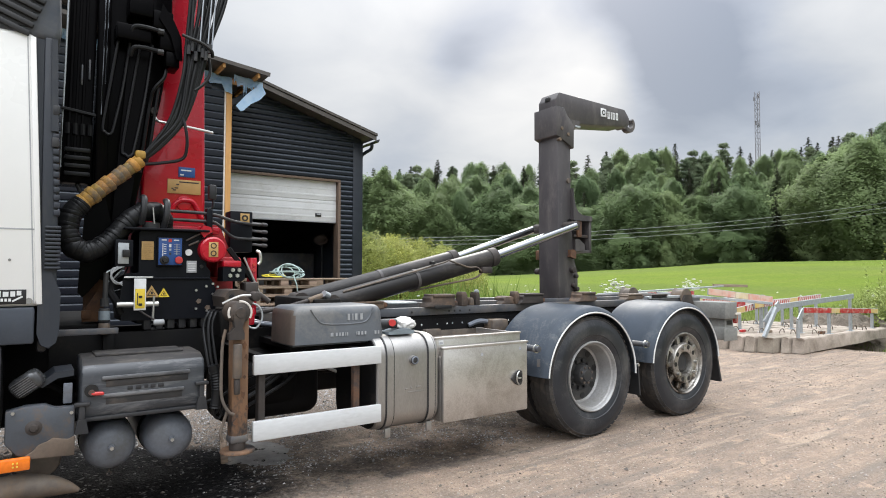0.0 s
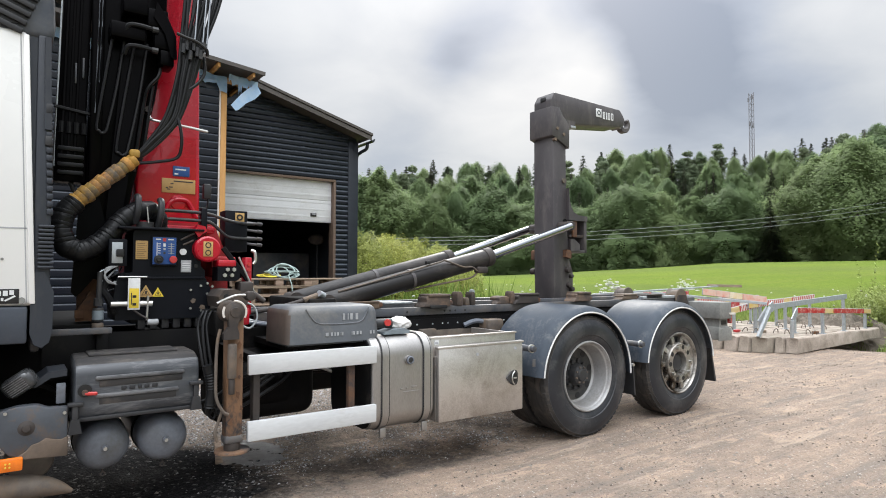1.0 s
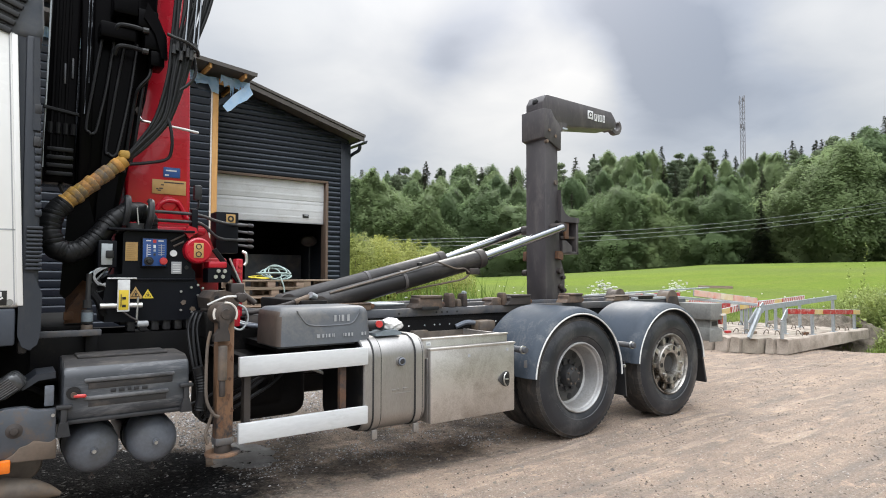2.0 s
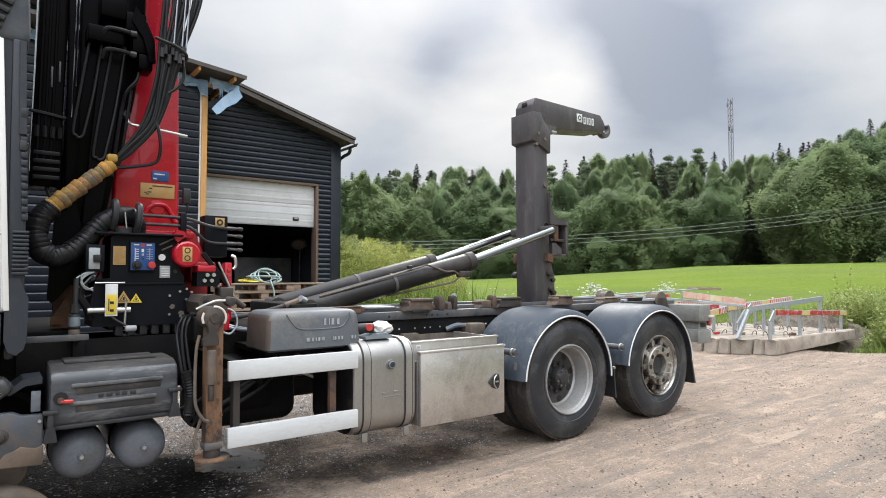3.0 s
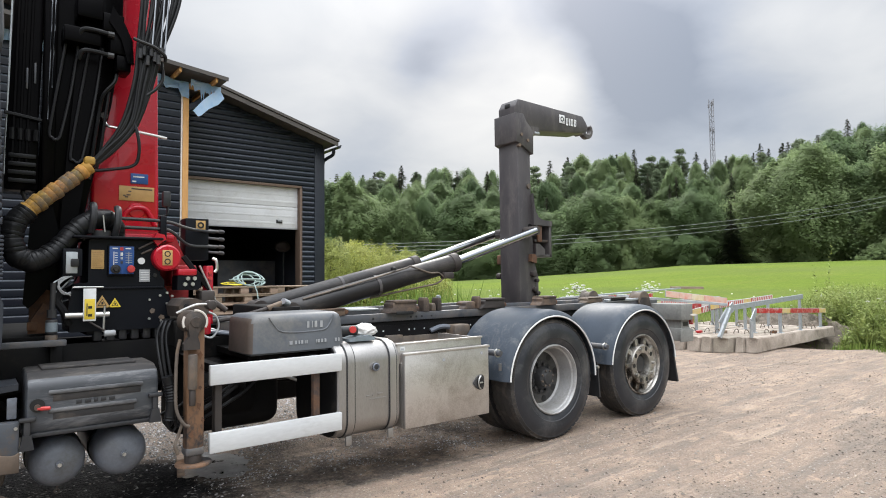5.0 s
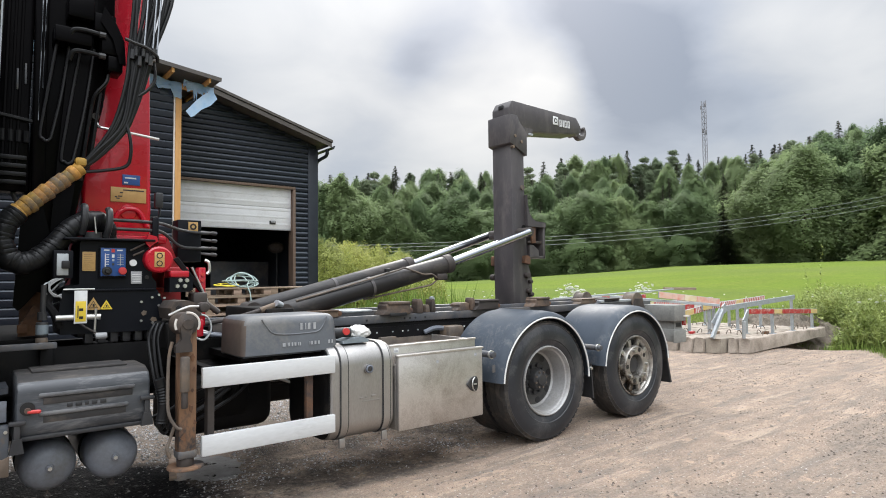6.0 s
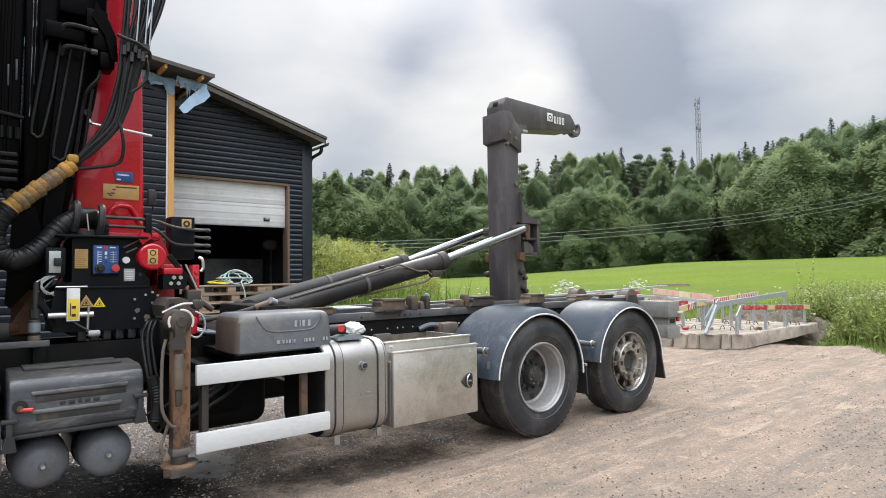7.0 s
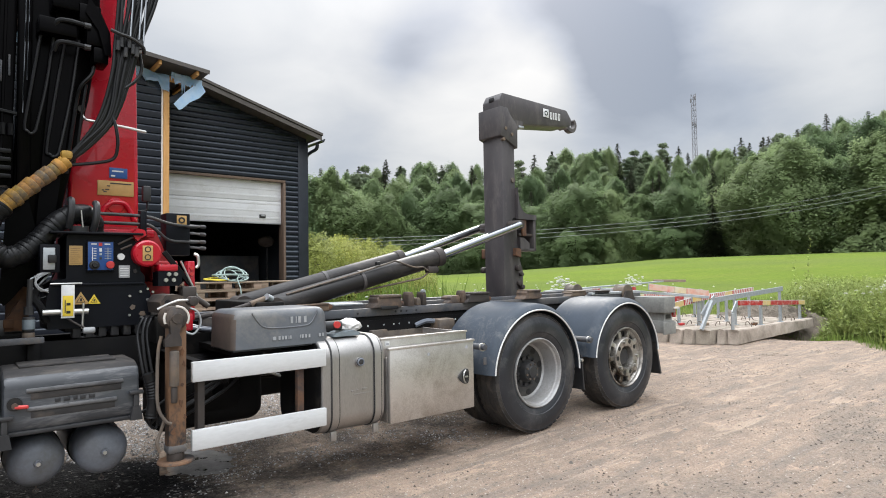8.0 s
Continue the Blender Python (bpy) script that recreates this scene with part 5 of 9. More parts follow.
def leafy_stalks(name, spots, seed, mat, label, leaf=0.05):
    """Taller weeds: a stalk with small leaves all the way up."""
    rnd = random.Random(seed)
    verts, faces = [], []
    for x, y, h in spots:
        p = Vector((x, y, land(x, y)))
        lean_v = Vector((rnd.uniform(-0.12, 0.12), rnd.uniform(-0.12, 0.12), 1))
        for _ in range(int(46 * h)):
            u = rnd.random()
            c = p + lean_v * h * u
            d = Vector((rnd.gauss(0, 1), rnd.gauss(0, 1), rnd.uniform(-0.2, 0.8))).normalized()
            s = leaf * rnd.uniform(0.6, 1.4) * (1.2 - 0.8 * u)
            q = c + d * s * rnd.uniform(0.5, 2.2)
            e1 = d.cross(Vector((0, 0, 1))).normalized() * s * 0.5
            i = len(verts)
            verts += [q - d * s, q - e1, q + d * s, q + e1]
            faces.append((i, i + 1, i + 2, i + 3))
        i = len(verts)
        verts += [p - Vector((0.004, 0, 0)), p + Vector((0.004, 0, 0)), p + lean_v * h]
        faces.append((i, i + 1, i + 2))
    me = bpy.data.meshes.new(name)
    me.from_pydata(verts, [], faces)
    me.materials.append(M[mat])
    return tagged(new(name, me), label, "weeds", kind="stuff")


spots = []
while len(spots) < 4200:
    x, y = rnd.uniform(7, 16), rnd.uniform(-4, 4)
    e = edge_of_yard(x, y)
    tall = 1.0 - 0.7 * step(0.9 + 0.45 * (x - 10.5), 2.4 + 0.45 * (x - 10.5), y)
    if e > 0.2 and tall > 0.4 and not (abs(x - 11.35) < 0.9 and abs(y - 2.6) < 1.2):
        spots.append((x, y, rnd.uniform(0.35, 1.2) * min(1, 0.4 + e * 0.6) * tall))
leafy_stalks("leafy_weeds", spots, 21, "weeds", "leafy green weeds at the edge of the yard", 0.068)
leafy_stalks("tall_thistle", [(11.2, 1.90, 2.15), (11.23, 1.95, 1.7), (11.15, 1.82, 1.3), (11.9, 0.9, 1.25), (11.5, 1.9, 1.05)], 22, "weeds", "single tall thistle standing above the weeds", 0.06)


def flowers(name, heads, seed, label):
    """White umbels: many small petals in flat heads, on thin stalks."""
    rnd = random.Random(seed)
    verts, faces, mats = [], [], []
    for x, y, z, r in heads:
        for _ in range(int(260 * r / 0.12)):
            a, q = rnd.uniform(0, 6.28), math.sqrt(rnd.random()) * r
            p = Vector((x + math.cos(a) * q, y + math.sin(a) * q, z + 0.25 * r * (1 - (q / r) ** 2) + rnd.uniform(-0.012, 0.012)))
            s = rnd.uniform(0.006, 0.013)
            i = len(verts)
            verts += [p + Vector((-s, 0, 0)), p + Vector((0, -s, s * 0.5)), p + Vector((s, 0, s * 0.4)), p + Vector((0, s, s))]
            faces.append((i, i + 1, i + 2, i + 3))
            mats.append(0)
        i = len(verts)
        g = land(x, y)
        verts += [Vector((x - 0.005, y, g)), Vector((x + 0.005, y, g)), Vector((x, y, z))]
        faces.append((i, i + 1, i + 2))
        mats.append(1)
    me = bpy.data.meshes.new(name)
    me.from_pydata(verts, [], faces)
    me.materials.append(M["petals"])
    me.materials.append(M["weeds"])
    me.polygons.foreach_set("material_index", mats)
    return tagged(new(name, me), label, "flowers", kind="stuff")


heads = []
for cx, cy, n in ((9.0, 7.0, 16), (12.4, 7.0, 14), (12.6, -0.2, 14), (13.5, 0.4, 12), (11.6, 0.5, 8)):
    for _ in range(n):
        heads += [(cx + rnd.gauss(0, 0.22), cy + rnd.gauss(0, 0.2), (1.05 if cy > 5 else 0.92) + rnd.gauss(0, 0.10), rnd.uniform(0.025, 0.058)) for _ in range(3)]
flowers("white_umbels", heads, 31, "white flowering umbels among the grass")
heads = [(rnd.uniform(10, 17), rnd.uniform(-4, 5), 0, 0.02) for _ in range(80)] + [(rnd.uniform(4, 20), rnd.uniform(8, 22), 0, 0.03) for _ in range(45)]
heads = [(x, y, land(x, y) + rnd.uniform(0.45, 0.95), r) for x, y, z, r in heads if edge_of_yard(x, y) > 0.3]
flowers("small_white_flowers", heads, 32, "scattered small white flowers in the grass")

# a stand of long-bladed grass behind the lorry
rnd = random.Random(63)
spots = [(x, y, rnd.uniform(0.55, 1.15)) for x, y in ((rnd.gauss(5.3, 0.75), rnd.gauss(9.3, 0.6)) for _ in range(1000))]
blades("long_grass", spots, "grass", "stand of long green grass blades behind the lorry", 1.25, 0.016, 64, 0.4)

# wild shoots between and above the shrubs
rnd = random.Random(61)
spots = []
while len(spots) < 1500:
    x, y = rnd.uniform(5.5, 24), rnd.uniform(16, 31)
    if edge_of_yard(x, y) > 0.5 and x + 4.0 < 0.81 * (y + 3.5) and abs(y - 17 - 0.62 * (x - 6)) < 5:
        spots.append((x, y, rnd.uniform(0.8, 2.5) * (1 - 0.45 * step(14, 24, x))))
leafy_stalks("wild_shoots", spots, 62, "leaf_bush", "yellow-green wild shoots growing through the shrubs", 0.075)

# ---- stones on the yard ----
rnd = random.Random(50)
verts, faces = [], []
for _ in range(2600):
    x, y = rnd.uniform(-4.5, 9), rnd.uniform(-3.0, 5.5)
    if edge_of_yard(x, y) > -0.1:
        continue
    s = 0.005 + 0.013 * rnd.random() ** 4
    c = Vector((x, y, land(x, y) + s * 0.25))
    i = len(verts)
    for d in ((1, 0, 0), (0, 1, 0), (-1, 0, 0), (0, -1, 0), (0, 0, 0.8), (0, 0, -0.6)):
        verts.append(c + Vector(d) * s * rnd.uniform(0.7, 1.3) + Vector((rnd.uniform(-1, 1), rnd.uniform(-1, 1), 0)) * s * 0.3)
    for a, b in ((0, 1), (1, 2), (2, 3), (3, 0)):
        faces += [(i + a, i + b, i + 4), (i + b, i + a, i + 5)]
me = bpy.data.meshes.new("loose_stones")
me.from_pydata(verts, [], faces)
me.materials.append(M["stone"])
tagged(new("loose_stones", me), "small loose stones scattered over the dirt yard", "stones", kind="stuff")

# ---- mast and power line ----
def lattice_mast(x, y, z0, z1, w):
    t = thing("radio_mast", (x, y, z0), "tall grey steel lattice mast rising behind the wood", "radio mast")
    corners = [(x + w / 2 * math.cos(a), y + w / 2 * math.sin(a)) for a in (0.4, 0.4 + 2.094, 0.4 + 4.189)]
    for cx, cy in corners:
        one("mast_leg", "mast", t, rod, (cx, cy, z0), (cx, cy, z1), 0.15, seg=6)
    for k in range(3):
        (ax, ay), (bx, by) = corners[k], corners[(k + 1) % 3]
        bm = B()
        n = int((z1 - z0) / (w * 1.1))
        for i in range(n):
            za, zb = z0 + (z1 - z0) * i / n, z0 + (z1 - z0) * (i + 1) / n
            beam(bm, (ax, ay, za), (bx, by, zb), 0.10, 0.10)
            beam(bm, (bx, by, za), (ax, ay, za + 0.01), 0.10, 0.10)
        part("lattice_side", bm, M["mast"], t)
    for z, a in ((z1 - 1.5, 0), (z1 - 3.0, 2), (z1 - 14, 1), (z1 - 15, 4)):
        one("antenna", "mast", t, box, x + 1.2 * math.cos(a) - 0.25, x + 1.2 * math.cos(a) + 0.25, y + 1.2 * math.sin(a) - 0.25, y + 1.2 * math.sin(a) + 0.25, z - 0.9, z + 0.9, 0.05)
    return t


lattice_mast(268.0, 136.7, 36.0, 84.0, 2.3)
POLE = (20.0, 44.0)
p = thing("power_pole", (*POLE, land(*POLE)), "grey wooden power line pole among the shrubs", "pole")
one("pole_shaft", "pole", p, rod, (*POLE, land(*POLE) - 0.2), (*POLE, 4.25), 0.11, 0.09, seg=10)
one("crossarm", "pole", p, beam, (POLE[0] - 0.7, POLE[1] + 0.3, 4.0), (POLE[0] + 0.7, POLE[1] - 0.3, 4.0), 0.1, 0.1)
for k, (dz, far) in enumerate(((0.0, 15.2), (0.28, 16.03), (-0.3, 14.5))):
    for a, b, sag in (((POLE[0] - 0.4 + 0.4 * k, POLE[1] + 0.1, 4.1 + dz), (118.8, 20.6, far), 2.03), ((POLE[0] - 0.4 + 0.4 * k, POLE[1] + 0.1, 4.1 + dz), (-10.0, 66.0, 5.3 + dz), 0.6)):
        a, b = Vector(a), Vector(b)
        line = [a.lerp(b, t / 16) - Vector((0, 0, sag * 4 * (t / 16) * (1 - t / 16))) for t in range(17)]
        bm = B()
        tube(bm, line, 0.018, 5, 0)
        tagged(part("power_line_wire", bm, M["wire"]), "thin grey power line wire in front of the wood", "wire", "power line wires")

# ---- dark gravel chips lying in drifts on the dirt ----
rnd = random.Random(71)
verts, faces = [], []
while len(faces) < 7500 * 8:
    x, y = rnd.uniform(-2.5, 9), rnd.uniform(-3.0, 3.5)
    drift = noise.noise(Vector((x * 0.9, y * 2.2, 5))) + 0.5 * noise.noise(Vector((x * 3, y * 5, 8)))
    grey = gravelly(x, y) if y < 0.8 else 0.0
    if edge_of_yard(x, y) > -0.1 or rnd.random() > 0.025 + max(0, drift - 0.12) * 1.2 + 0.75 * grey * (x > -1.5):
        continue
    s = 0.003 + 0.008 * rnd.random() ** 3
    c = Vector((x, y, land(x, y) + s * 0.2))
    i = len(verts)
    for d in ((1, 0, 0), (0, 1, 0), (-1, 0, 0), (0, -1, 0), (0, 0, 0.7), (0, 0, -0.6)):
        verts.append(c + Vector(d) * s * rnd.uniform(0.6, 1.5) + Vector((rnd.uniform(-1, 1), rnd.uniform(-1, 1), 0)) * s * 0.3)
    for a, b in ((0, 1), (1, 2), (2, 3), (3, 0)):
        faces += [(i + a, i + b, i + 4), (i + b, i + a, i + 5)]
me = bpy.data.meshes.new("gravel_chips")
me.from_pydata(verts, [], faces)
me.materials.append(M["chips"])
tagged(new("gravel_chips", me), "dark gravel chips lying in drifts on the dirt", "gravel", kind="stuff")

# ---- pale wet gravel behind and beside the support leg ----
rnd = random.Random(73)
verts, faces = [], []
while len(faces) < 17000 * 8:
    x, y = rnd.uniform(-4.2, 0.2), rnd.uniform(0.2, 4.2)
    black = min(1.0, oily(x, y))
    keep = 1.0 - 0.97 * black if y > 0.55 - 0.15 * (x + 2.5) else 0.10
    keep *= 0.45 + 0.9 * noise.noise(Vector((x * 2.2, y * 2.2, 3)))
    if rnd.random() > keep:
        continue
    s = 0.003 + (0.007 if y < 1.4 else 0.011) * rnd.random() ** 2.2
    c = Vector((x, y, land(x, y) + s * 0.2))
    i = len(verts)
    for d in ((1, 0, 0), (0, 1, 0), (-1, 0, 0), (0, -1, 0), (0, 0, 0.8), (0, 0, -0.6)):
        verts.append(c + Vector(d) * s * rnd.uniform(0.6, 1.5) + Vector((rnd.uniform(-1, 1), rnd.uniform(-1, 1), 0)) * s * 0.3)
    for a, b in ((0, 1), (1, 2), (2, 3), (3, 0)):
        faces += [(i + a, i + b, i + 4), (i + b, i + a, i + 5)]
me = bpy.data.meshes.new("crushed_stone")
me.from_pydata(verts, [], faces)
me.materials.append(M["crushed"])
tagged(new("crushed_stone", me), "grey crushed stone scattered under the lorry", "gravel", kind="stuff")

# ---- wet patch beside the support leg ----
bm = B()
rim = []
for k in range(90):
    a = 2 * math.pi * k / 90
    r = 1 + 0.30 * noise.noise(Vector((math.cos(a) * 2.1, math.sin(a) * 2.1, 4))) + 0.16 * noise.noise(Vector((math.cos(a) * 6, math.sin(a) * 6, 9)))
    u, v = 0.27 * r * max(-0.86, min(1.0, math.cos(a) * 1.15)), 0.36 * r * math.sin(a)
    rim.append(bm.verts.new((-2.54 + 0.80 * u + 0.25 * v, 1.20 - 0.62 * u + 0.97 * v, land(-2.54, 1.20) + 0.012)))
bm.faces.new(rim)
tagged(part("puddle", bm, M["water"]), "shallow pale grey puddle on the dark oily gravel", "puddle")
plank = thing("wooden_plank", (-2.72, 1.37, 0), "short brown plank lying at the edge of the puddle", "plank")
one("plank_board", "old_wood", plank, beam, (-2.80, 1.06, land(-2.8, 1.06) + 0.016), (-2.65, 1.66, land(-2.65, 1.66) + 0.016), 0.050, 0.030, 0.004)


# ---- the lorry ----
TRUCK_NAME = "hooklift_truck"
truck = thing(TRUCK_NAME, (-1.2, 1.25, 0), "white cabbed three axle hooklift lorry with steel side boxes", "truck")
R_TYRE, HUB_Z, AXLE_A, AXLE_B = 0.515, 0.515, 0.0, 1.354


def ring_of(n, r, cx, cz, a0=0.0):
    return [(cx + r * math.cos(2 * math.pi * k / n + a0), cz + r * math.sin(2 * math.pi * k / n + a0)) for k in range(n)]


def tyre_mesh(width):
    w = width
    half = [(0.292, 0.030), (0.302, 0.020), (0.318, 0.014), (0.335, 0.006), (0.352, 0.003), (0.356, -0.002), (0.395, -0.006), (0.432, -0.004), (0.440, -0.002), (0.462, 0.004), (0.486, 0.016), (0.490, 0.014),
            (0.504, 0.030), (0.512, 0.046), (0.515, 0.060)]
    grooves = []
    for g in (0.28, 0.5, 0.72):
        y = w * g
        grooves += [(0.515, y - 0.006), (0.509, y - 0.004), (0.509, y + 0.004), (0.515, y + 0.006)]
    return half + grooves + [(r, w - y) for r, y in reversed(half)]


def tread_blocks(bm, cx, y0, w):
    """Worn shoulder sipes cut as small dark ribs across the shoulder."""
    for k in range(56):
        a = 2 * math.pi * k / 56
        for y in (y0 + 0.052, y0 + w - 0.052):
            m = Matrix.Translation((cx + 0.5145 * math.cos(a), y, HUB_Z + 0.5145 * math.sin(a))) @ Matrix.Rotation(-a, 4, "Y")
            box(bm, -0.006, 0.0009, -0.024, 0.022, -0.019, 0.019, 0, 1, m)
    return bm


def wheel(cx, y0, width, kind, flip=False):
    """kind: 'deep' for a driven dual wheel, 'proud' for the lifting axle's wheel."""
    w = thing("wheel", (cx, y0, HUB_Z), "", "")
    for k in ("label", "category"):
        if k in w:
            del w[k]
    t = B()
    lathe(t, tyre_mesh(width), (cx, y0, HUB_Z), "y", 72, closed=True)
    for f in t.faces:
        q = f.calc_center_median()
        if math.hypot(q.x - cx, q.z - HUB_Z) > 0.492:
            f.material_index = 1
    tyre = part("tyre", t, [M["tyre"], M["tyre_tread"]], w)
    tread = part("tread_pattern", tread_blocks(B(), cx, y0, width), M["tyre_tread"], w)
    tagged(tread, kind="stuff")
    b = B()
    if kind == "deep":
        prof = [(0.303, 0.020), (0.300, 0.008), (0.292, 0.006), (0.284, 0.016), (0.280, 0.036), (0.268, 0.046), (0.262, 0.075), (0.252, 0.13), (0.244, 0.165), (0.222, 0.182), (0.21, 0.186), (0.150, 0.188), (0.148, 0.20), (0.30, 0.205), (0.303, 0.06)]
        lathe(b, prof, (cx, y0, HUB_Z), "y", 64, closed=True)
        part("rim", b, M["rim"], w)
        h = B()
        lathe(h, [(0.148, 0.186), (0.145, 0.172), (0.100, 0.165), (0.092, 0.125), (0.082, 0.100), (0.056, 0.088), (0.048, 0.075), (0.01, 0.073)], (cx, y0, HUB_Z), "y", 40)
        part("hub", h, M["hub"], w)
        lathe_disc = B()
        lathe(lathe_disc, [(0.232, 0.178), (0.148, 0.176), (0.146, 0.182), (0.234, 0.184)], (cx, y0, HUB_Z), "y", 48, closed=True)
        part("rim_disc", lathe_disc, M["rim_dark"], w)
        for px, pz in ring_of(8, 0.196, cx, HUB_Z, 0.2):
            one("rim_hole", "label_black", w, rod, (px, y0 + 0.174, pz), (px, y0 + 0.186, pz), 0.029, seg=18)
        for px, pz in ring_of(10, 0.120, cx, HUB_Z, 0.1):
            one("wheel_nut", "hub", w, rod, (px, y0 + 0.145, pz), (px, y0 + 0.18, pz), 0.017, seg=6)
        for px, pz in ring_of(8, 0.068, cx, HUB_Z, 0.3):
            one("hub_bolt", "brown_grime", w, rod, (px, y0 + 0.083, pz), (px, y0 + 0.108, pz), 0.010, seg=6)
    else:
        prof = [(0.303, 0.022), (0.300, 0.010), (0.292, 0.008), (0.284, 0.018), (0.279, 0.040), (0.262, 0.058), (0.252, 0.085), (0.246, 0.12), (0.30, 0.13), (0.303, 0.06)]
        lathe(b, prof, (cx, y0, HUB_Z), "y", 64, closed=True)
        part("rim", b, M["rim_worn"], w)
        d = B()
        lathe(d, [(0.200, 0.034), (0.194, 0.012), (0.186, 0.005), (0.128, 0.005), (0.114, 0.012), (0.108, 0.040), (0.108, 0.10), (0.200, 0.10)], (cx, y0, HUB_Z), "y", 56, closed=True)
        part("rim_disc", d, M["rim_worn"], w)
        for k in range(10):
            a = 2 * math.pi * k / 10
            m = Matrix.Translation((cx, y0, HUB_Z)) @ Matrix.Rotation(a, 4, "Y")
            s = B()
            box(s, 0.188, 0.266, 0.030, 0.070, -0.024, 0.024, 0.006, 2, m)
            part("spoke", s, M["rim_worn"], w)
        for k, (px, pz) in enumerate(ring_of(10, 0.160, cx, HUB_Z)):
            if k % 3 == 0:
                one("wheel_nut", "bright", w, rod, (px, y0 - 0.022, pz), (px, y0 + 0.006, pz), 0.018, 0.015, seg=6)
            else:
                # these black discs are bolt holes, their shade put in as colour
                one("wheel_nut", "label_black", w, rod, (px, y0 + 0.003, pz), (px, y0 + 0.008, pz), 0.0225, seg=16)
        h = B()
        lathe(h, [(0.107, 0.10), (0.104, 0.085), (0.092, 0.075), (0.086, 0.055), (0.075, 0.045), (0.01, 0.044)], (cx, y0, HUB_Z), "y", 40)
        part("hub", h, M["hub"], w)
        # black backing ring: shade inside the rim's openings, put in as colour
        one("recess", "label_black", w, lathe, [(0.190, 0.076), (0.262, 0.070), (0.262, 0.082), (0.190, 0.088)], (cx, y0, HUB_Z), "y", 48, closed=True)
        lathe_back = B()
        lathe(lathe_back, [(0.250, 0.110), (0.01, 0.112)], (cx, y0, HUB_Z), "y", 40)
        part("brake_drum", lathe_back, M["chassis"], w)
    w.parent = truck
    w.matrix_parent_inverse = truck.matrix_world.inverted()
    return w


outer = wheel(AXLE_A, 0.0, 0.29, "deep")
proud = wheel(AXLE_B, 0.015, 0.30, "proud")
copy_thing(outer, Matrix.Translation((AXLE_A, 0.62, HUB_Z)) @ Matrix.Rotation(math.pi, 4, "Z"))
copy_thing(outer, Matrix.Translation((AXLE_A, 2.5, HUB_Z)) @ Matrix.Rotation(math.pi, 4, "Z"))
copy_thing(proud, Matrix.Translation((AXLE_B, 2.485, HUB_Z)) @ Matrix.Rotation(math.pi, 4, "Z"))
copy_thing(proud, Matrix.Translation((-4.75, 0.03, HUB_Z)))
copy_thing(proud, Matrix.Translation((-4.75, 2.47, HUB_Z)) @ Matrix.Rotation(math.pi, 4, "Z"))
for x, y0, y1 in ((AXLE_A, 0.62, 1.95), (AXLE_B, 0.14, 2.4), (-4.75, 0.2, 2.3)):
    one("axle", "chassis", truck, rod, (x, y0, HUB_Z), (x, y1, HUB_Z), 0.09, seg=20)
one("differential", "chassis", truck, lathe, [(0.02, -0.2), (0.14, -0.18), (0.2, -0.06), (0.2, 0.06), (0.14, 0.18), (0.02, 0.2)], (AXLE_A, 1.25, HUB_Z), "y", 24)
one("propeller_shaft", "chassis", truck, rod, (-3.4, 1.25, 0.68), (-0.2, 1.25, 0.53), 0.055)


def fender(cx, y0, y1, a0, a1, r):
    """A half-round mudguard, with a rolled outer lip and white edging."""
    f = B()
    n, shell = 40, []
    prof = [(r - 0.030, y0), (r - 0.012, y0 - 0.006), (r + 0.012, y0 + 0.012), (r + 0.028, y0 + 0.045), (r + 0.034, y0 + 0.10), (r + 0.036, y1 - 0.06), (r + 0.026, y1), (r + 0.018, y1), (r + 0.026, y1 - 0.065), (r + 0.024, y0 + 0.10), (r + 0.016, y0 + 0.05), (r - 0.004, y0 + 0.022), (r - 0.030, y0 + 0.010)]
    for k in range(n + 1):
        a = radians(a0 + (a1 - a0) * k / n)
        shell.append([f.verts.new((cx + q * math.cos(a), y, HUB_Z + q * math.sin(a))) for q, y in prof])
    p = len(prof)
    for s, t in zip(shell, shell[1:]):
        for j in range(p):
            f.faces.new((s[j], s[(j + 1) % p], t[(j + 1) % p], t[j]))
    f.faces.new(shell[0])
    f.faces.new(shell[-1][::-1])
    bmesh.ops.recalc_face_normals(f, faces=f.faces[:])
    g = part("fender", f, M["fender"], truck, "scuffed blue-grey plastic mudguard")
    e = B()
    arc = [(cx + (r - 0.024) * math.cos(radians(a0 + (a1 - a0) * k / 48)), y0 - 0.004, HUB_Z + (r - 0.024) * math.sin(radians(a0 + (a1 - a0) * k / 48))) for k in range(49)]
    tube(e, arc, 0.0075, 8, 0)
    part("white_edging", e, M["white_trim"], g, "white rubber edging")
    return g


fender(AXLE_A, 0.0, 0.63, 176, -2, 0.572)
fender(AXLE_B, 0.0, 0.63, 175, 3, 0.572)
for x, z in ((-0.685, 0.800), (0.70, 0.745)):
    one("fender_bracket", "chassis_rail", truck, rod, (x, -0.035, z), (x, 0.9, z), 0.026, bevel=0.005)
    one("bracket_ring", "bright", truck, rod, (x, -0.008, z), (x, 0.006, z), 0.034)
one("fender_bolt", "bright", truck, rod, (0.585, -0.012, 0.565), (0.585, 0.03, 0.565), 0.014, seg=6)
bm = B()
prism(bm, [(1.925, 0.62), (1.945, 0.62), (2.03, 0.27), (2.005, 0.265)], 0.04, 0.60)
part("mud_flap", bm, M["black_plastic"], truck)
bm = B()
prism(bm, [(0.645, 0.60), (0.660, 0.60), (0.690, 0.27), (0.672, 0.27)], 0.05, 0.60)
part("mud_flap", bm, M["black_plastic"], truck)

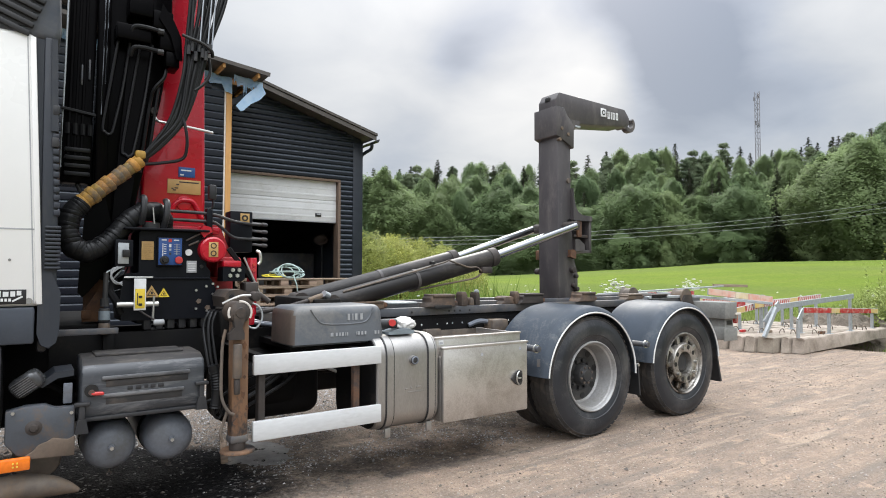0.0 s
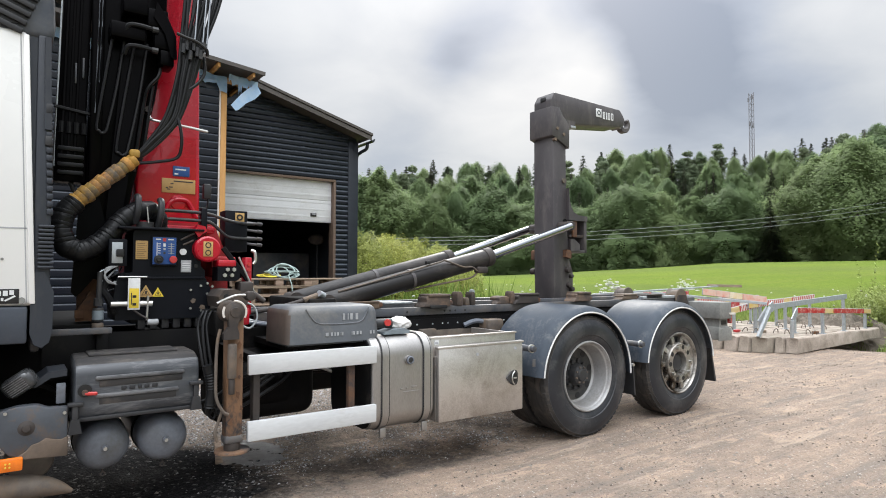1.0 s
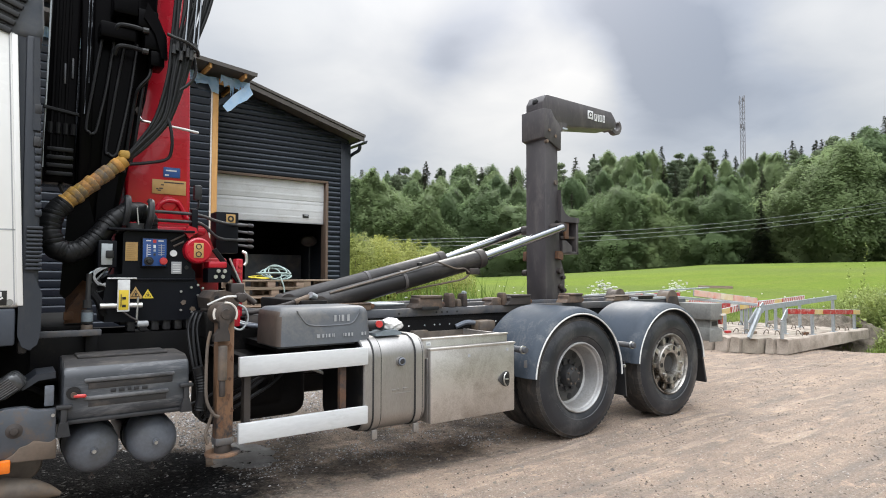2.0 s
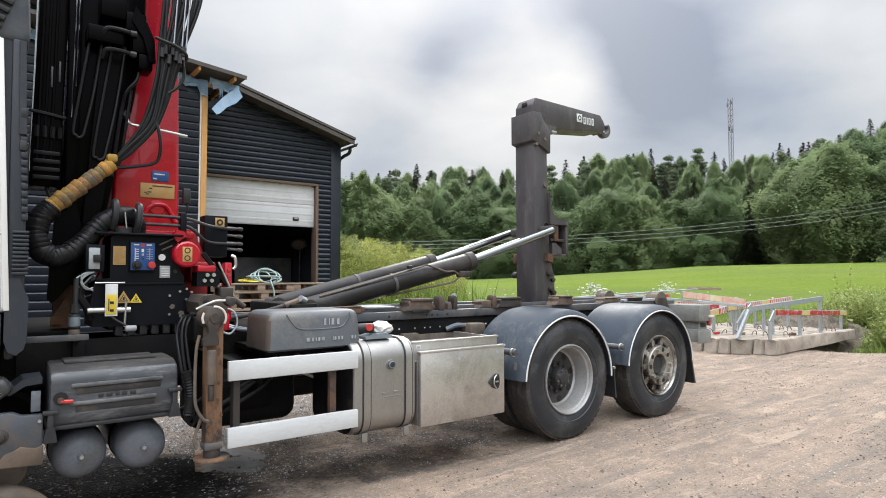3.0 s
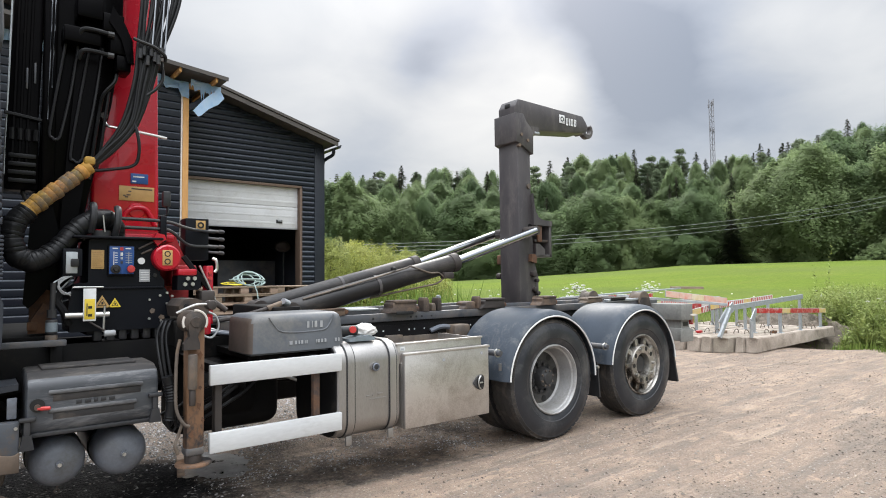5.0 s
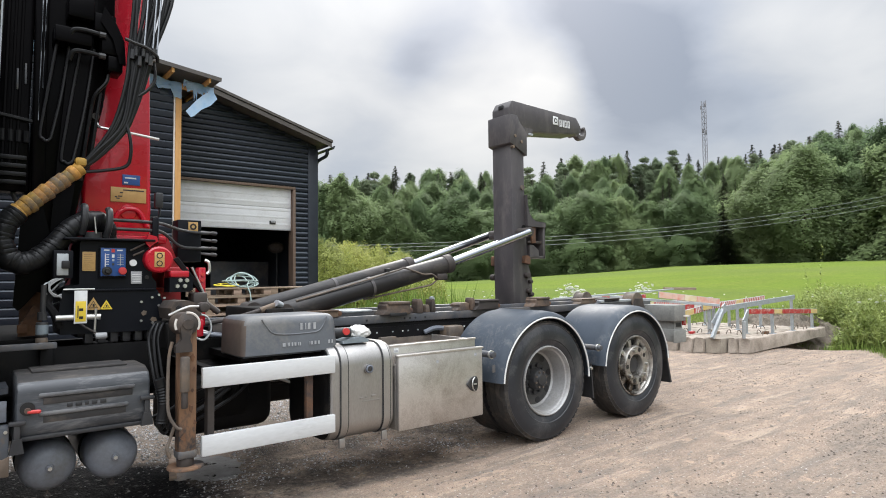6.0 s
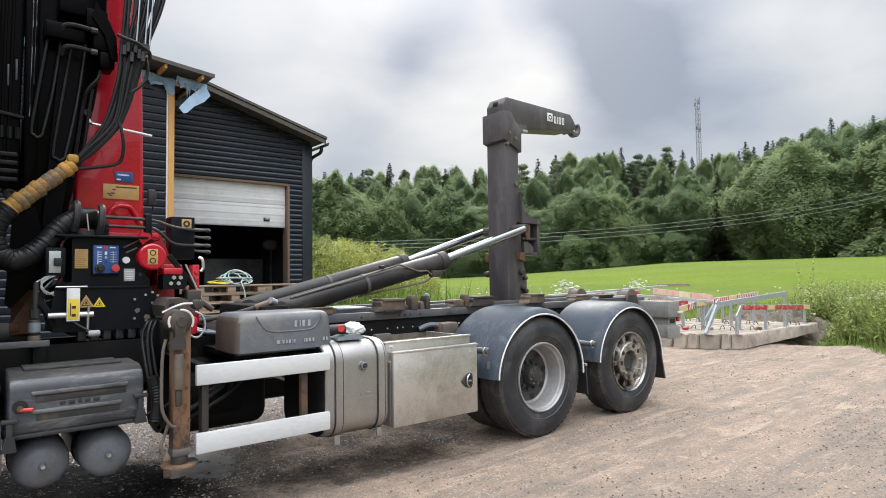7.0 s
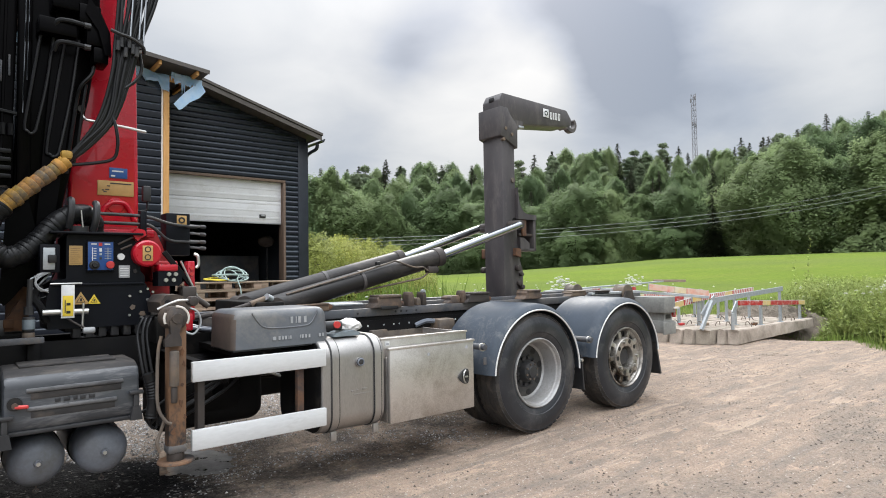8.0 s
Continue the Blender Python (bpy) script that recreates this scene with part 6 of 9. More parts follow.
# frame and subframe
for y in (0.86, 1.57):
    bm = B()
    prism(bm, [(y, 0.74), (y + 0.08, 0.74), (y + 0.08, 0.755), (y + 0.012, 0.755), (y + 0.012, 0.985), (y + 0.08, 0.985), (y + 0.08, 1.0), (y, 1.0)] if y < 1 else
          [(y, 0.74), (y + 0.08, 0.74), (y + 0.08, 1.0), (y, 1.0), (y, 0.985), (y + 0.068, 0.985), (y + 0.068, 0.755), (y, 0.755)], -6.0, 2.9, "x")
    part("frame_rail", bm, M["chassis"], truck)
    one("subframe_rail", "chassis_rail", truck, box, -2.6, 2.95, y - 0.01, y + 0.085, 1.035, 1.105, 0.006)
    one("packing_strip", "chassis", truck, box, -2.6, 2.95, y + 0.01, y + 0.07, 1.0, 1.035)
for k in range(34):
    x = -2.2 + k * 0.083 + 0.02 * math.sin(k * 3.1)
    if k % 5 != 3:
        one("frame_hole", "galv" if k % 3 else "label_white", truck, rod, (x, 0.8585, 0.955), (x, 0.862, 0.955), 0.0075, seg=10)
for x in (-1.32, -0.93, -0.87, -0.81, -0.70, -2.0, 0.3, 0.5):
    one("rail_hole", "label_black", truck, rod, (x, 0.848, 1.065), (x, 0.852, 1.065), 0.010, seg=12)
one("brown_side_plate", "brown_grime", truck, box, -2.3, -0.4, 0.84, 0.857, 0.775, 0.90, 0.004)
one("valve_bracket", "brown_grime", truck, box, -1.22, -1.06, 0.78, 0.84, 0.80, 0.92, 0.01)
one("air_valve", "brown_grime", truck, box, -0.55, -0.36, 0.70, 0.84, 0.84, 0.98, 0.02)
one("air_pipe", "tank_grey", truck, tube, [(-0.72, 0.84, 0.93), (-0.62, 0.80, 0.965), (-0.50, 0.78, 0.94), (-0.46, 0.78, 0.86)], 0.022)
for x in (-3.2, -1.9, -0.6, 0.7, 2.2, 2.85):
    one("cross_member", "chassis", truck, box, x - 0.06, x + 0.06, 0.94, 1.57, 0.78, 0.98, 0.005)
one("gearbox", "chassis", truck, box, -4.6, -3.3, 0.95, 1.55, 0.45, 0.95, 0.12)
for y in (0.70, 0.50):
    one("exhaust_silencer", "chassis", truck, rod, (-2.85, y + 0.35, 0.62), (-2.40, y + 0.35, 0.62), 0.2, bevel=0.03)
# added dark block that fills the gap behind the side guard
one("far_side_tank", "chassis", truck, box, -2.35, -1.40, 1.75, 2.35, 0.30, 0.90, 0.08, 3)
one("brake_line", "hose", truck, tube, [(-2.40, 0.9, 0.74), (-2.2, 1.0, 0.66), (-2.0, 1.1, 0.62), (-1.8, 1.2, 0.64), (-1.6, 1.2, 0.7)], 0.016, 8)
one("brake_line", "hose", truck, tube, [(-2.45, 0.95, 0.60), (-2.25, 1.1, 0.70), (-2.0, 1.15, 0.78), (-1.7, 1.2, 0.8)], 0.022, 8)
one("under_bracket", "brown_grime", truck, beam, (-2.2, 0.9, 0.78), (-2.0, 0.55, 0.60), 0.02, 0.03)
one("stay_rod", "bright", truck, rod, (-2.42, 0.75, 0.80), (-1.95, 0.6, 0.60), 0.011)
one("hydraulic_tank", "chassis", truck, box, -2.95, -2.19, 0.72, 1.1, 0.36, 0.86, 0.10, 4)
one("black_hose", "hose", truck, tube, [(-2.85, 0.6, 0.86), (-2.7, 0.5, 0.80), (-2.55, 0.55, 0.70), (-2.6, 0.7, 0.60), (-2.8, 0.8, 0.55)], 0.03)
one("black_hose", "hose", truck, tube, [(-2.88, 0.5, 0.70), (-2.6, 0.45, 0.80), (-2.3, 0.55, 0.86), (-2.1, 0.8, 0.9)], 0.018)
for k, (z0, z1) in enumerate(((0.62, 0.82), (0.56, 0.74), (0.66, 0.86))):
    one("slanted_hose", "looped_pipe", truck, tube, [(-2.86 + 0.03 * k, 0.50 + 0.05 * k, z0 - 0.06), (-2.72, 0.52, z0), (-2.55 + 0.02 * k, 0.55, (z0 + z1) / 2), (-2.40, 0.60, z1), (-2.25, 0.70, z1 + 0.05)], 0.016 - 0.003 * k, 8)
one("air_spring", "chassis", truck, lathe, [(0.05, 0.0), (0.13, 0.02), (0.15, 0.08), (0.12, 0.14), (0.15, 0.2), (0.13, 0.27), (0.05, 0.29)], (-0.55, 0.75, 0.42), "z", 24)
one("suspension_arm", "chassis", truck, beam, (-0.9, 0.78, 0.62), (0.1, 0.78, 0.48), 0.08, 0.10, 0.01)

one("stone_tag", "chassis_rail", truck, box, -0.672, -0.640, 0.000, 0.006, 0.655, 0.715, 0.002)
one("dangling_cable", "hose", truck, tube, [(-3.20, 0.22, 0.66), (-3.17, 0.28, 0.61), (-3.10, 0.30, 0.63), (-3.02, 0.30, 0.655), (-2.95, 0.32, 0.70)], 0.008, 8)
# rear end: lamp box, underrun bar
tail = one("rear_lamp_box", "concrete_grey", truck, box, 2.78, 3.04, 0.42, 0.90, 0.86, 1.06, 0.012, label="weathered grey rear lamp housing")
one("lower_box", "concrete_grey", truck, box, 2.80, 3.02, 0.44, 0.86, 0.61, 0.765, 0.012)
one("gap_plate", "concrete_grey", truck, box, 2.82, 3.00, 0.455, 0.85, 0.76, 0.865)
one("gap_slot", "label_black", truck, box, 2.86, 2.97, 0.450, 0.456, 0.79, 0.84)
one("end_plate", "concrete_grey", truck, box, 2.76, 3.045, 0.425, 0.44, 0.60, 0.75, 0.006)
one("rear_lamp", "sign_red", tail, box, 3.045, 3.07, 0.43, 0.56, 0.80, 0.93, 0.01)
one("side_marker", "sign_white", tail, box, 2.98, 3.10, 0.405, 0.424, 0.905, 0.93, 0.004)

# side guard
guard = one("guard_post", "leg_dark", truck, box, -2.885, -2.845, 0.05, 0.11, 0.44, 0.90, 0.004)
one("guard_post", "rust", truck, box, -2.258, -2.214, 0.06, 0.10, 0.44, 0.90, 0.004)
for z0 in (0.415, 0.800):
    one("side_guard_bar", "white_bar", truck, box, -2.925, -2.075, 0.015, 0.048, z0, z0 + 0.115, 0.006, label="white painted aluminium side guard bar")
one("guard_arm", "chassis", truck, box, -2.27, -2.20, 0.11, 0.86, 0.86, 0.91)
one("guard_arm", "chassis", truck, box, -2.89, -2.84, 0.11, 0.86, 0.86, 0.91)

# fuel tank with straps
bm = B()
prism(bm, [(y, z) for y, z in rounded(0.035, 0.66, 0.335, 0.965, 0.13, 8)], -2.10, -1.60, "x")
bmesh.ops.bevel(bm, geom=[e for e in bm.edges if len(e.link_faces) == 2 and any(len(f.verts) > 4 for f in e.link_faces)], offset=0.022, segments=3, profile=0.5, affect="EDGES")
fuel = part("fuel_tank", bm, M["alu"], truck, "brushed aluminium fuel tank")
# black end plate: grime and the shade on this side, both in its colour
prism_end = B()
prism(prism_end, [(y, z) for y, z in rounded(0.045, 0.65, 0.345, 0.955, 0.12, 8)], -2.108, -2.1005, "x")
part("tank_end", prism_end, M["chassis"], fuel, "black end of the tank, grime and shade painted in")
for x in (-2.00, -1.665):
    for dx, w, out, mat in ((0.0, 0.050, 0.010, "alu"), (0.0, 0.066, 0.006, "black_plastic")):
        bm = B()
        o, i = rounded(0.035 - out, 0.66 + out, 0.335 - out, 0.965 + out, 0.13 + out, 8), rounded(0.035 - 0.001, 0.661, 0.334, 0.966, 0.13, 8)
        rings = []
        for xx in (x - w / 2, x + w / 2):
            rings.append(([bm.verts.new((xx, *p)) for p in o], [bm.verts.new((xx, *p)) for p in i]))
        k = len(o)
        for j in range(k):
            j2 = (j + 1) % k
            (oa, ia), (ob_, ib) = rings
            bm.faces.new((oa[j], oa[j2], ob_[j2], ob_[j]))
            bm.faces.new((oa[j], ia[j], ia[j2], oa[j2]))
            bm.faces.new((ob_[j], ob_[j2], ib[j2], ib[j]))
        bmesh.ops.recalc_face_normals(bm, faces=bm.faces[:])
        part("strap" if mat == "alu" else "strap_rubber", bm, M[mat], fuel)
    one("strap_foot", "alu", fuel, box, x - 0.022, x + 0.022, 0.060, 0.078, 0.290, 0.352, 0.004)
one("filler_cap", "hub", fuel, lathe, [(0.01, -0.024), (0.014, -0.022), (0.024, -0.020), (0.030, -0.014), (0.030, 0.0)], (-1.815, 0.030, 0.800), "y", 28)
one("cap_ring", "tank_grey", fuel, lathe, [(0.022, -0.0255), (0.029, -0.0205), (0.026, -0.018), (0.018, -0.0235)], (-1.815, 0.030, 0.800), "y", 28, closed=True)
one("cap_collar", "alu", fuel, rod, (-1.815, 0.018, 0.800), (-1.815, 0.036, 0.800), 0.033, seg=24)
for k, w in enumerate((0.03, 0.014, 0.05)):
    one("embossed_bar", "alu", fuel, box, -1.88 + k * 0.045, -1.88 + k * 0.045 + w * 0.8, 0.030, 0.0345, 0.600 + 0.003 * k, 0.612 + 0.003 * k, 0.002)
one("embossed_bar", "alu", fuel, box, -1.86, -1.72, 0.031, 0.0345, 0.580, 0.586, 0.002)

# steel tool box
tool = one("tool_box", "steel_box", truck, box, -1.575, -0.775, 0.055, 0.64, 0.335, 0.80, 0.012, label="stainless steel tool box with a black latch")
one("tool_box_door", "steel_box", tool, box, -1.575, -0.768, 0.012, 0.055, 0.335, 0.862, 0.010)
one("door_fold", "steel_box", tool, box, -1.585, -0.760, 0.006, 0.05, 0.855, 0.872, 0.005)
one("box_rim", "steel_box", tool, box, -1.605, -0.79, 0.075, 0.085, 0.79, 0.932, 0.004)
one("rim_fold", "steel_box", tool, box, -1.610, -0.785, 0.064, 0.094, 0.926, 0.940, 0.004)
one("box_rim", "steel_box", tool, box, -0.80, -0.79, 0.086, 0.63, 0.79, 0.93, 0.003)
one("box_rim", "steel_box", tool, box, -1.605, -1.595, 0.086, 0.63, 0.79, 0.93, 0.003)
one("box_lid", "brown_grime", tool, box, -1.594, -0.801, 0.086, 0.63, 0.866, 0.880, 0.003)
one("maker_plate", "label_white", tool, box, -1.575, -1.535, 0.070, 0.0745, 0.882, 0.914, 0.001)
one("maker_print", "label_grey", tool, box, -1.570, -1.542, 0.0688, 0.0702, 0.888, 0.902, 0)
bm = B()
prism(bm, [(-0.945, 0.590), (-0.925, 0.612), (-0.895, 0.640), (-0.865, 0.650), (-0.835, 0.643), (-0.826, 0.620), (-0.826, 0.560), (-0.838, 0.534), (-0.866, 0.530), (-0.897, 0.542), (-0.925, 0.570)], 0.004, 0.012)
bmesh.ops.bevel(bm, geom=bm.edges[:], offset=0.003, segments=1, profile=0.5, affect="EDGES")
latch = part("latch", bm, M["rim_dark"], tool, "dark recessed steel latch")
one("latch_well", "label_black", tool, rod, (-0.866, 0.0015, 0.590), (-0.866, 0.006, 0.590), 0.036, seg=24)
one("latch_handle", "bright", tool, tube, [(-0.868, -0.004, 0.640), (-0.893, -0.012, 0.622), (-0.902, -0.014, 0.592), (-0.895, -0.012, 0.562), (-0.872, -0.004, 0.540)], 0.0055, 8)
one("latch_bar", "bright", tool, box, -0.878, -0.846, -0.006, 0.002, 0.582, 0.594, 0.003)
one("sticker", "label_grey", tool, rod, (-1.225, 0.0105, 0.795), (-1.225, 0.0125, 0.795), 0.013, seg=12)
one("sticker", "label_grey", tool, rod, (-0.845, 0.0105, 0.815), (-0.845, 0.0125, 0.815), 0.015, seg=7)

# grey plastic locker
bm = B()
box(bm, -2.645, -2.005, 0.135, 0.56, 0.945, 1.185)
bmesh.ops.bevel(bm, geom=[ed for ed in bm.edges if max(v.co.z for v in ed.verts) > 1.0], offset=0.055, segments=5, profile=0.5, affect="EDGES")
for v in bm.verts:
    t = (1.185 - v.co.z) / 0.24
    v.co.x += (v.co.x + 2.335) * 0.05 * t
    v.co.y -= 0.02 * t
for f in bm.faces:
    if f.calc_center_median().x < -2.632:
        f.material_index = 1
locker = part("plastic_locker", bm, [M["grey_box"], M["box_end"]], truck, "weathered grey plastic locker, muddy at one end")
one("locker_rim", "grey_box", locker, box, -2.640, -2.03, 0.150, 0.55, 0.930, 0.946, 0.004)
bm = B()
tube(bm, [(-2.53, 0.131, 1.165), (-2.50, 0.128, 1.12), (-2.46, 0.126, 1.078), (-2.38, 0.125, 1.064), (-2.22, 0.125, 1.064), (-2.14, 0.125, 1.075), (-2.10, 0.127, 1.12), (-2.08, 0.131, 1.165)], 0.005, 6)
part("moulded_ridge", bm, M["grey_box"], locker)
x = -2.275
for w in (0.030, 0.012, 0.034, 0.034):
    one("worn_print", "label_grey", locker, box, x, x + w * 0.55, 0.1215, 0.1245, 1.088, 1.130, 0)
    x += w + 0.006
x = -2.40
for w in (0.034, 0.022, 0.016, 0.022, 0.008, 0.014, 0.05, 0.008, 0.022, 0.022, 0.020, 0.05, 0.022, 0.016):
    if w not in (0.05,):
        one("worn_print", "label_grey", locker, box, x, x + w * 0.6, 0.112, 0.1165, 0.988, 1.010, 0)
    x += w + 0.003
one("locker_bracket", "chassis", truck, box, -2.62, -2.10, 0.25, 0.86, 0.90, 0.94)

# battery cover
bm = B()
prism(bm, [(0.06, 0.655), (0.045, 0.70), (0.05, 0.885), (0.075, 0.925), (0.15, 0.950), (0.40, 0.954), (0.40, 0.655)], -3.79, -3.19, "x")
bmesh.ops.bevel(bm, geom=bm.edges[:], offset=0.018, segments=2, profile=0.5, affect="EDGES")
for f in bm.faces:
    f.material_index = int(f.normal.z > 0.8)
cover = part("battery_cover", bm, [M["battery"], M["battery_top"]], truck, "dusty grey ribbed battery cover")
for z0, x1 in ((0.845, -3.27), (0.755, -3.30)):
    one("raised_rib", "dusty_rib", cover, box, -3.70, x1, 0.034, 0.062, z0, z0 + 0.020, 0.007)
    one("recess", "recess_grime", cover, box, -3.68, x1 - 0.01, 0.0445, 0.052, z0 - 0.036, z0 - 0.003, 0.003)
x = -3.58
for w in (0.030, 0.034, 0.022, 0.030, 0.034):
    one("worn_print", "black_plastic", cover, box, x, x + w * 0.8, 0.0425, 0.0455, 0.785, 0.803, 0.002)
    x += w + 0.008
one("top_rib", "battery_top", cover, box, -3.72, -3.28, 0.18, 0.38, 0.950, 0.964, 0.006)
one("bottom_lip", "black_plastic", cover, box, -3.80, -3.185, 0.05, 0.41, 0.64, 0.662, 0.006)
one("switch_well", "label_black", cover, rod, (-3.745, 0.038, 0.798), (-3.745, 0.055, 0.798), 0.032, seg=20)
one("master_switch", "button_red", cover, beam, (-3.75, 0.028, 0.785), (-3.69, 0.022, 0.782), 0.016, 0.018, 0.005, label="pink red battery switch")
one("switch_knob", "rust", cover, rod, (-3.745, 0.02, 0.79), (-3.745, 0.045, 0.79), 0.014)
for x, z0 in ((-3.785, 0.69), (-3.21, 0.74)):
    one("rubber_latch", "black_plastic", cover, box, x - 0.035, x + 0.035, 0.018, 0.05, z0 + 0.035, z0 + 0.055, 0.006)
    one("latch_strap", "black_plastic", cover, box, x - 0.014, x + 0.014, 0.025, 0.05, z0 - 0.07, z0 + 0.04, 0.006)
    one("latch_foot", "black_plastic", cover, prism, [(x - 0.03, z0 - 0.10), (x + 0.03, z0 - 0.10), (x + 0.018, z0 - 0.03), (x - 0.018, z0 - 0.03)], 0.02, 0.06)

# compressed air tanks
for x in (-3.64, -3.345):
    bm = B()
    lathe(bm, [(0.006, 0.0), (0.05, 0.005), (0.085, 0.017), (0.110, 0.036), (0.124, 0.062), (0.130, 0.10), (0.130, 0.70), (0.11, 0.76), (0.01, 0.79)], (x, 0.125, 0.475), "y", 40)
    air = part("air_tank", bm, M["tank_grey"], truck, "grey painted air tank")
    one("boss", "tank_grey", air, rod, (x, 0.112, 0.475), (x, 0.132, 0.475), 0.015, 0.020, seg=18)
    one("plug", "bright", air, rod, (x, 0.098, 0.475), (x, 0.112, 0.475), 0.010, seg=6)
    one("drain", "leg_dark", air, tube, [(x, 0.20, 0.352), (x, 0.20, 0.335), (x - 0.012, 0.2, 0.322), (x, 0.2, 0.31), (x + 0.012, 0.2, 0.322), (x, 0.2, 0.334)], 0.004, 6, 3)
    one("tank_band", "chassis", air, lathe, [(0.132, 0.25), (0.134, 0.252), (0.134, 0.288), (0.132, 0.29)], (x, 0.125, 0.475), "y", 40)
one("tank_bracket", "chassis", truck, box, -3.80, -3.20, 0.30, 0.86, 0.60, 0.66, 0.004)

# wing, lamp and reflector behind the front wheel
bm = B()
prism(bm, [(-4.10, 0.735), (-4.02, 0.752), (-3.94, 0.752), (-3.90, 0.732), (-3.815, 0.728), (-3.815, 0.50), (-3.98, 0.505), (-4.05, 0.52), (-4.10, 0.58)], 0.04, 0.10)
bmesh.ops.bevel(bm, geom=bm.edges[:], offset=0.008, segments=2, profile=0.5, affect="EDGES")
wing = part("wing_plate", bm, M["wing"], truck, "grey wing plate caked with brown mud")
bm = B()
prism(bm, [(-3.813, 0.585), (-3.84, 0.572), (-3.87, 0.578), (-3.905, 0.588), (-3.93, 0.572), (-3.965, 0.562), (-3.985, 0.535), (-4.02, 0.515), (-4.05, 0.500), (-3.813, 0.488)], 0.030, 0.052)
bmesh.ops.bevel(bm, geom=bm.edges[:], offset=0.006, segments=2, profile=0.5, affect="EDGES")
part("mud_patch", bm, M["mud_light"], wing)
one("wing_bolt", "leg_dark", wing, lathe, [(0.004, -0.02), (0.016, -0.018), (0.02, -0.006), (0.036, 0.0)], (-3.985, 0.04, 0.645), "y", 20)
for x, z in ((-4.07, 0.725), (-3.83, 0.70)):
    one("rivet", "bright", wing, rod, (x, 0.032, z), (x, 0.045, z), 0.008, seg=10)
reflector = one("side_reflector", "orange", truck, box, -4.16, -3.995, 0.018, 0.036, 0.452, 0.517, 0.008, label="orange side marker lamp")
for dx in (-0.008, 0.008):
    for dz in (-0.008, 0.008):
        one("led", "yellow", reflector, rod, (-4.055 + dx, 0.012, 0.484 + dz), (-4.055 + dx, 0.020, 0.484 + dz), 0.004, seg=8)
bm = B()
box(bm, -0.075, 0.075, -0.045, 0.045, -0.048, 0.048, 0.03, 3, Matrix.Translation((-4.015, 0.10, 0.855)) @ Matrix.Rotation(radians(-38), 4, "Y") @ Matrix.Rotation(radians(-25), 4, "Z"))
lamp_body = part("work_lamp", bm, M["lamp_glass"], truck, "round edged work lamp with a ribbed lens")
for k in range(7):
    m = Matrix.Translation((-4.015, 0.10, 0.855)) @ Matrix.Rotation(radians(-38), 4, "Y") @ Matrix.Rotation(radians(-25), 4, "Z")
    b = B()
    box(b, -0.048, 0.048, -0.0475, -0.043, -0.032 + k * 0.0105, -0.0285 + k * 0.0105, 0.001, 1, m)
    part("lens_rib", b, M["lamp_rib"], lamp_body)
one("lamp_arm", "chassis", truck, tube, [(-4.0, 0.16, 0.84), (-3.92, 0.2, 0.82), (-3.85, 0.25, 0.76), (-3.83, 0.28, 0.70)], 0.014)
one("wing_stay", "tank_grey", truck, box, -3.865, -3.825, 0.08, 0.10, 0.74, 0.84, 0.004)
bm = B()
prism(bm, [(-3.97, 0.845), (-3.90, 0.90), (-3.82, 0.905), (-3.82, 0.875), (-3.89, 0.868), (-3.955, 0.825)], 0.09, 0.32)
part("step_bracket", bm, M["fairing"], truck)
bm = B()
tube(bm, [(-4.16, 0.14, 0.33), (-4.05, 0.13, 0.345), (-3.93, 0.12, 0.335), (-3.85, 0.115, 0.315), (-3.783, 0.11, 0.288)], 0.062, 18, 6, swell=lambda u: 1.1 - 0.95 * u ** 2.2)
part("air_scoop", bm, M["brown_grime"], truck, "mud brown plastic splash guard tip")
one("exhaust_pot", "brown_grime", truck, rod, (-3.96, 0.30, 0.42), (-3.96, 0.75, 0.42), 0.11, bevel=0.03)

# cab, seen at its rear corner
TAPER = Matrix(((1, 0, -0.042, 0.0721), (0, 1, 0, 0), (0, 0, 1, 0), (0, 0, 0, 1)))      # the cab's rear edge leans forward
bm = B()
box(bm, -6.25, -3.985, 0.012, 2.488, 1.235, 2.575, 0.03, 3, TAPER)
cab = part("cab_body", bm, M["cab_white"], truck, "white painted cab")
one("waist_joint", "label_grey", cab, box, -6.2, -3.99, 0.0105, 0.016, 1.606, 1.613, 0)
one("door_joint", "label_grey", cab, box, -4.022, -4.017, 0.0105, 0.016, 1.25, 2.55, 0, m=TAPER)
one("panel_edge", "cab_white", cab, box, -4.010, -3.985, 0.006, 0.02, 1.245, 2.555, 0.004, m=TAPER)
one("cab_floor", "cab_grey", truck, box, -6.25, -3.995, 0.004, 2.496, 1.055, 1.232, 0.012)
one("cab_skirt", "black_plastic", truck, box, -6.25, -4.12, 0.02, 2.48, 0.60, 1.05, 0.01)
one("cab_rear_wall", "black_plastic", truck, box, -3.984, -3.94, 0.10, 2.40, 1.0, 2.6, 0.02)
sticker = one("cab_sticker", "label_black", cab, box, -4.30, -4.030, 0.0085, 0.0118, 1.248, 1.318, 0.001, label="black sticker with worn white print")
for k, (x0, x1, z0, z1) in enumerate(((-4.20, -4.185, 1.285, 1.31), (-4.155, -4.13, 1.283, 1.312), (-4.122, -4.10, 1.285, 1.308), (-4.093, -4.074, 1.285, 1.31), (-4.068, -4.05, 1.29, 1.312))):
    one("print_bar", "label_white", sticker, box, x0, x1, 0.0065, 0.0084, z0, z1, 0)
for x in (-4.13, -4.115, -4.10):
    one("print_bar", "label_white", sticker, box, x, x + 0.010, 0.0065, 0.0084, 1.262, 1.276, 0)
one("print_bar", "label_white", sticker, beam, (-4.085, 0.0074, 1.262), (-4.045, 0.0074, 1.285), 0.002, 0.008)
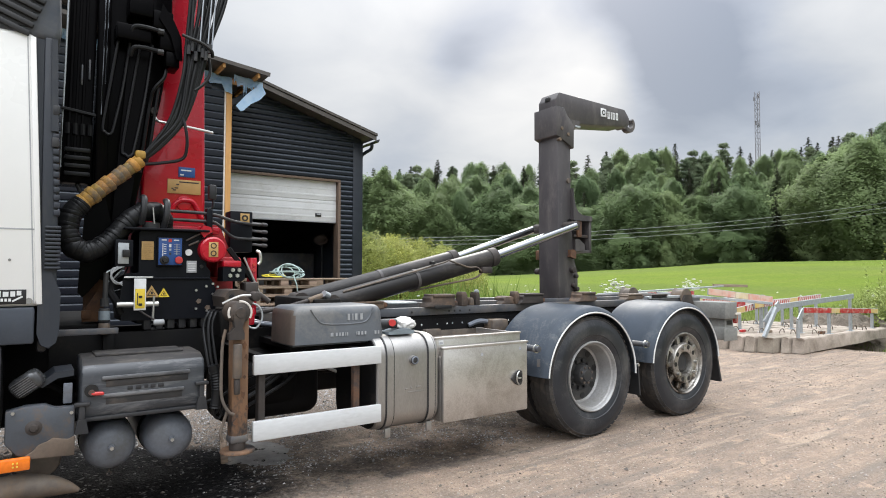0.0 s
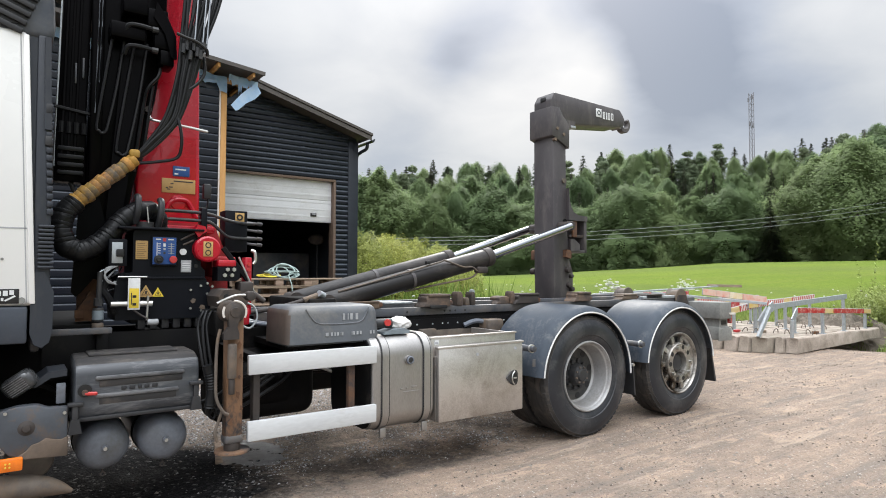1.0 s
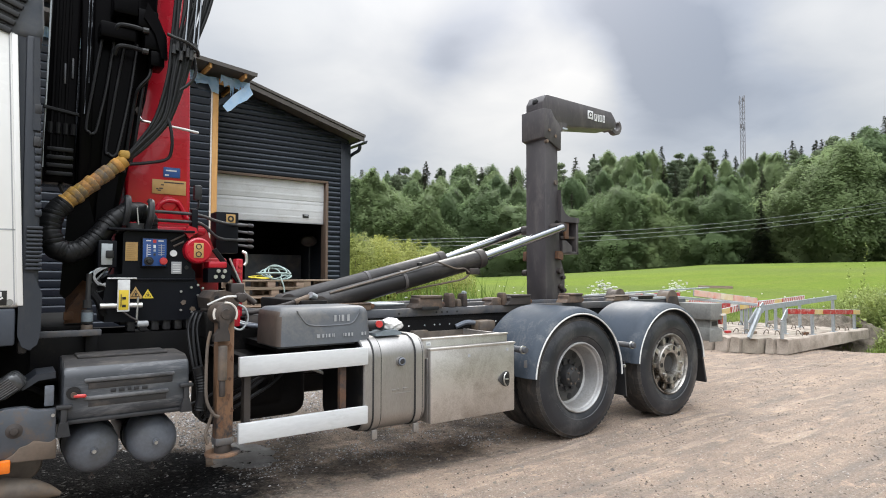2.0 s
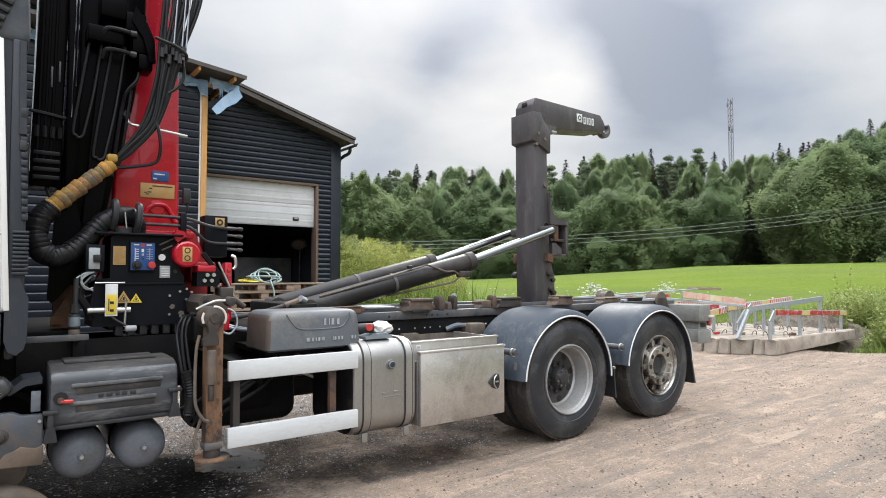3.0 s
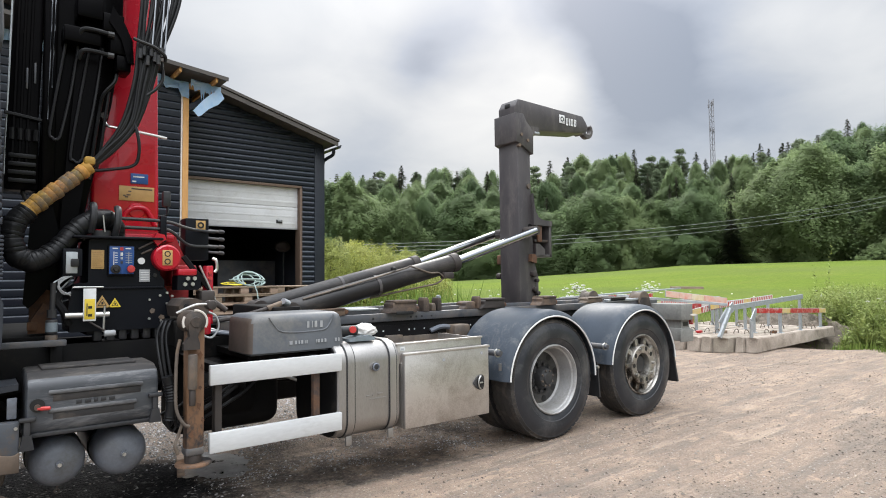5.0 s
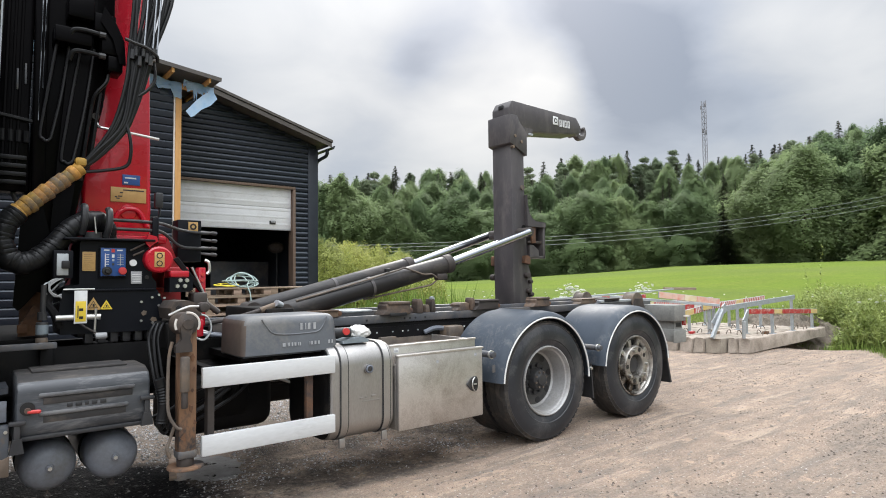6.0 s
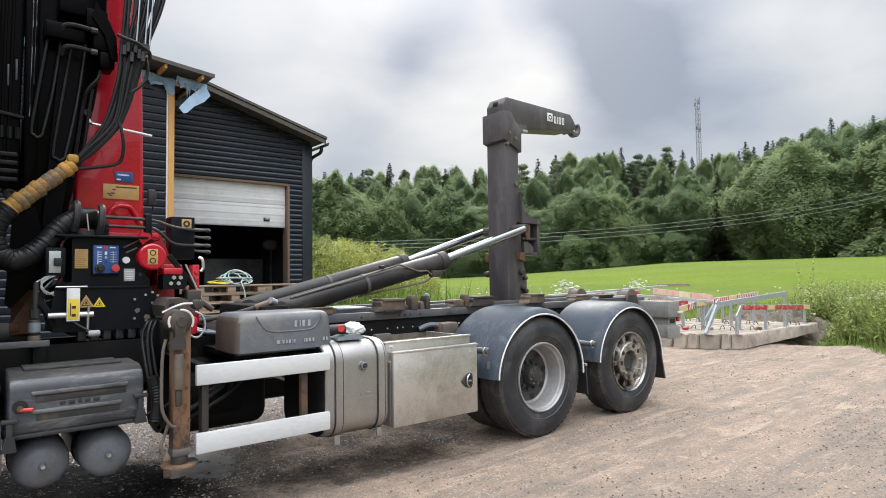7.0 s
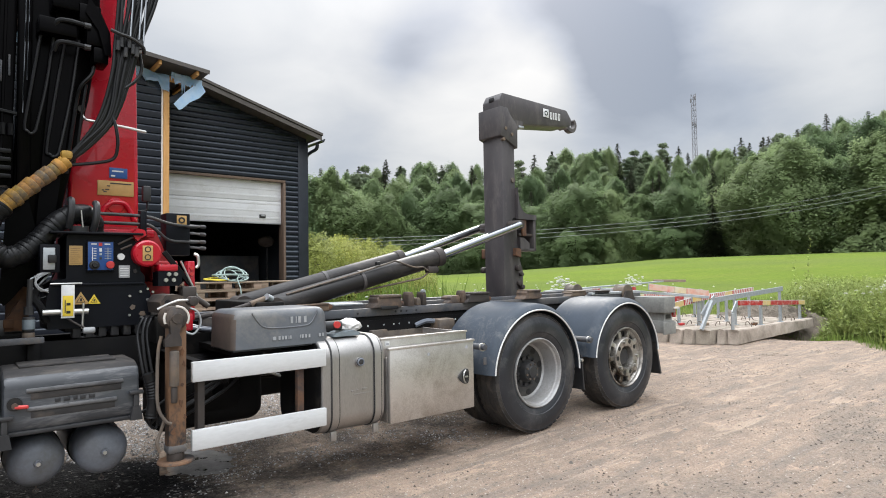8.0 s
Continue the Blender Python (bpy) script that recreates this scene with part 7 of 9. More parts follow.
one("stain", "concrete_grey", cab, rod, (-4.020, 0.009, 1.262), (-4.020, 0.0122, 1.262), 0.016, seg=9)
one("chip", "concrete_grey", cab, rod, (-4.10, 0.009, 1.46), (-4.10, 0.0122, 1.46), 0.007, seg=6)
# rear corner fairing with its bellows
bm = B()
prism(bm, [(-3.978, 1.05), (-3.93, 1.02), (-3.905, 1.12), (-3.910, 1.7), (-3.938, 2.57), (-3.985, 2.57)], 0.02, 0.16)
bmesh.ops.bevel(bm, geom=bm.edges[:], offset=0.012, segments=2, profile=0.5, affect="EDGES")
fair = part("corner_fairing", bm, M["fairing"], truck, "faded dark grey corner fairing")
one("fairing_foot", "fairing", fair, prism, [(-3.985, 1.10), (-3.965, 1.045), (-3.935, 1.030), (-3.905, 1.055), (-3.893, 1.11), (-3.890, 1.30), (-3.93, 1.40), (-3.985, 1.40)], 0.012, 0.20)
for k in range(11):
    one("bellows_fold", "fairing", fair, box, -3.962, -3.895, 0.000, 0.12, 1.415 + k * 0.020, 1.430 + k * 0.020, 0.006)
for k in range(22):
    one("fairing_rib", "fairing", fair, box, -3.930 - 0.0012 * k, -3.902 - 0.0012 * k, 0.010, 0.08, 1.68 + k * 0.038, 1.710 + k * 0.038, 0.006)
for z in (2.02, 2.18):
    one("hinge", "black_plastic", fair, box, -3.945, -3.915, 0.004, 0.03, z, z + 0.05, 0.006)
bm = B()
prism(bm, [(-3.948, 2.10), (-3.918, 2.10), (-3.930, 2.56), (-3.955, 2.56)], 0.006, 0.03)
part("fairing_channel", bm, M["fairing"], fair)
one("corner_pillar", "fairing", cab, prism, [(-4.06, 2.56), (-3.955, 2.56), (-3.93, 1.26), (-4.00, 1.26)], 0.035, 0.095)
# roof deflector
bm = B()
prism(bm, [(-6.2, 2.58), (-3.99, 2.555), (-3.93, 2.545), (-3.912, 2.60), (-3.92, 2.80), (-3.96, 3.3), (-4.3, 3.6), (-6.2, 3.6)], 0.02, 2.48)
bmesh.ops.bevel(bm, geom=bm.edges[:], offset=0.03, segments=3, profile=0.5, affect="EDGES")
deflector = part("roof_deflector", bm, M["cab_grey"], truck, "dark grey roof deflector with slats")
for k in range(9):
    one("deflector_slat", "black_plastic", deflector, box, -4.35, -4.045, -0.004, 0.03, 2.605 + k * 0.045, 2.630 + k * 0.045, 0.004, m=Matrix.Translation((-4.2, 0, 2.6)) @ Matrix.Rotation(radians(20), 4, "Y") @ Matrix.Translation((4.2, 0, -2.6)))
one("slat_back", "label_black", deflector, box, -4.35, -4.04, 0.012, 0.022, 2.60, 3.0)
# deck behind the cab
one("deck_plate", "chassis", truck, box, -3.90, -3.62, 0.66, 2.2, 1.06, 1.09, 0.006)
one("deck_edge", "chassis_rail", truck, box, -3.90, -3.60, 0.285, 0.33, 1.060, 1.092, 0.004)
one("deck_skirt", "chassis", truck, box, -3.92, -3.05, 0.50, 0.52, 0.80, 1.05, 0.01)
one("deck_upright", "chassis", truck, box, -3.66, -3.60, 0.45, 0.50, 0.90, 1.055, 0.004)


# ---- hook lift on the lorry's frame ----
lift = thing("hook_lift", (0.8, 1.25, 1.10), "dark grey hydraulic hook arm raised over the lorry frame", "hook lift")
arm_bm = B()
prism(arm_bm, [(0.705, 1.10), (0.945, 1.10), (0.945, 1.55), (0.905, 2.05), (0.90, 3.0), (0.70, 3.0), (0.70, 1.4)], 1.10, 1.40)
bmesh.ops.bevel(arm_bm, geom=arm_bm.edges[:], offset=0.012, segments=2, profile=0.5, affect="EDGES")
arm = part("arm_column", arm_bm, M["arm"], lift, "worn dark grey box section arm")
bm = B()
prism(bm, [(0.66, 2.90), (0.72, 2.88), (0.93, 2.78), (0.935, 3.02), (0.90, 3.08), (0.83, 3.14), (0.78, 3.22), (0.66, 3.22)], 1.075, 1.425)
bmesh.ops.bevel(bm, geom=bm.edges[:], offset=0.008, segments=2, profile=0.5, affect="EDGES")
part("collar", bm, M["arm"], lift)
bm = B()
prism(bm, [(0.69, 3.06), (0.93, 3.06), (1.02, 3.075), (1.88, 3.165), (1.93, 3.20), (1.93, 3.30), (1.86, 3.375), (0.74, 3.395), (0.69, 3.31)], 1.115, 1.385)
bmesh.ops.bevel(bm, geom=bm.edges[:], offset=0.014, segments=2, profile=0.5, affect="EDGES")
jib = part("jib", bm, M["arm"], lift)
one("jib_heel", "arm", lift, prism, [(0.88, 3.00), (1.04, 3.035), (1.06, 3.11), (0.88, 3.11)], 1.10, 1.40)
one("jib_shim", "galv", lift, box, 0.98, 1.06, 1.095, 1.40, 3.03, 3.055, 0.004)
one("heel_pin", "label_black", jib, rod, (0.90, 1.108, 3.07), (0.90, 1.12, 3.07), 0.030)
one("lightening_hole", "label_black", jib, box, 0.683, 0.70, 1.20, 1.28, 3.30, 3.35, 0.01)
# worn maker's mark on the jib, as plain shapes
mark = one("maker_mark", "label_white", jib, box, 1.42, 1.515, 1.108, 1.1135, 3.225, 3.325, 0.002)
one("mark_shape", "label_black", jib, lathe, [(0.018, -0.001), (0.030, -0.001), (0.030, 0.002), (0.018, 0.002)], (1.468, 1.1075, 3.276), "y", 16, closed=True)
x = 1.54
for w in (0.046, 0.020, 0.046, 0.046):
    one("mark_bar", "label_white", jib, box, x, x + w * 0.8, 1.1085, 1.1135, 3.215 + (x - 1.54) * 0.03, 3.30 + (x - 1.54) * 0.03, 0)
    if w > 0.03:
        one("mark_gap", "arm", jib, box, x + w * 0.28, x + w * 0.5, 1.107, 1.109, 3.235, 3.29, 0)
    x += w + 0.012
# hook
bm = B()
n_hook, rings = 22, []
for k in range(n_hook + 1):
    a = radians(175 + 235 * k / n_hook)
    r = 0.085 - 0.006 * k / n_hook
    wd = 0.040 * (1 - 0.45 * (k / n_hook) ** 2)
    c = Vector((2.085, 1.25, 3.255))
    o = Vector((math.cos(a), 0, math.sin(a)))
    rings.append([bm.verts.new(c + o * (r + wd * i) + Vector((0, 0.035 * j, 0))) for i, j in ((-0.75, -1), (0.75, -1), (0.75, 1), (-0.75, 1))])
for p, q in zip(rings, rings[1:]):
    for j in range(4):
        bm.faces.new((p[j], p[(j + 1) % 4], q[(j + 1) % 4], q[j]))
bm.faces.new(rings[0])
bm.faces.new(rings[-1][::-1])
bmesh.ops.recalc_face_normals(bm, faces=bm.faces[:])
bmesh.ops.bevel(bm, geom=bm.edges[:], offset=0.006, segments=1, profile=0.5, affect="EDGES")
part("hook", bm, M["arm"], lift, "forged steel hook")
one("hook_shank", "arm", lift, prism, [(1.90, 3.185), (1.96, 3.17), (2.04, 3.235), (2.03, 3.31), (1.99, 3.335), (1.90, 3.345)], 1.19, 1.31)
# wear marks and lugs on the column
for x, z in ((0.86, 2.42), (0.84, 2.93), (0.74, 2.985), (0.71, 2.86)):
    one("pin_boss", "brown_grime", lift, rod, (x, 1.082 if z < 2.8 else 1.066, z), (x, 1.11, z), 0.028 if z < 2.8 else 0.018, seg=18)
one("column_patch", "chassis", lift, rod, (0.875, 1.094, 1.97), (0.875, 1.101, 1.97), 0.032, seg=12)
bm = B()
prism(bm, [(0.90, 2.34), (0.915, 2.22), (0.94, 2.13), (0.985, 2.075), (1.05, 2.048), (1.20, 2.04), (1.20, 1.985), (0.90, 1.985)], 1.06, 1.44)
part("rear_gusset", bm, M["arm"], lift)
one("rear_bracket", "arm", lift, box, 1.17, 1.21, 1.08, 1.42, 1.63, 2.02, 0.006)
one("rear_bracket_shelf", "leg_dark", lift, box, 0.95, 1.19, 1.10, 1.40, 1.80, 1.83, 0.004)
one("rear_bracket_floor", "arm", lift, box, 0.93, 1.20, 1.08, 1.42, 1.63, 1.66, 0.004)
one("rusty_plate", "rust", lift, box, 0.985, 1.05, 1.075, 1.11, 1.80, 1.99, 0.01)
one("bracket_cheek", "arm", lift, prism, [(0.93, 1.64), (1.08, 1.66), (1.08, 1.72), (0.99, 1.78), (0.93, 1.78)], 1.065, 1.10)
one("lug", "rust", lift, prism, [(0.84, 1.58), (0.92, 1.56), (0.93, 1.63), (0.90, 1.66), (0.85, 1.66)], 1.05, 1.11)
one("lug", "rust", lift, box, 0.70, 0.76, 1.40, 1.46, 1.55, 1.66, 0.015)
for x, z, r, y0 in ((0.90, 1.44, 0.034, 1.05), (0.92, 1.27, 0.028, 1.06), (0.955, 1.23, 0.025, 1.05), (0.955, 1.37, 0.022, 1.06)):
    one("bolt_boss", "leg_dark", lift, rod, (x, y0, z), (x, 1.11, z), r, seg=16, bevel=0.005)
one("bolt_boss", "leg_dark", lift, rod, (0.72, 1.40, 1.42), (0.72, 1.46, 1.42), 0.034, seg=16)
one("foot_plate", "arm", lift, prism, [(0.925, 1.10), (1.02, 1.10), (1.02, 1.40), (0.965, 1.56), (0.925, 1.56)], 1.12, 1.38)
one("oil_stain_slot", "label_black", lift, box, 0.955, 0.97, 1.116, 1.122, 1.20, 1.28, 0)
# lifting cylinders either side of the arm
for y in (0.93, 1.57):
    a, b, c = Vector((-2.05, y, 1.155)), Vector((-0.36, y, 1.555)), Vector((0.78, y, 1.905))
    body = one("cylinder_body", "cylinder", lift, rod, a, b, 0.083, seg=28, bevel=0.008)
    one("cylinder_gland", "leg_dark", body, rod, b - (b - a).normalized() * 0.06, b + (b - a).normalized() * 0.025, 0.090, seg=28, bevel=0.008)
    one("clamp", "arm", body, rod, a + (b - a) * 0.47, a + (b - a) * 0.487, 0.088, seg=28)
    one("cylinder_rod", "chrome", lift, rod, b, c, 0.041, seg=28, label="polished chrome piston rod")
    one("rod_eye", "leg_dark", lift, rod, (0.80, y - 0.012, 1.911), (0.80, 1.25, 1.911), 0.050, seg=22, bevel=0.008)
    one("cylinder_pivot", "leg_dark", lift, rod, (-2.05, y - 0.09, 1.155), (-2.05, y + 0.09, 1.155), 0.075, seg=20)
one("cross_pin", "arm", lift, rod, (0.80, 0.95, 1.905), (0.80, 1.55, 1.905), 0.05, seg=20)
pipe = one("oil_pipe", "brown_grime", lift, tube, [(-1.95, 0.875, 1.25), (-1.4, 0.865, 1.385), (-0.98, 0.860, 1.495), (-0.92, 0.850, 1.51), (-0.72, 0.845, 1.455), (-0.62, 0.845, 1.455), (-0.55, 0.85, 1.42), (-0.48, 0.86, 1.45)], 0.0085, 8)
one("oil_pipe", "brown_grime", lift, tube, [(-1.30, 0.93, 1.24), (-0.95, 0.90, 1.30), (-0.78, 0.87, 1.33), (-0.62, 0.86, 1.36), (-0.52, 0.87, 1.42)], 0.0085, 8)
one("pipe_block", "leg_dark", lift, box, -0.56, -0.44, 0.83, 0.90, 1.40, 1.46, 0.012)
one("pipe_clip", "label_black", lift, box, -1.13, -1.09, 0.835, 0.87, 1.475, 1.505, 0.006)
one("pump_line", "leg_dark", lift, tube, [(-2.75, 0.85, 1.10), (-2.45, 0.85, 1.14), (-2.2, 0.86, 1.20), (-2.12, 0.87, 1.22)], 0.017, 10)
one("line_coupling", "brown_grime", lift, rod, (-2.25, 0.855, 1.185), (-2.12, 0.865, 1.225), 0.024, seg=12)
one("line_coupling", "galv", lift, rod, (-2.13, 0.84, 1.24), (-2.08, 0.86, 1.22), 0.026, seg=12)
one("cradle", "chassis", lift, box, -2.22, -2.0, 0.80, 1.70, 1.09, 1.20, 0.015)
for y, x in ((0.78, -2.6), (0.82, -2.55)):
    one("grey_hose", "tank_grey", lift, tube, [(x - 0.35, y - 0.1, 1.15), (x - 0.2, y - 0.1, 1.08), (x, y, 1.03), (x + 0.3, y + 0.1, 1.0)], 0.013, 8)
# locks, wear pads and stops along the subframe
for x, w, h, y0, mat in ((-1.03, 0.25, 0.105, 0.80, "lock_brown"), (-0.76, 0.07, 0.125, 0.84, "lock_brown"), (-0.66, 0.05, 0.07, 0.86, "brown_grime"), (-0.60, 0.05, 0.12, 0.85, "leg_dark"), (-0.22, 0.12, 0.075, 0.86, "lock_brown"), (-0.12, 0.05, 0.12, 0.84, "lock_brown"), (0.04, 0.27, 0.095, 0.80, "leg_dark"),
                         (0.83, 0.22, 0.095, 0.80, "lock_brown"), (-1.75, 0.30, 0.06, 0.84, "lock_brown"), (1.65, 0.25, 0.06, 0.84, "brown_grime"), (2.1, 0.3, 0.05, 0.84, "leg_dark")):
    bm = B()
    z, a, b = 1.106, x - w / 2, x + w / 2
    if w < 0.1:
        prism(bm, [(a, z), (b, z), (b - 0.004, z + h * 0.75), (b - w * 0.3, z + h), (a + w * 0.25, z + h), (a + 0.003, z + h * 0.8)], y0, y0 + 0.10)
        bmesh.ops.bevel(bm, geom=bm.edges[:], offset=0.006, segments=2, profile=0.5, affect="EDGES")
        part("frame_lock", bm, M[mat], lift)
        continue
    # a saddle: flared foot, hollow flank, rounded back
    prism(bm, [(a - 0.035, z), (b + 0.012, z), (b + 0.004, z + h * 0.45), (b + 0.010, z + h * 0.82), (b - 0.02, z + h), (a + 0.03, z + h * 0.96), (a + 0.002, z + h * 0.74), (a + 0.006, z + h * 0.42), (a - 0.018, z + h * 0.20)], y0, y0 + 0.15)
    bmesh.ops.bevel(bm, geom=bm.edges[:], offset=0.007, segments=2, profile=0.5, affect="EDGES")
    part("frame_lock", bm, M[mat], lift)
    if w > 0.2:
        one("lock_cap", mat, lift, box, a + 0.02, b + 0.006, y0 - 0.012, y0 + 0.155, z + h * 0.80, z + h * 1.04, 0.008, 2)
        one("lock_pin", "rust", lift, rod, (b + 0.03, y0 + 0.02, 1.135), (b + 0.03, y0 + 0.12, 1.135), 0.022, seg=14, bevel=0.006)
one("lock_shadow_plate", "label_black", lift, box, -1.12, -0.94, 0.79, 0.80, 1.09, 1.12, 0.004)
one("stop_finger", "galv", lift, prism, [(-0.615, 1.20), (-0.585, 1.20), (-0.578, 1.235), (-0.595, 1.25), (-0.61, 1.24)], 0.86, 0.90)
for y in (0.98, 1.50):
    one("inner_rail", "chassis_rail", lift, box, -1.9, 2.9, y - 0.03, y + 0.03, 1.08, 1.14, 0.006)
one("cover_plate", "galv", lift, box, -1.5, -1.2, 0.94, 1.3, 1.13, 1.15, 0.01)
for y in (0.82, 1.60):
    one("rear_roller", "brown_grime", lift, lathe, [(0.02, 0.0), (0.115, 0.0), (0.12, 0.01), (0.105, 0.03), (0.10, 0.12), (0.12, 0.15), (0.02, 0.16)], (2.62, y, 1.10), "y", 28)
    one("roller_cheek", "leg_dark", lift, prism, [(2.48, 1.03), (2.74, 1.03), (2.68, 1.14), (2.55, 1.14)], y - 0.02, y - 0.003)
one("rear_bar", "galv", lift, box, 1.9, 2.8, 0.84, 0.90, 1.105, 1.135, 0.004)

# ---- loader crane behind the cab ----
crane = thing("loader_crane", (-3.2, 1.1, 1.05), "red and black folded loader crane with control box and hoses", "crane")
bm = B()
prism(bm, [(-3.40, 1.72), (-2.985, 1.72), (-2.98, 1.9), (-3.0, 3.0), (-3.06, 4.05), (-3.42, 4.05), (-3.40, 2.2)], 1.0, 1.42)
bmesh.ops.bevel(bm, geom=bm.edges[:], offset=0.022, segments=3, profile=0.5, affect="EDGES")
column = part("crane_column", bm, M["red"], crane, "glossy red crane column")
one("maker_label", "blue", column, box, -3.165, -3.055, 0.993, 0.9995, 2.075, 2.145, 0.001)
one("label_print", "label_white", column, box, -3.155, -3.13, 0.9915, 0.9932, 2.085, 2.095, 0)
one("label_print", "label_white", column, box, -3.15, -3.08, 0.9915, 0.9932, 2.118, 2.127, 0)
one("warning_plate", "tan_label", column, box, -3.235, -3.015, 0.992, 0.9995, 1.955, 2.055, 0.002)
for x0, x1, z in ((-3.16, -3.03, 2.034), (-3.21, -3.195, 1.985), (-3.19, -3.165, 1.99), (-3.20, -3.18, 1.975), (-3.18, -3.16, 2.015)):
    one("plate_print", "leg_dark", column, box, x0, x1, 0.9905, 0.9925, z, z + 0.008, 0)
one("cast_eye", "red", column, tube, [(-3.22, 0.995, 1.80), (-3.19, 0.99, 1.87), (-3.15, 0.985, 1.905), (-3.11, 0.985, 1.91), (-3.07, 0.985, 1.90), (-3.035, 0.99, 1.85), (-3.01, 0.995, 1.79)], 0.017, 10)
one("cast_boss", "red", column, lathe, [(0.02, -0.012), (0.05, -0.008), (0.06, 0.008)], (-3.125, 1.0, 1.89), "y", 20)
one("column_mirror", "black_plastic", column, box, -2.955, -2.90, 1.0, 1.05, 1.93, 2.04, 0.012)
one("mirror_stay", "hose", column, tube, [(-2.98, 1.02, 1.86), (-2.93, 1.0, 1.87), (-2.92, 1.02, 1.94)], 0.008)
one("hook_bar", "bright", column, tube, [(-3.36, 0.82, 2.46), (-3.345, 0.80, 2.41), (-3.30, 0.78, 2.395), (-3.15, 0.78, 2.385), (-2.985, 0.80, 2.372)], 0.009, 8)
one("hook_bar_boss", "leg_dark", column, rod, (-3.36, 0.80, 2.47), (-3.36, 1.0, 2.47), 0.022)
one("crane_base", "red_dark", crane, prism, [(-3.45, 1.12), (-2.80, 1.12), (-2.80, 1.50), (-2.90, 1.74), (-3.40, 1.74)], 0.92, 1.50)
one("base_shelf", "red", crane, box, -3.30, -2.93, 0.78, 1.0, 1.665, 1.715, 0.012)
one("base_block", "red_dark", crane, box, -3.00, -2.84, 0.58, 0.9, 1.37, 1.505, 0.015)
# round red cover
bm = B()
lathe(bm, [(0.01, -0.004), (0.070, -0.004), (0.080, 0.004), (0.083, 0.02), (0.083, 0.26), (0.02, 0.27)], (-3.058, 0.44, 1.547), "y", 44)
cover = part("round_cover", bm, M["red"], crane, "red round cover with a brown sticker")
one("cover_sticker", "tan_label", cover, box, -3.088, -3.030, 0.4325, 0.4355, 1.500, 1.594, 0.001)
for z in (1.523, 1.571):
    one("sticker_symbol", "label_black", cover, lathe, [(0.013, -0.001), (0.019, -0.001), (0.019, 0.001), (0.013, 0.001)], (-3.059, 0.4318, z), "y", 8, closed=True)
one("cover_lever", "red", crane, prism, [(-3.135, 1.655), (-3.115, 1.70), (-3.07, 1.69), (-3.06, 1.66), (-3.09, 1.64), (-3.11, 1.62)], 0.46, 0.52)
for a, b in (((-3.215, 0.47, 1.60), (-3.135, 0.47, 1.645)), ((-3.2, 0.47, 1.57), (-3.14, 0.47, 1.60))):
    one("control_rod", "leg_dark", crane, rod, a, b, 0.006)
# control box
bm = B()
prism(bm, [(-3.475, 1.40), (-3.475, 1.64), (-3.465, 1.655), (-3.10, 1.655), (-3.085, 1.64), (-3.085, 1.44), (-3.06, 1.41), (-3.06, 1.36), (-3.56, 1.36), (-3.54, 1.385)], 0.50, 0.85)
control = part("control_box", bm, M["crane_black"], crane, "black control box with labels and warning signs")
one("lower_panel", "crane_black", control, prism, [(-3.565, 1.115), (-3.075, 1.115), (-3.03, 1.16), (-3.03, 1.30), (-3.06, 1.362), (-3.56, 1.362), (-3.575, 1.24)], 0.48, 0.82)
one("panel_fold", "crane_black", control, box, -3.55, -3.07, 0.470, 0.50, 1.358, 1.372, 0.004)
one("box_lid", "crane_black", control, box, -3.56, -3.08, 0.44, 0.88, 1.656, 1.670, 0.005)
one("blue_panel", "crane_black", control, box, -3.378, -3.232, 0.478, 0.50, 1.437, 1.618, 0.006)
one("panel_face", "blue", control, box, -3.371, -3.239, 0.474, 0.479, 1.448, 1.613, 0.001, label="blue panel with switches")
for x0, x1, z0, z1, mt in ((-3.355, -3.327, 1.597, 1.604, "label_white"), (-3.316, -3.298, 1.588, 1.608, "button_red"), (-3.286, -3.256, 1.597, 1.604, "label_white"), (-3.313, -3.300, 1.556, 1.576, "label_white"),
                           (-3.350, -3.346, 1.50, 1.58, "label_white"), (-3.270, -3.266, 1.51, 1.58, "label_grey"), (-3.312, -3.300, 1.535, 1.548, "galv"), (-3.312, -3.300, 1.51, 1.524, "black_plastic")):
    one("panel_print", mt, control, box, x0, x1, 0.4715, 0.4745, z0, z1, 0)
for k in range(5):
    one("panel_print", "label_white", control, box, -3.343, -3.328, 0.4718, 0.4745, 1.515 + k * 0.014, 1.519 + k * 0.014, 0)
    one("panel_print", "label_grey", control, box, -3.285, -3.250, 0.4718, 0.4745, 1.515 + k * 0.014, 1.518 + k * 0.014, 0)
one("rotary_knob", "label_black", control, lathe, [(0.004, -0.03), (0.012, -0.03), (0.016, -0.016), (0.026, -0.014), (0.027, 0.0)], (-3.338, 0.474, 1.477), "y", 24)
one("stop_button", "button_red", control, lathe, [(0.004, -0.028), (0.020, -0.026), (0.023, -0.018), (0.015, -0.012), (0.012, 0.0)], (-3.258, 0.474, 1.477), "y", 24)
one("brass_plate", "tan_label", control, box, -3.462, -3.395, 0.494, 0.4995, 1.478, 1.59, 0.001)
for k in range(8):
    one("plate_line", "leg_dark", control, box, -3.456, -3.402 - 0.008 * (k % 3), 0.4925, 0.4945, 1.488 + k * 0.012, 1.4895 + k * 0.012, 0)
one("round_gauge", "label_white", control, rod, (-3.195, 0.484, 1.527), (-3.195, 0.50, 1.527), 0.020, seg=24)
one("type_plate", "label_grey", control, box, -3.205, -3.145, 0.494, 0.4995, 1.40, 1.475, 0.001)
for k in range(4):
    one("plate_line", "label_white", control, box, -3.198, -3.152, 0.4925, 0.4945, 1.412 + k * 0.014, 1.4165 + k * 0.014, 0)
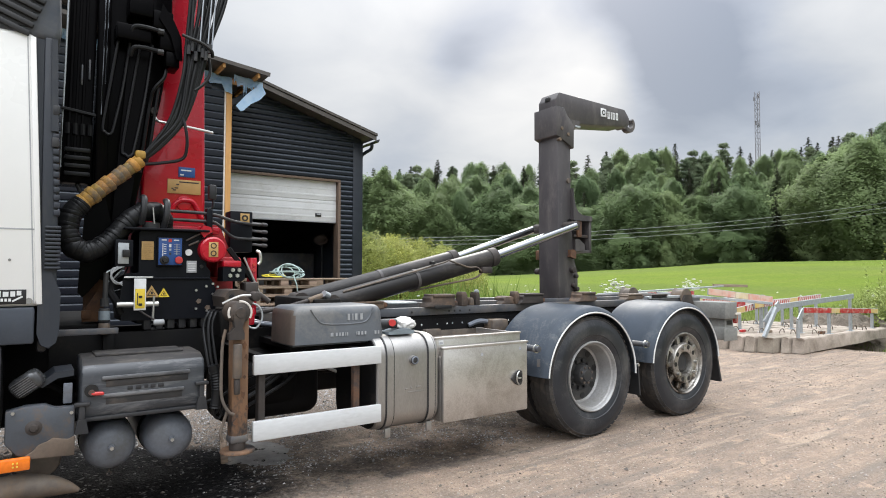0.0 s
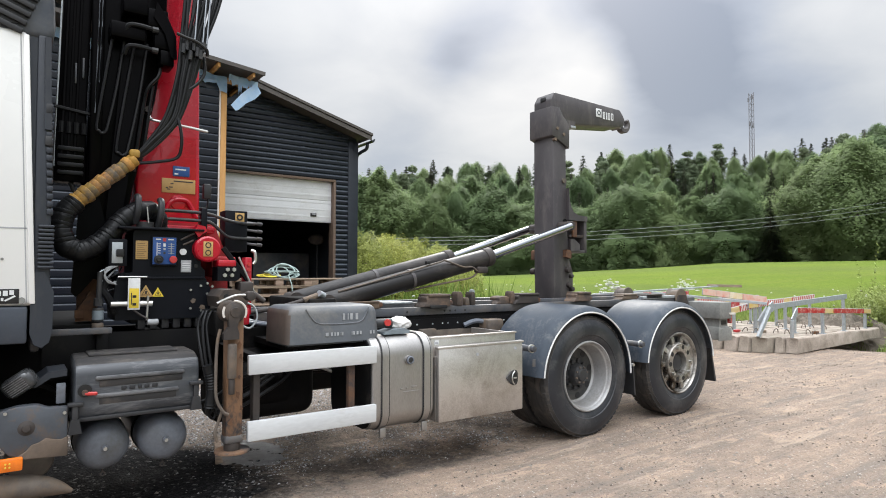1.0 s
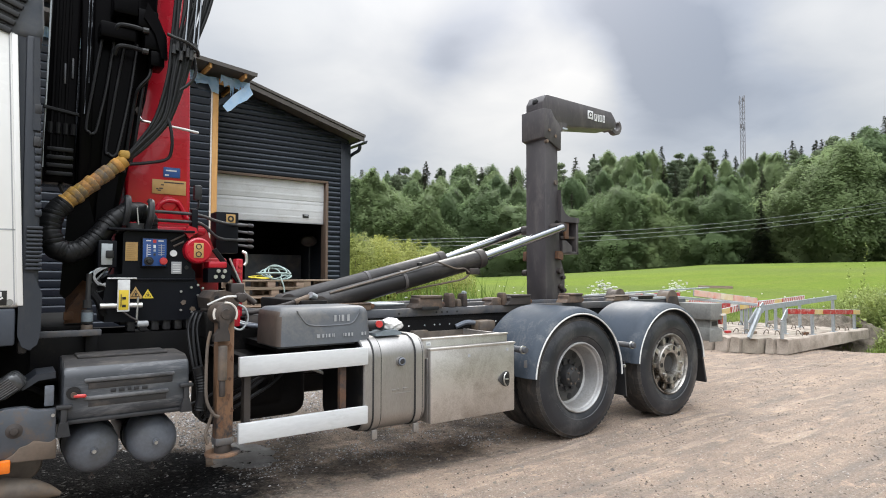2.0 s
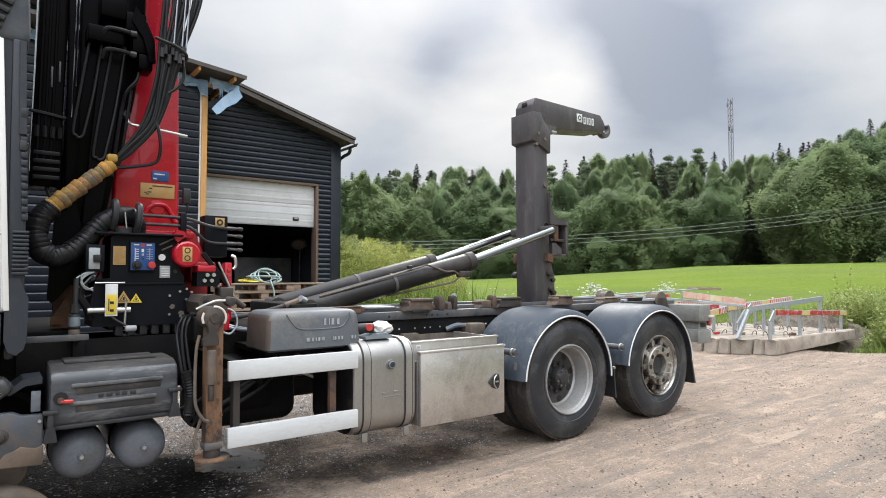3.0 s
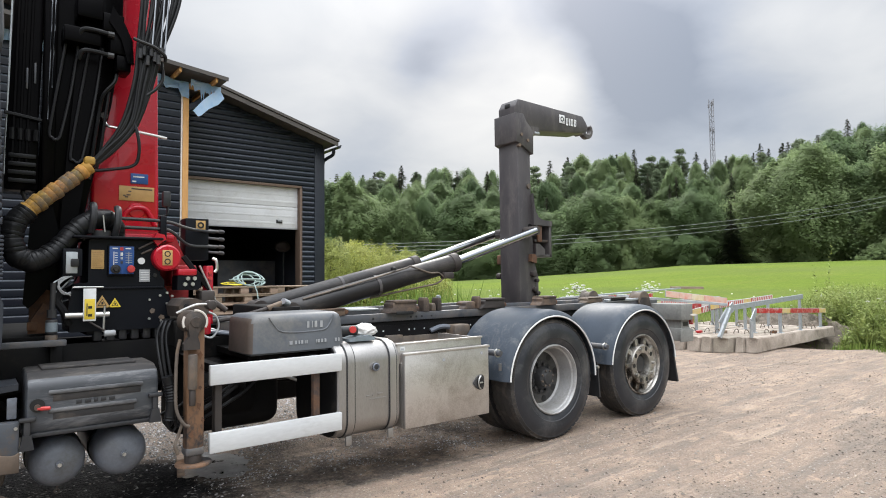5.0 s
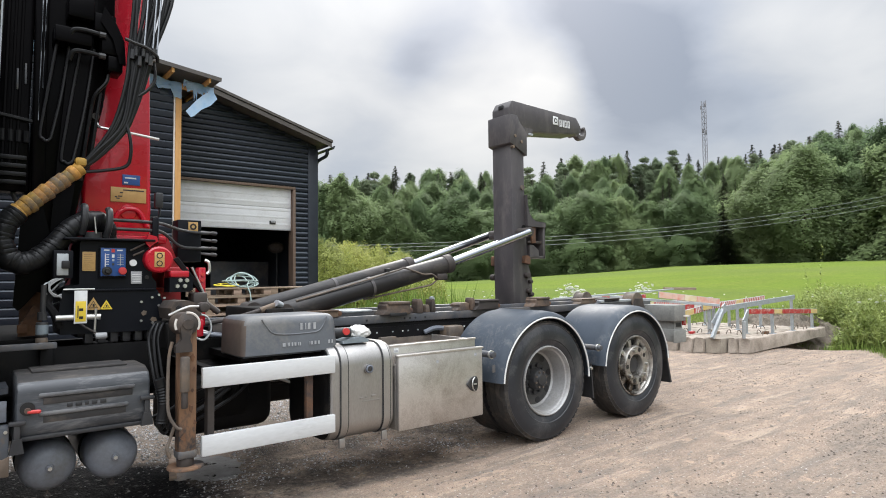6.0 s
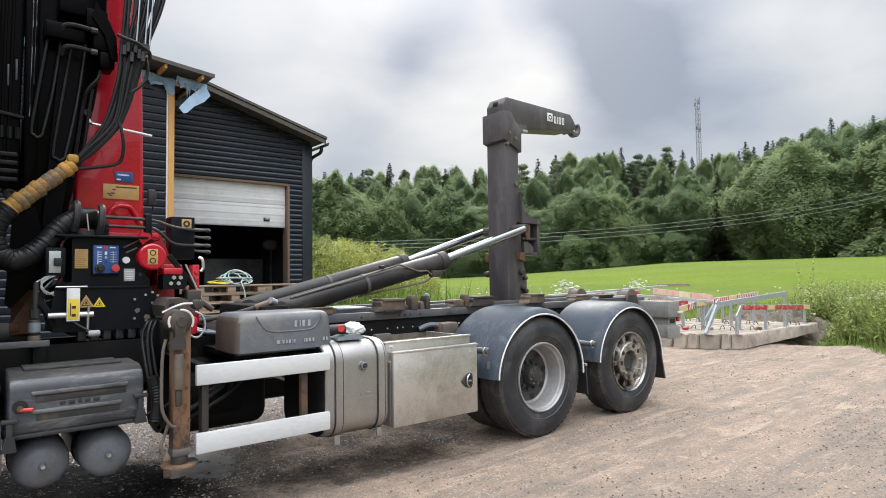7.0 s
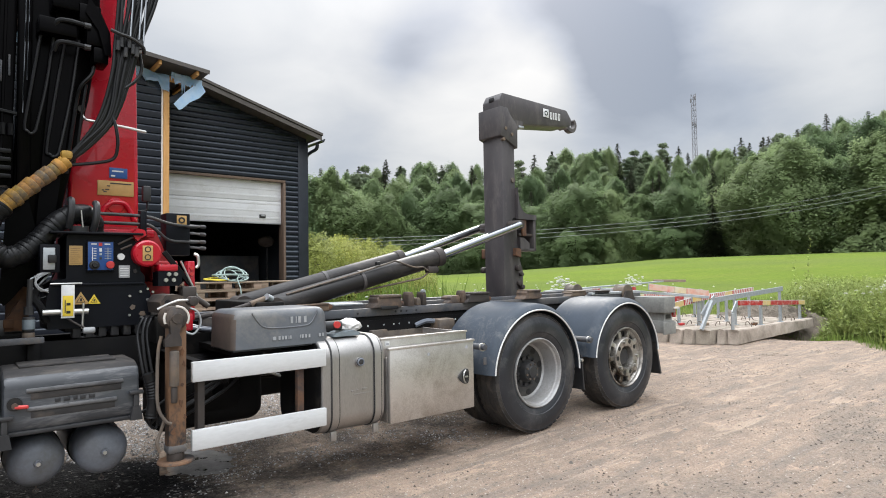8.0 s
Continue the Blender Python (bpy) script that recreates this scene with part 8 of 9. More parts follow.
one("vent_hole", "label_black", control, rod, (-3.115, 0.492, 1.44), (-3.115, 0.50, 1.44), 0.012, seg=8)
for x, z in ((-3.09, 1.315), (-3.085, 1.16), (-3.05, 1.33), (-3.02, 1.31), (-3.05, 1.265), (-3.15, 1.29), (-3.15, 1.175)):
    one("bolt", "bright", control, rod, (x, 0.468, z), (x, 0.485, z), 0.0075, seg=8)
one("bare_spot", "brown_grime", control, prism, [(-3.150, 1.222), (-3.135, 1.238), (-3.118, 1.232), (-3.122, 1.212), (-3.138, 1.205)], 0.474, 0.485)
one("bare_spot", "brown_grime", control, prism, [(-3.098, 1.178), (-3.086, 1.196), (-3.066, 1.192), (-3.060, 1.172), (-3.082, 1.162)], 0.474, 0.485)
# triangles
for x, z, s, mt in ((-3.405, 1.278, 0.043, "tan_label"), (-3.338, 1.272, 0.033, "yellow")):
    sign = one("warning_triangle", mt, control, prism, [(x - s, z - s * 0.62), (x + s, z - s * 0.62), (x, z + s * 1.05)], 0.474, 0.4795, label="yellow warning triangle")
    one("triangle_border", "label_black", control, prism, [(x - s * 0.55, z - s * 0.38), (x + s * 0.55, z - s * 0.38), (x, z + s * 0.6)], 0.4728, 0.4742)
    one("triangle_inner", mt, control, prism, [(x - s * 0.42, z - s * 0.30), (x + s * 0.42, z - s * 0.30), (x, z + s * 0.45)], 0.4718, 0.4729)
    one("triangle_symbol", "label_black", control, box, x - s * 0.10, x + s * 0.14, 0.4706, 0.4719, z - s * 0.20, z + s * 0.18, 0)
# key switch box at the end
keybox = one("switch_box", "crane_black", crane, box, -3.608, -3.51, 0.46, 0.66, 1.435, 1.595, 0.008)
one("switch_plate", "galv", keybox, box, -3.592, -3.535, 0.453, 0.4605, 1.452, 1.575, 0.002)
one("switch_handle", "label_black", keybox, box, -3.57, -3.53, 0.435, 0.4535, 1.49, 1.535, 0.006)
for k in range(4):
    one("cable", "galv" if k % 2 else "hose", crane, tube, [(-3.53 - 0.02 * k, 0.52, 1.43), (-3.56 - 0.03 * k, 0.48, 1.39), (-3.64 + 0.01 * k, 0.5, 1.34 - 0.01 * k), (-3.60, 0.52, 1.29), (-3.54, 0.55, 1.31)], 0.005, 6)
for k in range(3):
    one("cable", "label_grey", crane, tube, [(-3.552 - 0.012 * k, 0.47, 1.44), (-3.60 - 0.012 * k, 0.455, 1.415), (-3.628 + 0.006 * k, 0.45, 1.378 - 0.008 * k), (-3.60 + 0.01 * k, 0.455, 1.335), (-3.565, 0.47, 1.345 - 0.01 * k)], 0.0042, 6)
one("rusty_post", "rust", crane, prism, [(-3.735, 1.10), (-3.625, 1.10), (-3.615, 1.36), (-3.65, 1.40), (-3.735, 1.33)], 0.82, 0.85)
# hanging tag and lever
tag = one("hanging_tag", "label_white", crane, box, -3.510, -3.446, 0.405, 0.411, 1.180, 1.365, 0.001, label="white and yellow hanging tag")
one("tag_print", "yellow", tag, box, -3.504, -3.452, 0.4025, 0.4055, 1.19, 1.305, 0.001)
for z0, z1 in ((1.25, 1.285), (1.205, 1.24)):
    one("tag_mark", "label_black", tag, box, -3.486, -3.466, 0.4012, 0.4026, z0, z1 - 0.02, 0)
one("tag_mark", "leg_dark", tag, box, -3.494, -3.489, 0.4012, 0.4026, 1.21, 1.28, 0)
one("tag_rail", "bright", crane, rod, (-3.56, 0.44, 1.372), (-3.405, 0.44, 1.372), 0.005)
one("bright_pipe", "bright", crane, rod, (-3.595, 0.43, 1.213), (-3.375, 0.43, 1.213), 0.017, seg=16)
one("lever", "bright", crane, rod, (-3.40, 0.42, 1.26), (-3.405, 0.42, 1.115), 0.007)
one("lever_knob", "label_grey", crane, rod, (-3.405, 0.40, 1.105), (-3.345, 0.40, 1.105), 0.018, seg=14, bevel=0.006)
one("lever_link", "leg_dark", crane, tube, [(-3.50, 0.42, 1.20), (-3.45, 0.41, 1.155), (-3.38, 0.40, 1.11)], 0.006)
for k in range(6):
    x = -3.42 + k * 0.066
    one("valve_spool", "black_plastic", crane, box, x - 0.022, x + 0.022, 0.50, 0.58, 1.055, 1.13, 0.008)
one("valve_bank", "crane_black", crane, box, -3.48, -3.02, 0.52, 0.80, 1.09, 1.16, 0.01)
# filter bottle and bracket
one("filter_bottle", "hub", crane, rod, (-3.655, 0.45, 1.115), (-3.655, 0.45, 1.195), 0.029, seg=20, bevel=0.006)
one("bottle_label", "bottle", crane, rod, (-3.655, 0.45, 1.128), (-3.655, 0.45, 1.180), 0.0302, seg=20)
one("bottle_base", "brown_grime", crane, rod, (-3.655, 0.45, 1.045), (-3.655, 0.45, 1.11), 0.030, seg=16, bevel=0.006)
one("bottle_neck", "hub", crane, rod, (-3.655, 0.45, 1.205), (-3.65, 0.45, 1.40), 0.014, seg=14)
one("neck_union", "hub", crane, rod, (-3.655, 0.45, 1.205), (-3.655, 0.45, 1.25), 0.024, seg=8)
one("rusty_bracket", "rust", crane, prism, [(-3.745, 1.10), (-3.66, 1.10), (-3.63, 1.25), (-3.67, 1.28), (-3.73, 1.18)], 0.75, 0.80)
one("bracket_cap", "rust", crane, box, -3.75, -3.70, 0.73, 0.75, 1.12, 1.17, 0.004)
one("pipe_bundle", "chassis", crane, tube, [(-3.60, 0.5, 1.36), (-3.63, 0.48, 1.30), (-3.60, 0.46, 1.24), (-3.57, 0.47, 1.16)], 0.022, 8)
# valve box on the far side with its pipe ends
vbox = one("valve_box", "crane_black", crane, box, -2.835, -2.675, 0.88, 1.02, 1.55, 1.845, 0.006)
one("valve_sticker", "tan_label", vbox, box, -2.765, -2.700, 0.8745, 0.8805, 1.765, 1.830, 0.001)
one("sticker_symbol", "label_black", vbox, lathe, [(0.012, -0.001), (0.024, -0.001), (0.024, 0.001), (0.012, 0.001)], (-2.733, 0.8735, 1.797), "y", 8, closed=True)
for z in (1.60, 1.645, 1.70, 1.755):
    one("pipe_end", "chassis_rail", vbox, rod, (-2.68, 0.90, z + 0.01), (-2.56, 0.90, z), 0.009, seg=10)
    one("pipe_nut", "hub", vbox, rod, (-2.60, 0.90, z + 0.003), (-2.565, 0.90, z), 0.014, seg=8)
for k, (z0, z1) in enumerate(((1.80, 1.755), (1.745, 1.645))):
    one("steel_pipe", "hub", crane, tube, [(-3.40, 0.72, z0 + 0.005), (-3.1, 0.70, z0), (-2.98, 0.70, z0 - 0.01), (-2.86, 0.74, z1 + 0.005), (-2.72, 0.86, z1), (-2.62, 0.90, z1)], 0.011, 8)
one("pipe_bracket", "crane_black", crane, box, -3.045, -3.005, 0.68, 0.74, 1.66, 1.83, 0.006)
one("bolted_plate", "crane_black", crane, prism, [(-3.0, 1.436), (-2.86, 1.436), (-2.86, 1.36), (-2.88, 1.345), (-3.0, 1.345)], 0.43, 0.56)
for x, z in ((-2.94, 1.418), (-2.90, 1.418), (-2.957, 1.382), (-2.912, 1.382)):
    one("bolt", "bright", crane, rod, (x, 0.415, z), (x, 0.43, z), 0.013, seg=6)
one("red_cap", "red", crane, box, -2.998, -2.885, 0.425, 0.56, 1.438, 1.478, 0.008)
one("red_upright", "red", crane, box, -2.805, -2.760, 0.50, 0.58, 1.12, 1.50, 0.006)
for z in (1.455, 1.418, 1.20):
    one("upright_pin", "button_red", crane, rod, (-2.783, 0.485, z), (-2.783, 0.502, z), 0.012, seg=12)
one("red_upright_arm", "chassis", crane, beam, (-2.95, 0.50, 1.56), (-2.78, 0.50, 1.34), 0.02, 0.03, 0.003)
one("spring_rod", "bright", crane, rod, (-2.86, 0.46, 1.50), (-2.76, 0.46, 1.28), 0.007)
one("handle_lever", "bright", crane, tube, [(-2.785, 0.44, 1.545), (-2.765, 0.43, 1.53), (-2.76, 0.43, 1.48), (-2.775, 0.43, 1.455)], 0.010)
one("latch_body", "leg_dark", crane, box, -2.86, -2.77, 0.42, 0.55, 1.24, 1.34, 0.015)
one("latch_pin", "leg_dark", crane, rod, (-2.79, 0.40, 1.27), (-2.71, 0.40, 1.21), 0.018)
one("red_foot", "red", crane, box, -2.86, -2.80, 0.40, 0.50, 1.06, 1.17, 0.012)
# outrigger
leg = one("outrigger_leg", "leg", crane, box, -3.056, -2.958, 0.0, 0.09, 0.43, 1.17, 0.018, label="rusty brown outrigger leg")
bm = B()
lathe(bm, [(0.01, -0.05), (0.028, -0.05), (0.031, -0.038), (0.044, -0.034), (0.058, -0.028), (0.063, -0.015), (0.064, 0.11), (0.02, 0.12)], (-3.022, 0.0, 1.172), "y", 36)
part("leg_head", bm, M["leg_dark"], crane)
bm = B()
for k in range(2):
    a0, a1 = ((150, 205), (-30, 95))[k]
    arc = [(-3.022 + 0.064 * math.cos(radians(a0 + (a1 - a0) * j / 10)), -0.025, 1.172 + 0.064 * math.sin(radians(a0 + (a1 - a0) * j / 10))) for j in range(11)]
    tube(bm, arc, 0.007, 6, 0)
part("worn_ring", bm, M["sign_white"], crane)
one("leg_neck", "leg_dark", crane, prism, [(-3.062, 1.16), (-2.992, 1.16), (-3.012, 1.09), (-3.000, 1.055), (-3.000, 1.02), (-3.085, 1.02), (-3.085, 1.055), (-3.056, 1.09)], -0.045, 0.0)
one("leg_cylinder", "brown_grime", crane, rod, (-3.035, -0.030, 0.995), (-3.035, -0.030, 0.80), 0.025, seg=18, bevel=0.008)
one("leg_cylinder_end", "leg_dark", crane, rod, (-3.035, -0.030, 0.80), (-3.035, -0.030, 0.71), 0.017, seg=14, bevel=0.006)
one("leg_pipe", "brown_grime", crane, tube, [(-3.10, -0.02, 1.08), (-3.115, -0.02, 1.0), (-3.12, -0.02, 0.85), (-3.115, -0.02, 0.7), (-3.08, -0.03, 0.62), (-3.05, -0.03, 0.60)], 0.009, 8)
one("leg_pipe", "brown_grime", crane, tube, [(-3.08, -0.01, 0.62), (-3.10, 0.0, 0.55), (-3.115, 0.0, 0.50), (-3.10, 0.0, 0.45)], 0.009, 8)
rnd = random.Random(83)
for z, x, r in ((0.985, -2.985, 0.017), (0.915, -2.975, 0.012), (0.80, -2.985, 0.009), (0.70, -2.99, 0.018), (0.62, -2.97, 0.012), (0.55, -3.03, 0.016)):
    flake = [(x + r * rnd.uniform(0.35, 1.2) * math.cos(j * 0.7), z + 1.5 * r * rnd.uniform(0.35, 1.2) * math.sin(j * 0.7)) for j in range(9)]
    one("peeled_paint", "rust", leg, prism, flake, -0.003, 0.004)
one("leg_collar", "chassis_rail", crane, box, -3.060, -2.954, -0.004, 0.094, 0.425, 0.475, 0.016)
one("leg_foot_neck", "leg_dark", crane, rod, (-3.005, 0.05, 0.375), (-3.005, 0.05, 0.43), 0.046, seg=24, bevel=0.006)
one("leg_foot", "leg", crane, rod, (-3.0, 0.06, 0.366), (-3.0, 0.06, 0.382), 0.100, 0.096, seg=32, bevel=0.004)
one("leg_bracket", "leg_dark", crane, prism, [(-3.06, 1.255), (-3.03, 1.295), (-2.97, 1.30), (-2.90, 1.275), (-2.885, 1.23), (-2.91, 1.18), (-3.0, 1.19), (-3.05, 1.19)], 0.16, 0.45)
one("bracket_hole", "label_black", crane, rod, (-3.02, 0.155, 1.255), (-3.02, 0.162, 1.255), 0.016)
one("stay_handle", "bright", crane, tube, [(-3.115, 0.0, 1.225), (-3.06, -0.01, 1.252), (-3.01, -0.01, 1.268), (-2.955, 0.0, 1.268)], 0.007, 8)
one("stay_knob", "leg_dark", crane, rod, (-2.925, -0.02, 1.262), (-2.925, 0.06, 1.262), 0.028, seg=14, bevel=0.008)
one("wire_loop", "galv", crane, tube, [(-2.90, 0.2, 1.22), (-2.84, 0.2, 1.19), (-2.82, 0.2, 1.12), (-2.86, 0.2, 1.06), (-2.91, 0.2, 1.08), (-2.92, 0.2, 1.14)], 0.006, 6)
one("outrigger_beam", "chassis", crane, box, -3.08, -2.92, 0.15, 2.4, 1.02, 1.17, 0.01)
for k, (x, d) in enumerate(((-3.19, 0.0), (-3.165, 0.02), (-3.21, 0.03))):
    one("leg_hose", "hose", crane, tube, [(x + 0.10, 0.26, 1.17), (x + 0.06, 0.18, 1.16), (x + 0.03, 0.12 + d, 1.08), (x + 0.035, 0.07, 0.92), (x + 0.06, 0.05, 0.76), (x + 0.04 + d, 0.05, 0.63), (x + 0.08, 0.06, 0.57 + d), (x + 0.11, 0.06, 0.64)], 0.008, 8)
one("ribbed_sleeve", "hose", crane, tube, [(-3.155, 0.02, 0.88), (-3.135, 0.02, 0.80), (-3.13, 0.02, 0.72), (-3.14, 0.02, 0.64)], 0.030, 12, 10, swell=lambda u: 1 + 0.06 * math.sin(u * 90))

# black folded booms
bm = B()
prism(bm, [(-3.87, 1.96), (-3.70, 1.96), (-3.705, 2.4), (-3.69, 3.0), (-3.68, 4.0), (-3.83, 4.0), (-3.845, 3.0), (-3.87, 2.2)], 0.86, 1.12)
bmesh.ops.bevel(bm, geom=bm.edges[:], offset=0.012, segments=2, profile=0.5, affect="EDGES")
outer_boom = part("outer_boom", bm, M["boom"], crane, "glossy black extension boom")
for x in (-3.835, -3.80, -3.765):
    one("boom_strip", "boom", outer_boom, beam, (x, 0.852, 2.1), (x + 0.035, 0.852, 4.0), 0.014, 0.016, 0.003)
one("boom_edge", "galv", outer_boom, beam, (-3.868, 0.87, 2.05), (-3.838, 0.87, 4.0), 0.006, 0.010, 0.001)
for x, z in ((-3.735, 2.62), (-3.775, 2.58)):
    one("boom_slot", "chassis_rail", outer_boom, box, x, x + 0.012, 0.850, 0.86, z, z + 0.13, 0.004)
for z in (2.0, 2.05, 2.10, 2.15):
    one("end_grille", "hose", outer_boom, box, -3.855, -3.715, 0.835, 0.86, z, z + 0.028, 0.006)
for x in (-3.84, -3.80, -3.76, -3.72):
    one("grille_nut", "hose", outer_boom, rod, (x, 0.845, 2.26), (x, 0.845, 2.33), 0.016, seg=8)
one("cross_clamp", "hose", outer_boom, beam, (-3.88, 0.845, 2.42), (-3.66, 0.845, 2.39), 0.02, 0.02, 0.004)
one("hanging_ring", "hub", outer_boom, tube, [(-3.78, 0.9, 1.96), (-3.75, 0.9, 1.90), (-3.70, 0.9, 1.88), (-3.67, 0.9, 1.93)], 0.013)
bm = B()
prism(bm, [(-3.72, 1.34), (-3.55, 1.30), (-3.50, 1.55), (-3.43, 1.95), (-3.31, 2.55), (-3.25, 3.0), (-3.24, 4.0), (-3.66, 4.0), (-3.67, 3.0), (-3.70, 2.0)], 0.86, 1.10)
bmesh.ops.bevel(bm, geom=bm.edges[:], offset=0.014, segments=2, profile=0.5, affect="EDGES")
main_boom = part("main_boom", bm, M["boom"], crane, "black main boom, folded down")
one("boom_web", "boom", main_boom, prism, [(-3.60, 1.6), (-3.52, 1.6), (-3.42, 2.4), (-3.36, 3.2), (-3.36, 4.0), (-3.50, 4.0), (-3.50, 3.0), (-3.56, 2.2)], 0.80, 0.86)
one("boom_back", "boom", main_boom, box, -3.69, -3.62, 0.82, 0.88, 1.9, 4.0, 0.01)
for x, z0 in ((-3.665, 1.9), (-3.645, 2.1)):
    one("chrome_line", "chrome", main_boom, rod, (x, 0.815, z0 + 0.5), (x + 0.03, 0.815, 4.0), 0.004, seg=8)
one("rubber_flap", "boom", crane, prism, [(-3.775, 1.28), (-3.75, 1.25), (-3.72, 1.28), (-3.66, 1.36), (-3.60, 1.34), (-3.58, 1.6), (-3.66, 1.95), (-3.74, 1.90)], 0.70, 0.72)
# steel pipes that hang in long loops on the boom
for x, low, w, rise in ((-3.625, 2.272, 0.031, 0.62), (-3.510, 2.145, 0.034, 0.75)):
    lean = 0.13 * rise
    one("looped_pipe", "looped_pipe", main_boom, tube, [(x - w + lean * 0.95, 0.78, low + rise), (x - w + lean * 0.42, 0.78, low + rise * 0.5), (x - w, 0.78, low + 0.05), (x - w * 0.5, 0.78, low + 0.012), (x, 0.78, low), (x + w * 0.6, 0.78, low + 0.014),
        (x + w, 0.78, low + 0.06), (x + w + lean * 0.55, 0.78, low + rise * 0.5), (x + w + lean, 0.78, low + rise)], 0.0085, 8)
one("looped_pipe", "hose", main_boom, tube, [(-3.30, 0.76, 2.74), (-3.315, 0.75, 2.68), (-3.37, 0.76, 2.60), (-3.39, 0.78, 2.50), (-3.42, 0.78, 2.25), (-3.44, 0.79, 2.05)], 0.011, 8)
one("looped_pipe", "hose", main_boom, tube, [(-3.34, 0.77, 2.62), (-3.36, 0.77, 2.45), (-3.38, 0.78, 2.25), (-3.40, 0.79, 2.12)], 0.009, 8)
for x, z, w, h in ((-3.50, 2.93, 0.20, 0.10), (-3.30, 2.92, 0.10, 0.13), (-3.27, 2.80, 0.085, 0.10), (-3.33, 3.05, 0.12, 0.12), (-3.46, 3.12, 0.14, 0.14)):
    one("hydraulic_block", "boom", main_boom, box, x - w / 2, x + w / 2, 0.70, 0.86, z - h / 2, z + h / 2, 0.010)
for z in (2.965, 2.83):
    one("block_pipe", "hose", main_boom, tube, [(-3.52, 0.72, z - 0.05), (-3.50, 0.70, z), (-3.44, 0.69, z + 0.008), (-3.34, 0.69, z)], 0.014, 8)
    one("block_union", "hub", main_boom, rod, (-3.365, 0.69, z), (-3.33, 0.69, z), 0.020, seg=8)
one("block_plate", "boom", main_boom, prism, [(-3.34, 3.15), (-3.27, 3.05), (-3.225, 2.95), (-3.215, 2.80), (-3.25, 2.80), (-3.29, 2.95), (-3.36, 3.05)], 0.68, 0.71)
# hose bundle, sleeve and the thick wrapped hoses
rnd = random.Random(12)
for k in range(13):
    u = k / 12
    top_x = -3.22 + 0.22 * u + 0.02 * math.sin(k * 2.7)
    one("hydraulic_hose", "hose", crane, tube, [(top_x + 0.05, 0.62 + 0.05 * rnd.random(), 3.9), (top_x + 0.02 + 0.02 * rnd.random(), 0.58, 3.3), (-3.215 + 0.135 * u, 0.56 + 0.02 * rnd.random(), 2.87), (-3.235 + 0.105 * u, 0.56 + 0.03 * rnd.random(), 2.65),
        (-3.30 + 0.08 * u + 0.03 * rnd.random(), 0.57, 2.38), (-3.40 + 0.055 * u, 0.58 + 0.02 * rnd.random(), 2.20), (-3.50 + 0.03 * u, 0.60, 2.06 + 0.02 * u)], 0.0112, 8)
for x in (-3.14, -3.09, -3.065):
    one("steel_line", "chrome", crane, rod, (x + 0.025, 0.545, 3.28), (x, 0.545, 2.86), 0.006, seg=8)
for k in range(7):
    x = -3.205 + 0.021 * k
    dz = 0.035 * math.sin(k * 2.4)
    one("hose_ferrule", "hub", crane, rod, (x, 0.54, 2.86 + dz), (x - 0.003, 0.54, 2.80 + dz), 0.0135, seg=10)
one("hose_tie", "label_black", crane, tube, [(-3.25, 0.53, 2.915), (-3.20, 0.525, 2.90), (-3.13, 0.525, 2.885), (-3.07, 0.53, 2.85), (-3.055, 0.56, 2.82)], 0.011, 8)
one("slack_hose", "hose", crane, tube, [(-3.23, 0.57, 2.40), (-3.21, 0.55, 2.30), (-3.205, 0.55, 2.20), (-3.23, 0.56, 2.125), (-3.34, 0.57, 2.09), (-3.48, 0.58, 2.065)], 0.010, 8)
one("slack_hose", "hose", crane, tube, [(-3.07, 0.60, 2.82), (-3.06, 0.60, 2.72), (-3.10, 0.58, 2.64), (-3.16, 0.57, 2.58)], 0.010, 8)
sleeve = []
a, b = Vector((-3.465, 0.58, 2.095)), Vector((-3.785, 0.56, 1.795))
for k in range(12):
    u0, u1 = k / 12, (k + 1.12) / 12
    r = 0.042 + 0.012 * u0 + 0.004 * math.sin(k * 2.3)
    one("yellow_wrap", "yellow_wrap", crane, rod, a.lerp(b, u0), a.lerp(b, u1), r, r * 0.93, seg=16, bevel=0.006)
one("wrap_end", "yellow_wrap", crane, box, -3.50, -3.44, 0.54, 0.60, 2.10, 2.15, 0.015)
thick = [(-3.775, 0.56, 1.80), (-3.825, 0.55, 1.74), (-3.845, 0.54, 1.65), (-3.82, 0.53, 1.555), (-3.755, 0.53, 1.515), (-3.68, 0.54, 1.545), (-3.60, 0.56, 1.62), (-3.53, 0.58, 1.71), (-3.45, 0.60, 1.775), (-3.37, 0.64, 1.79), (-3.31, 0.70, 1.745), (-3.30, 0.72, 1.66)]
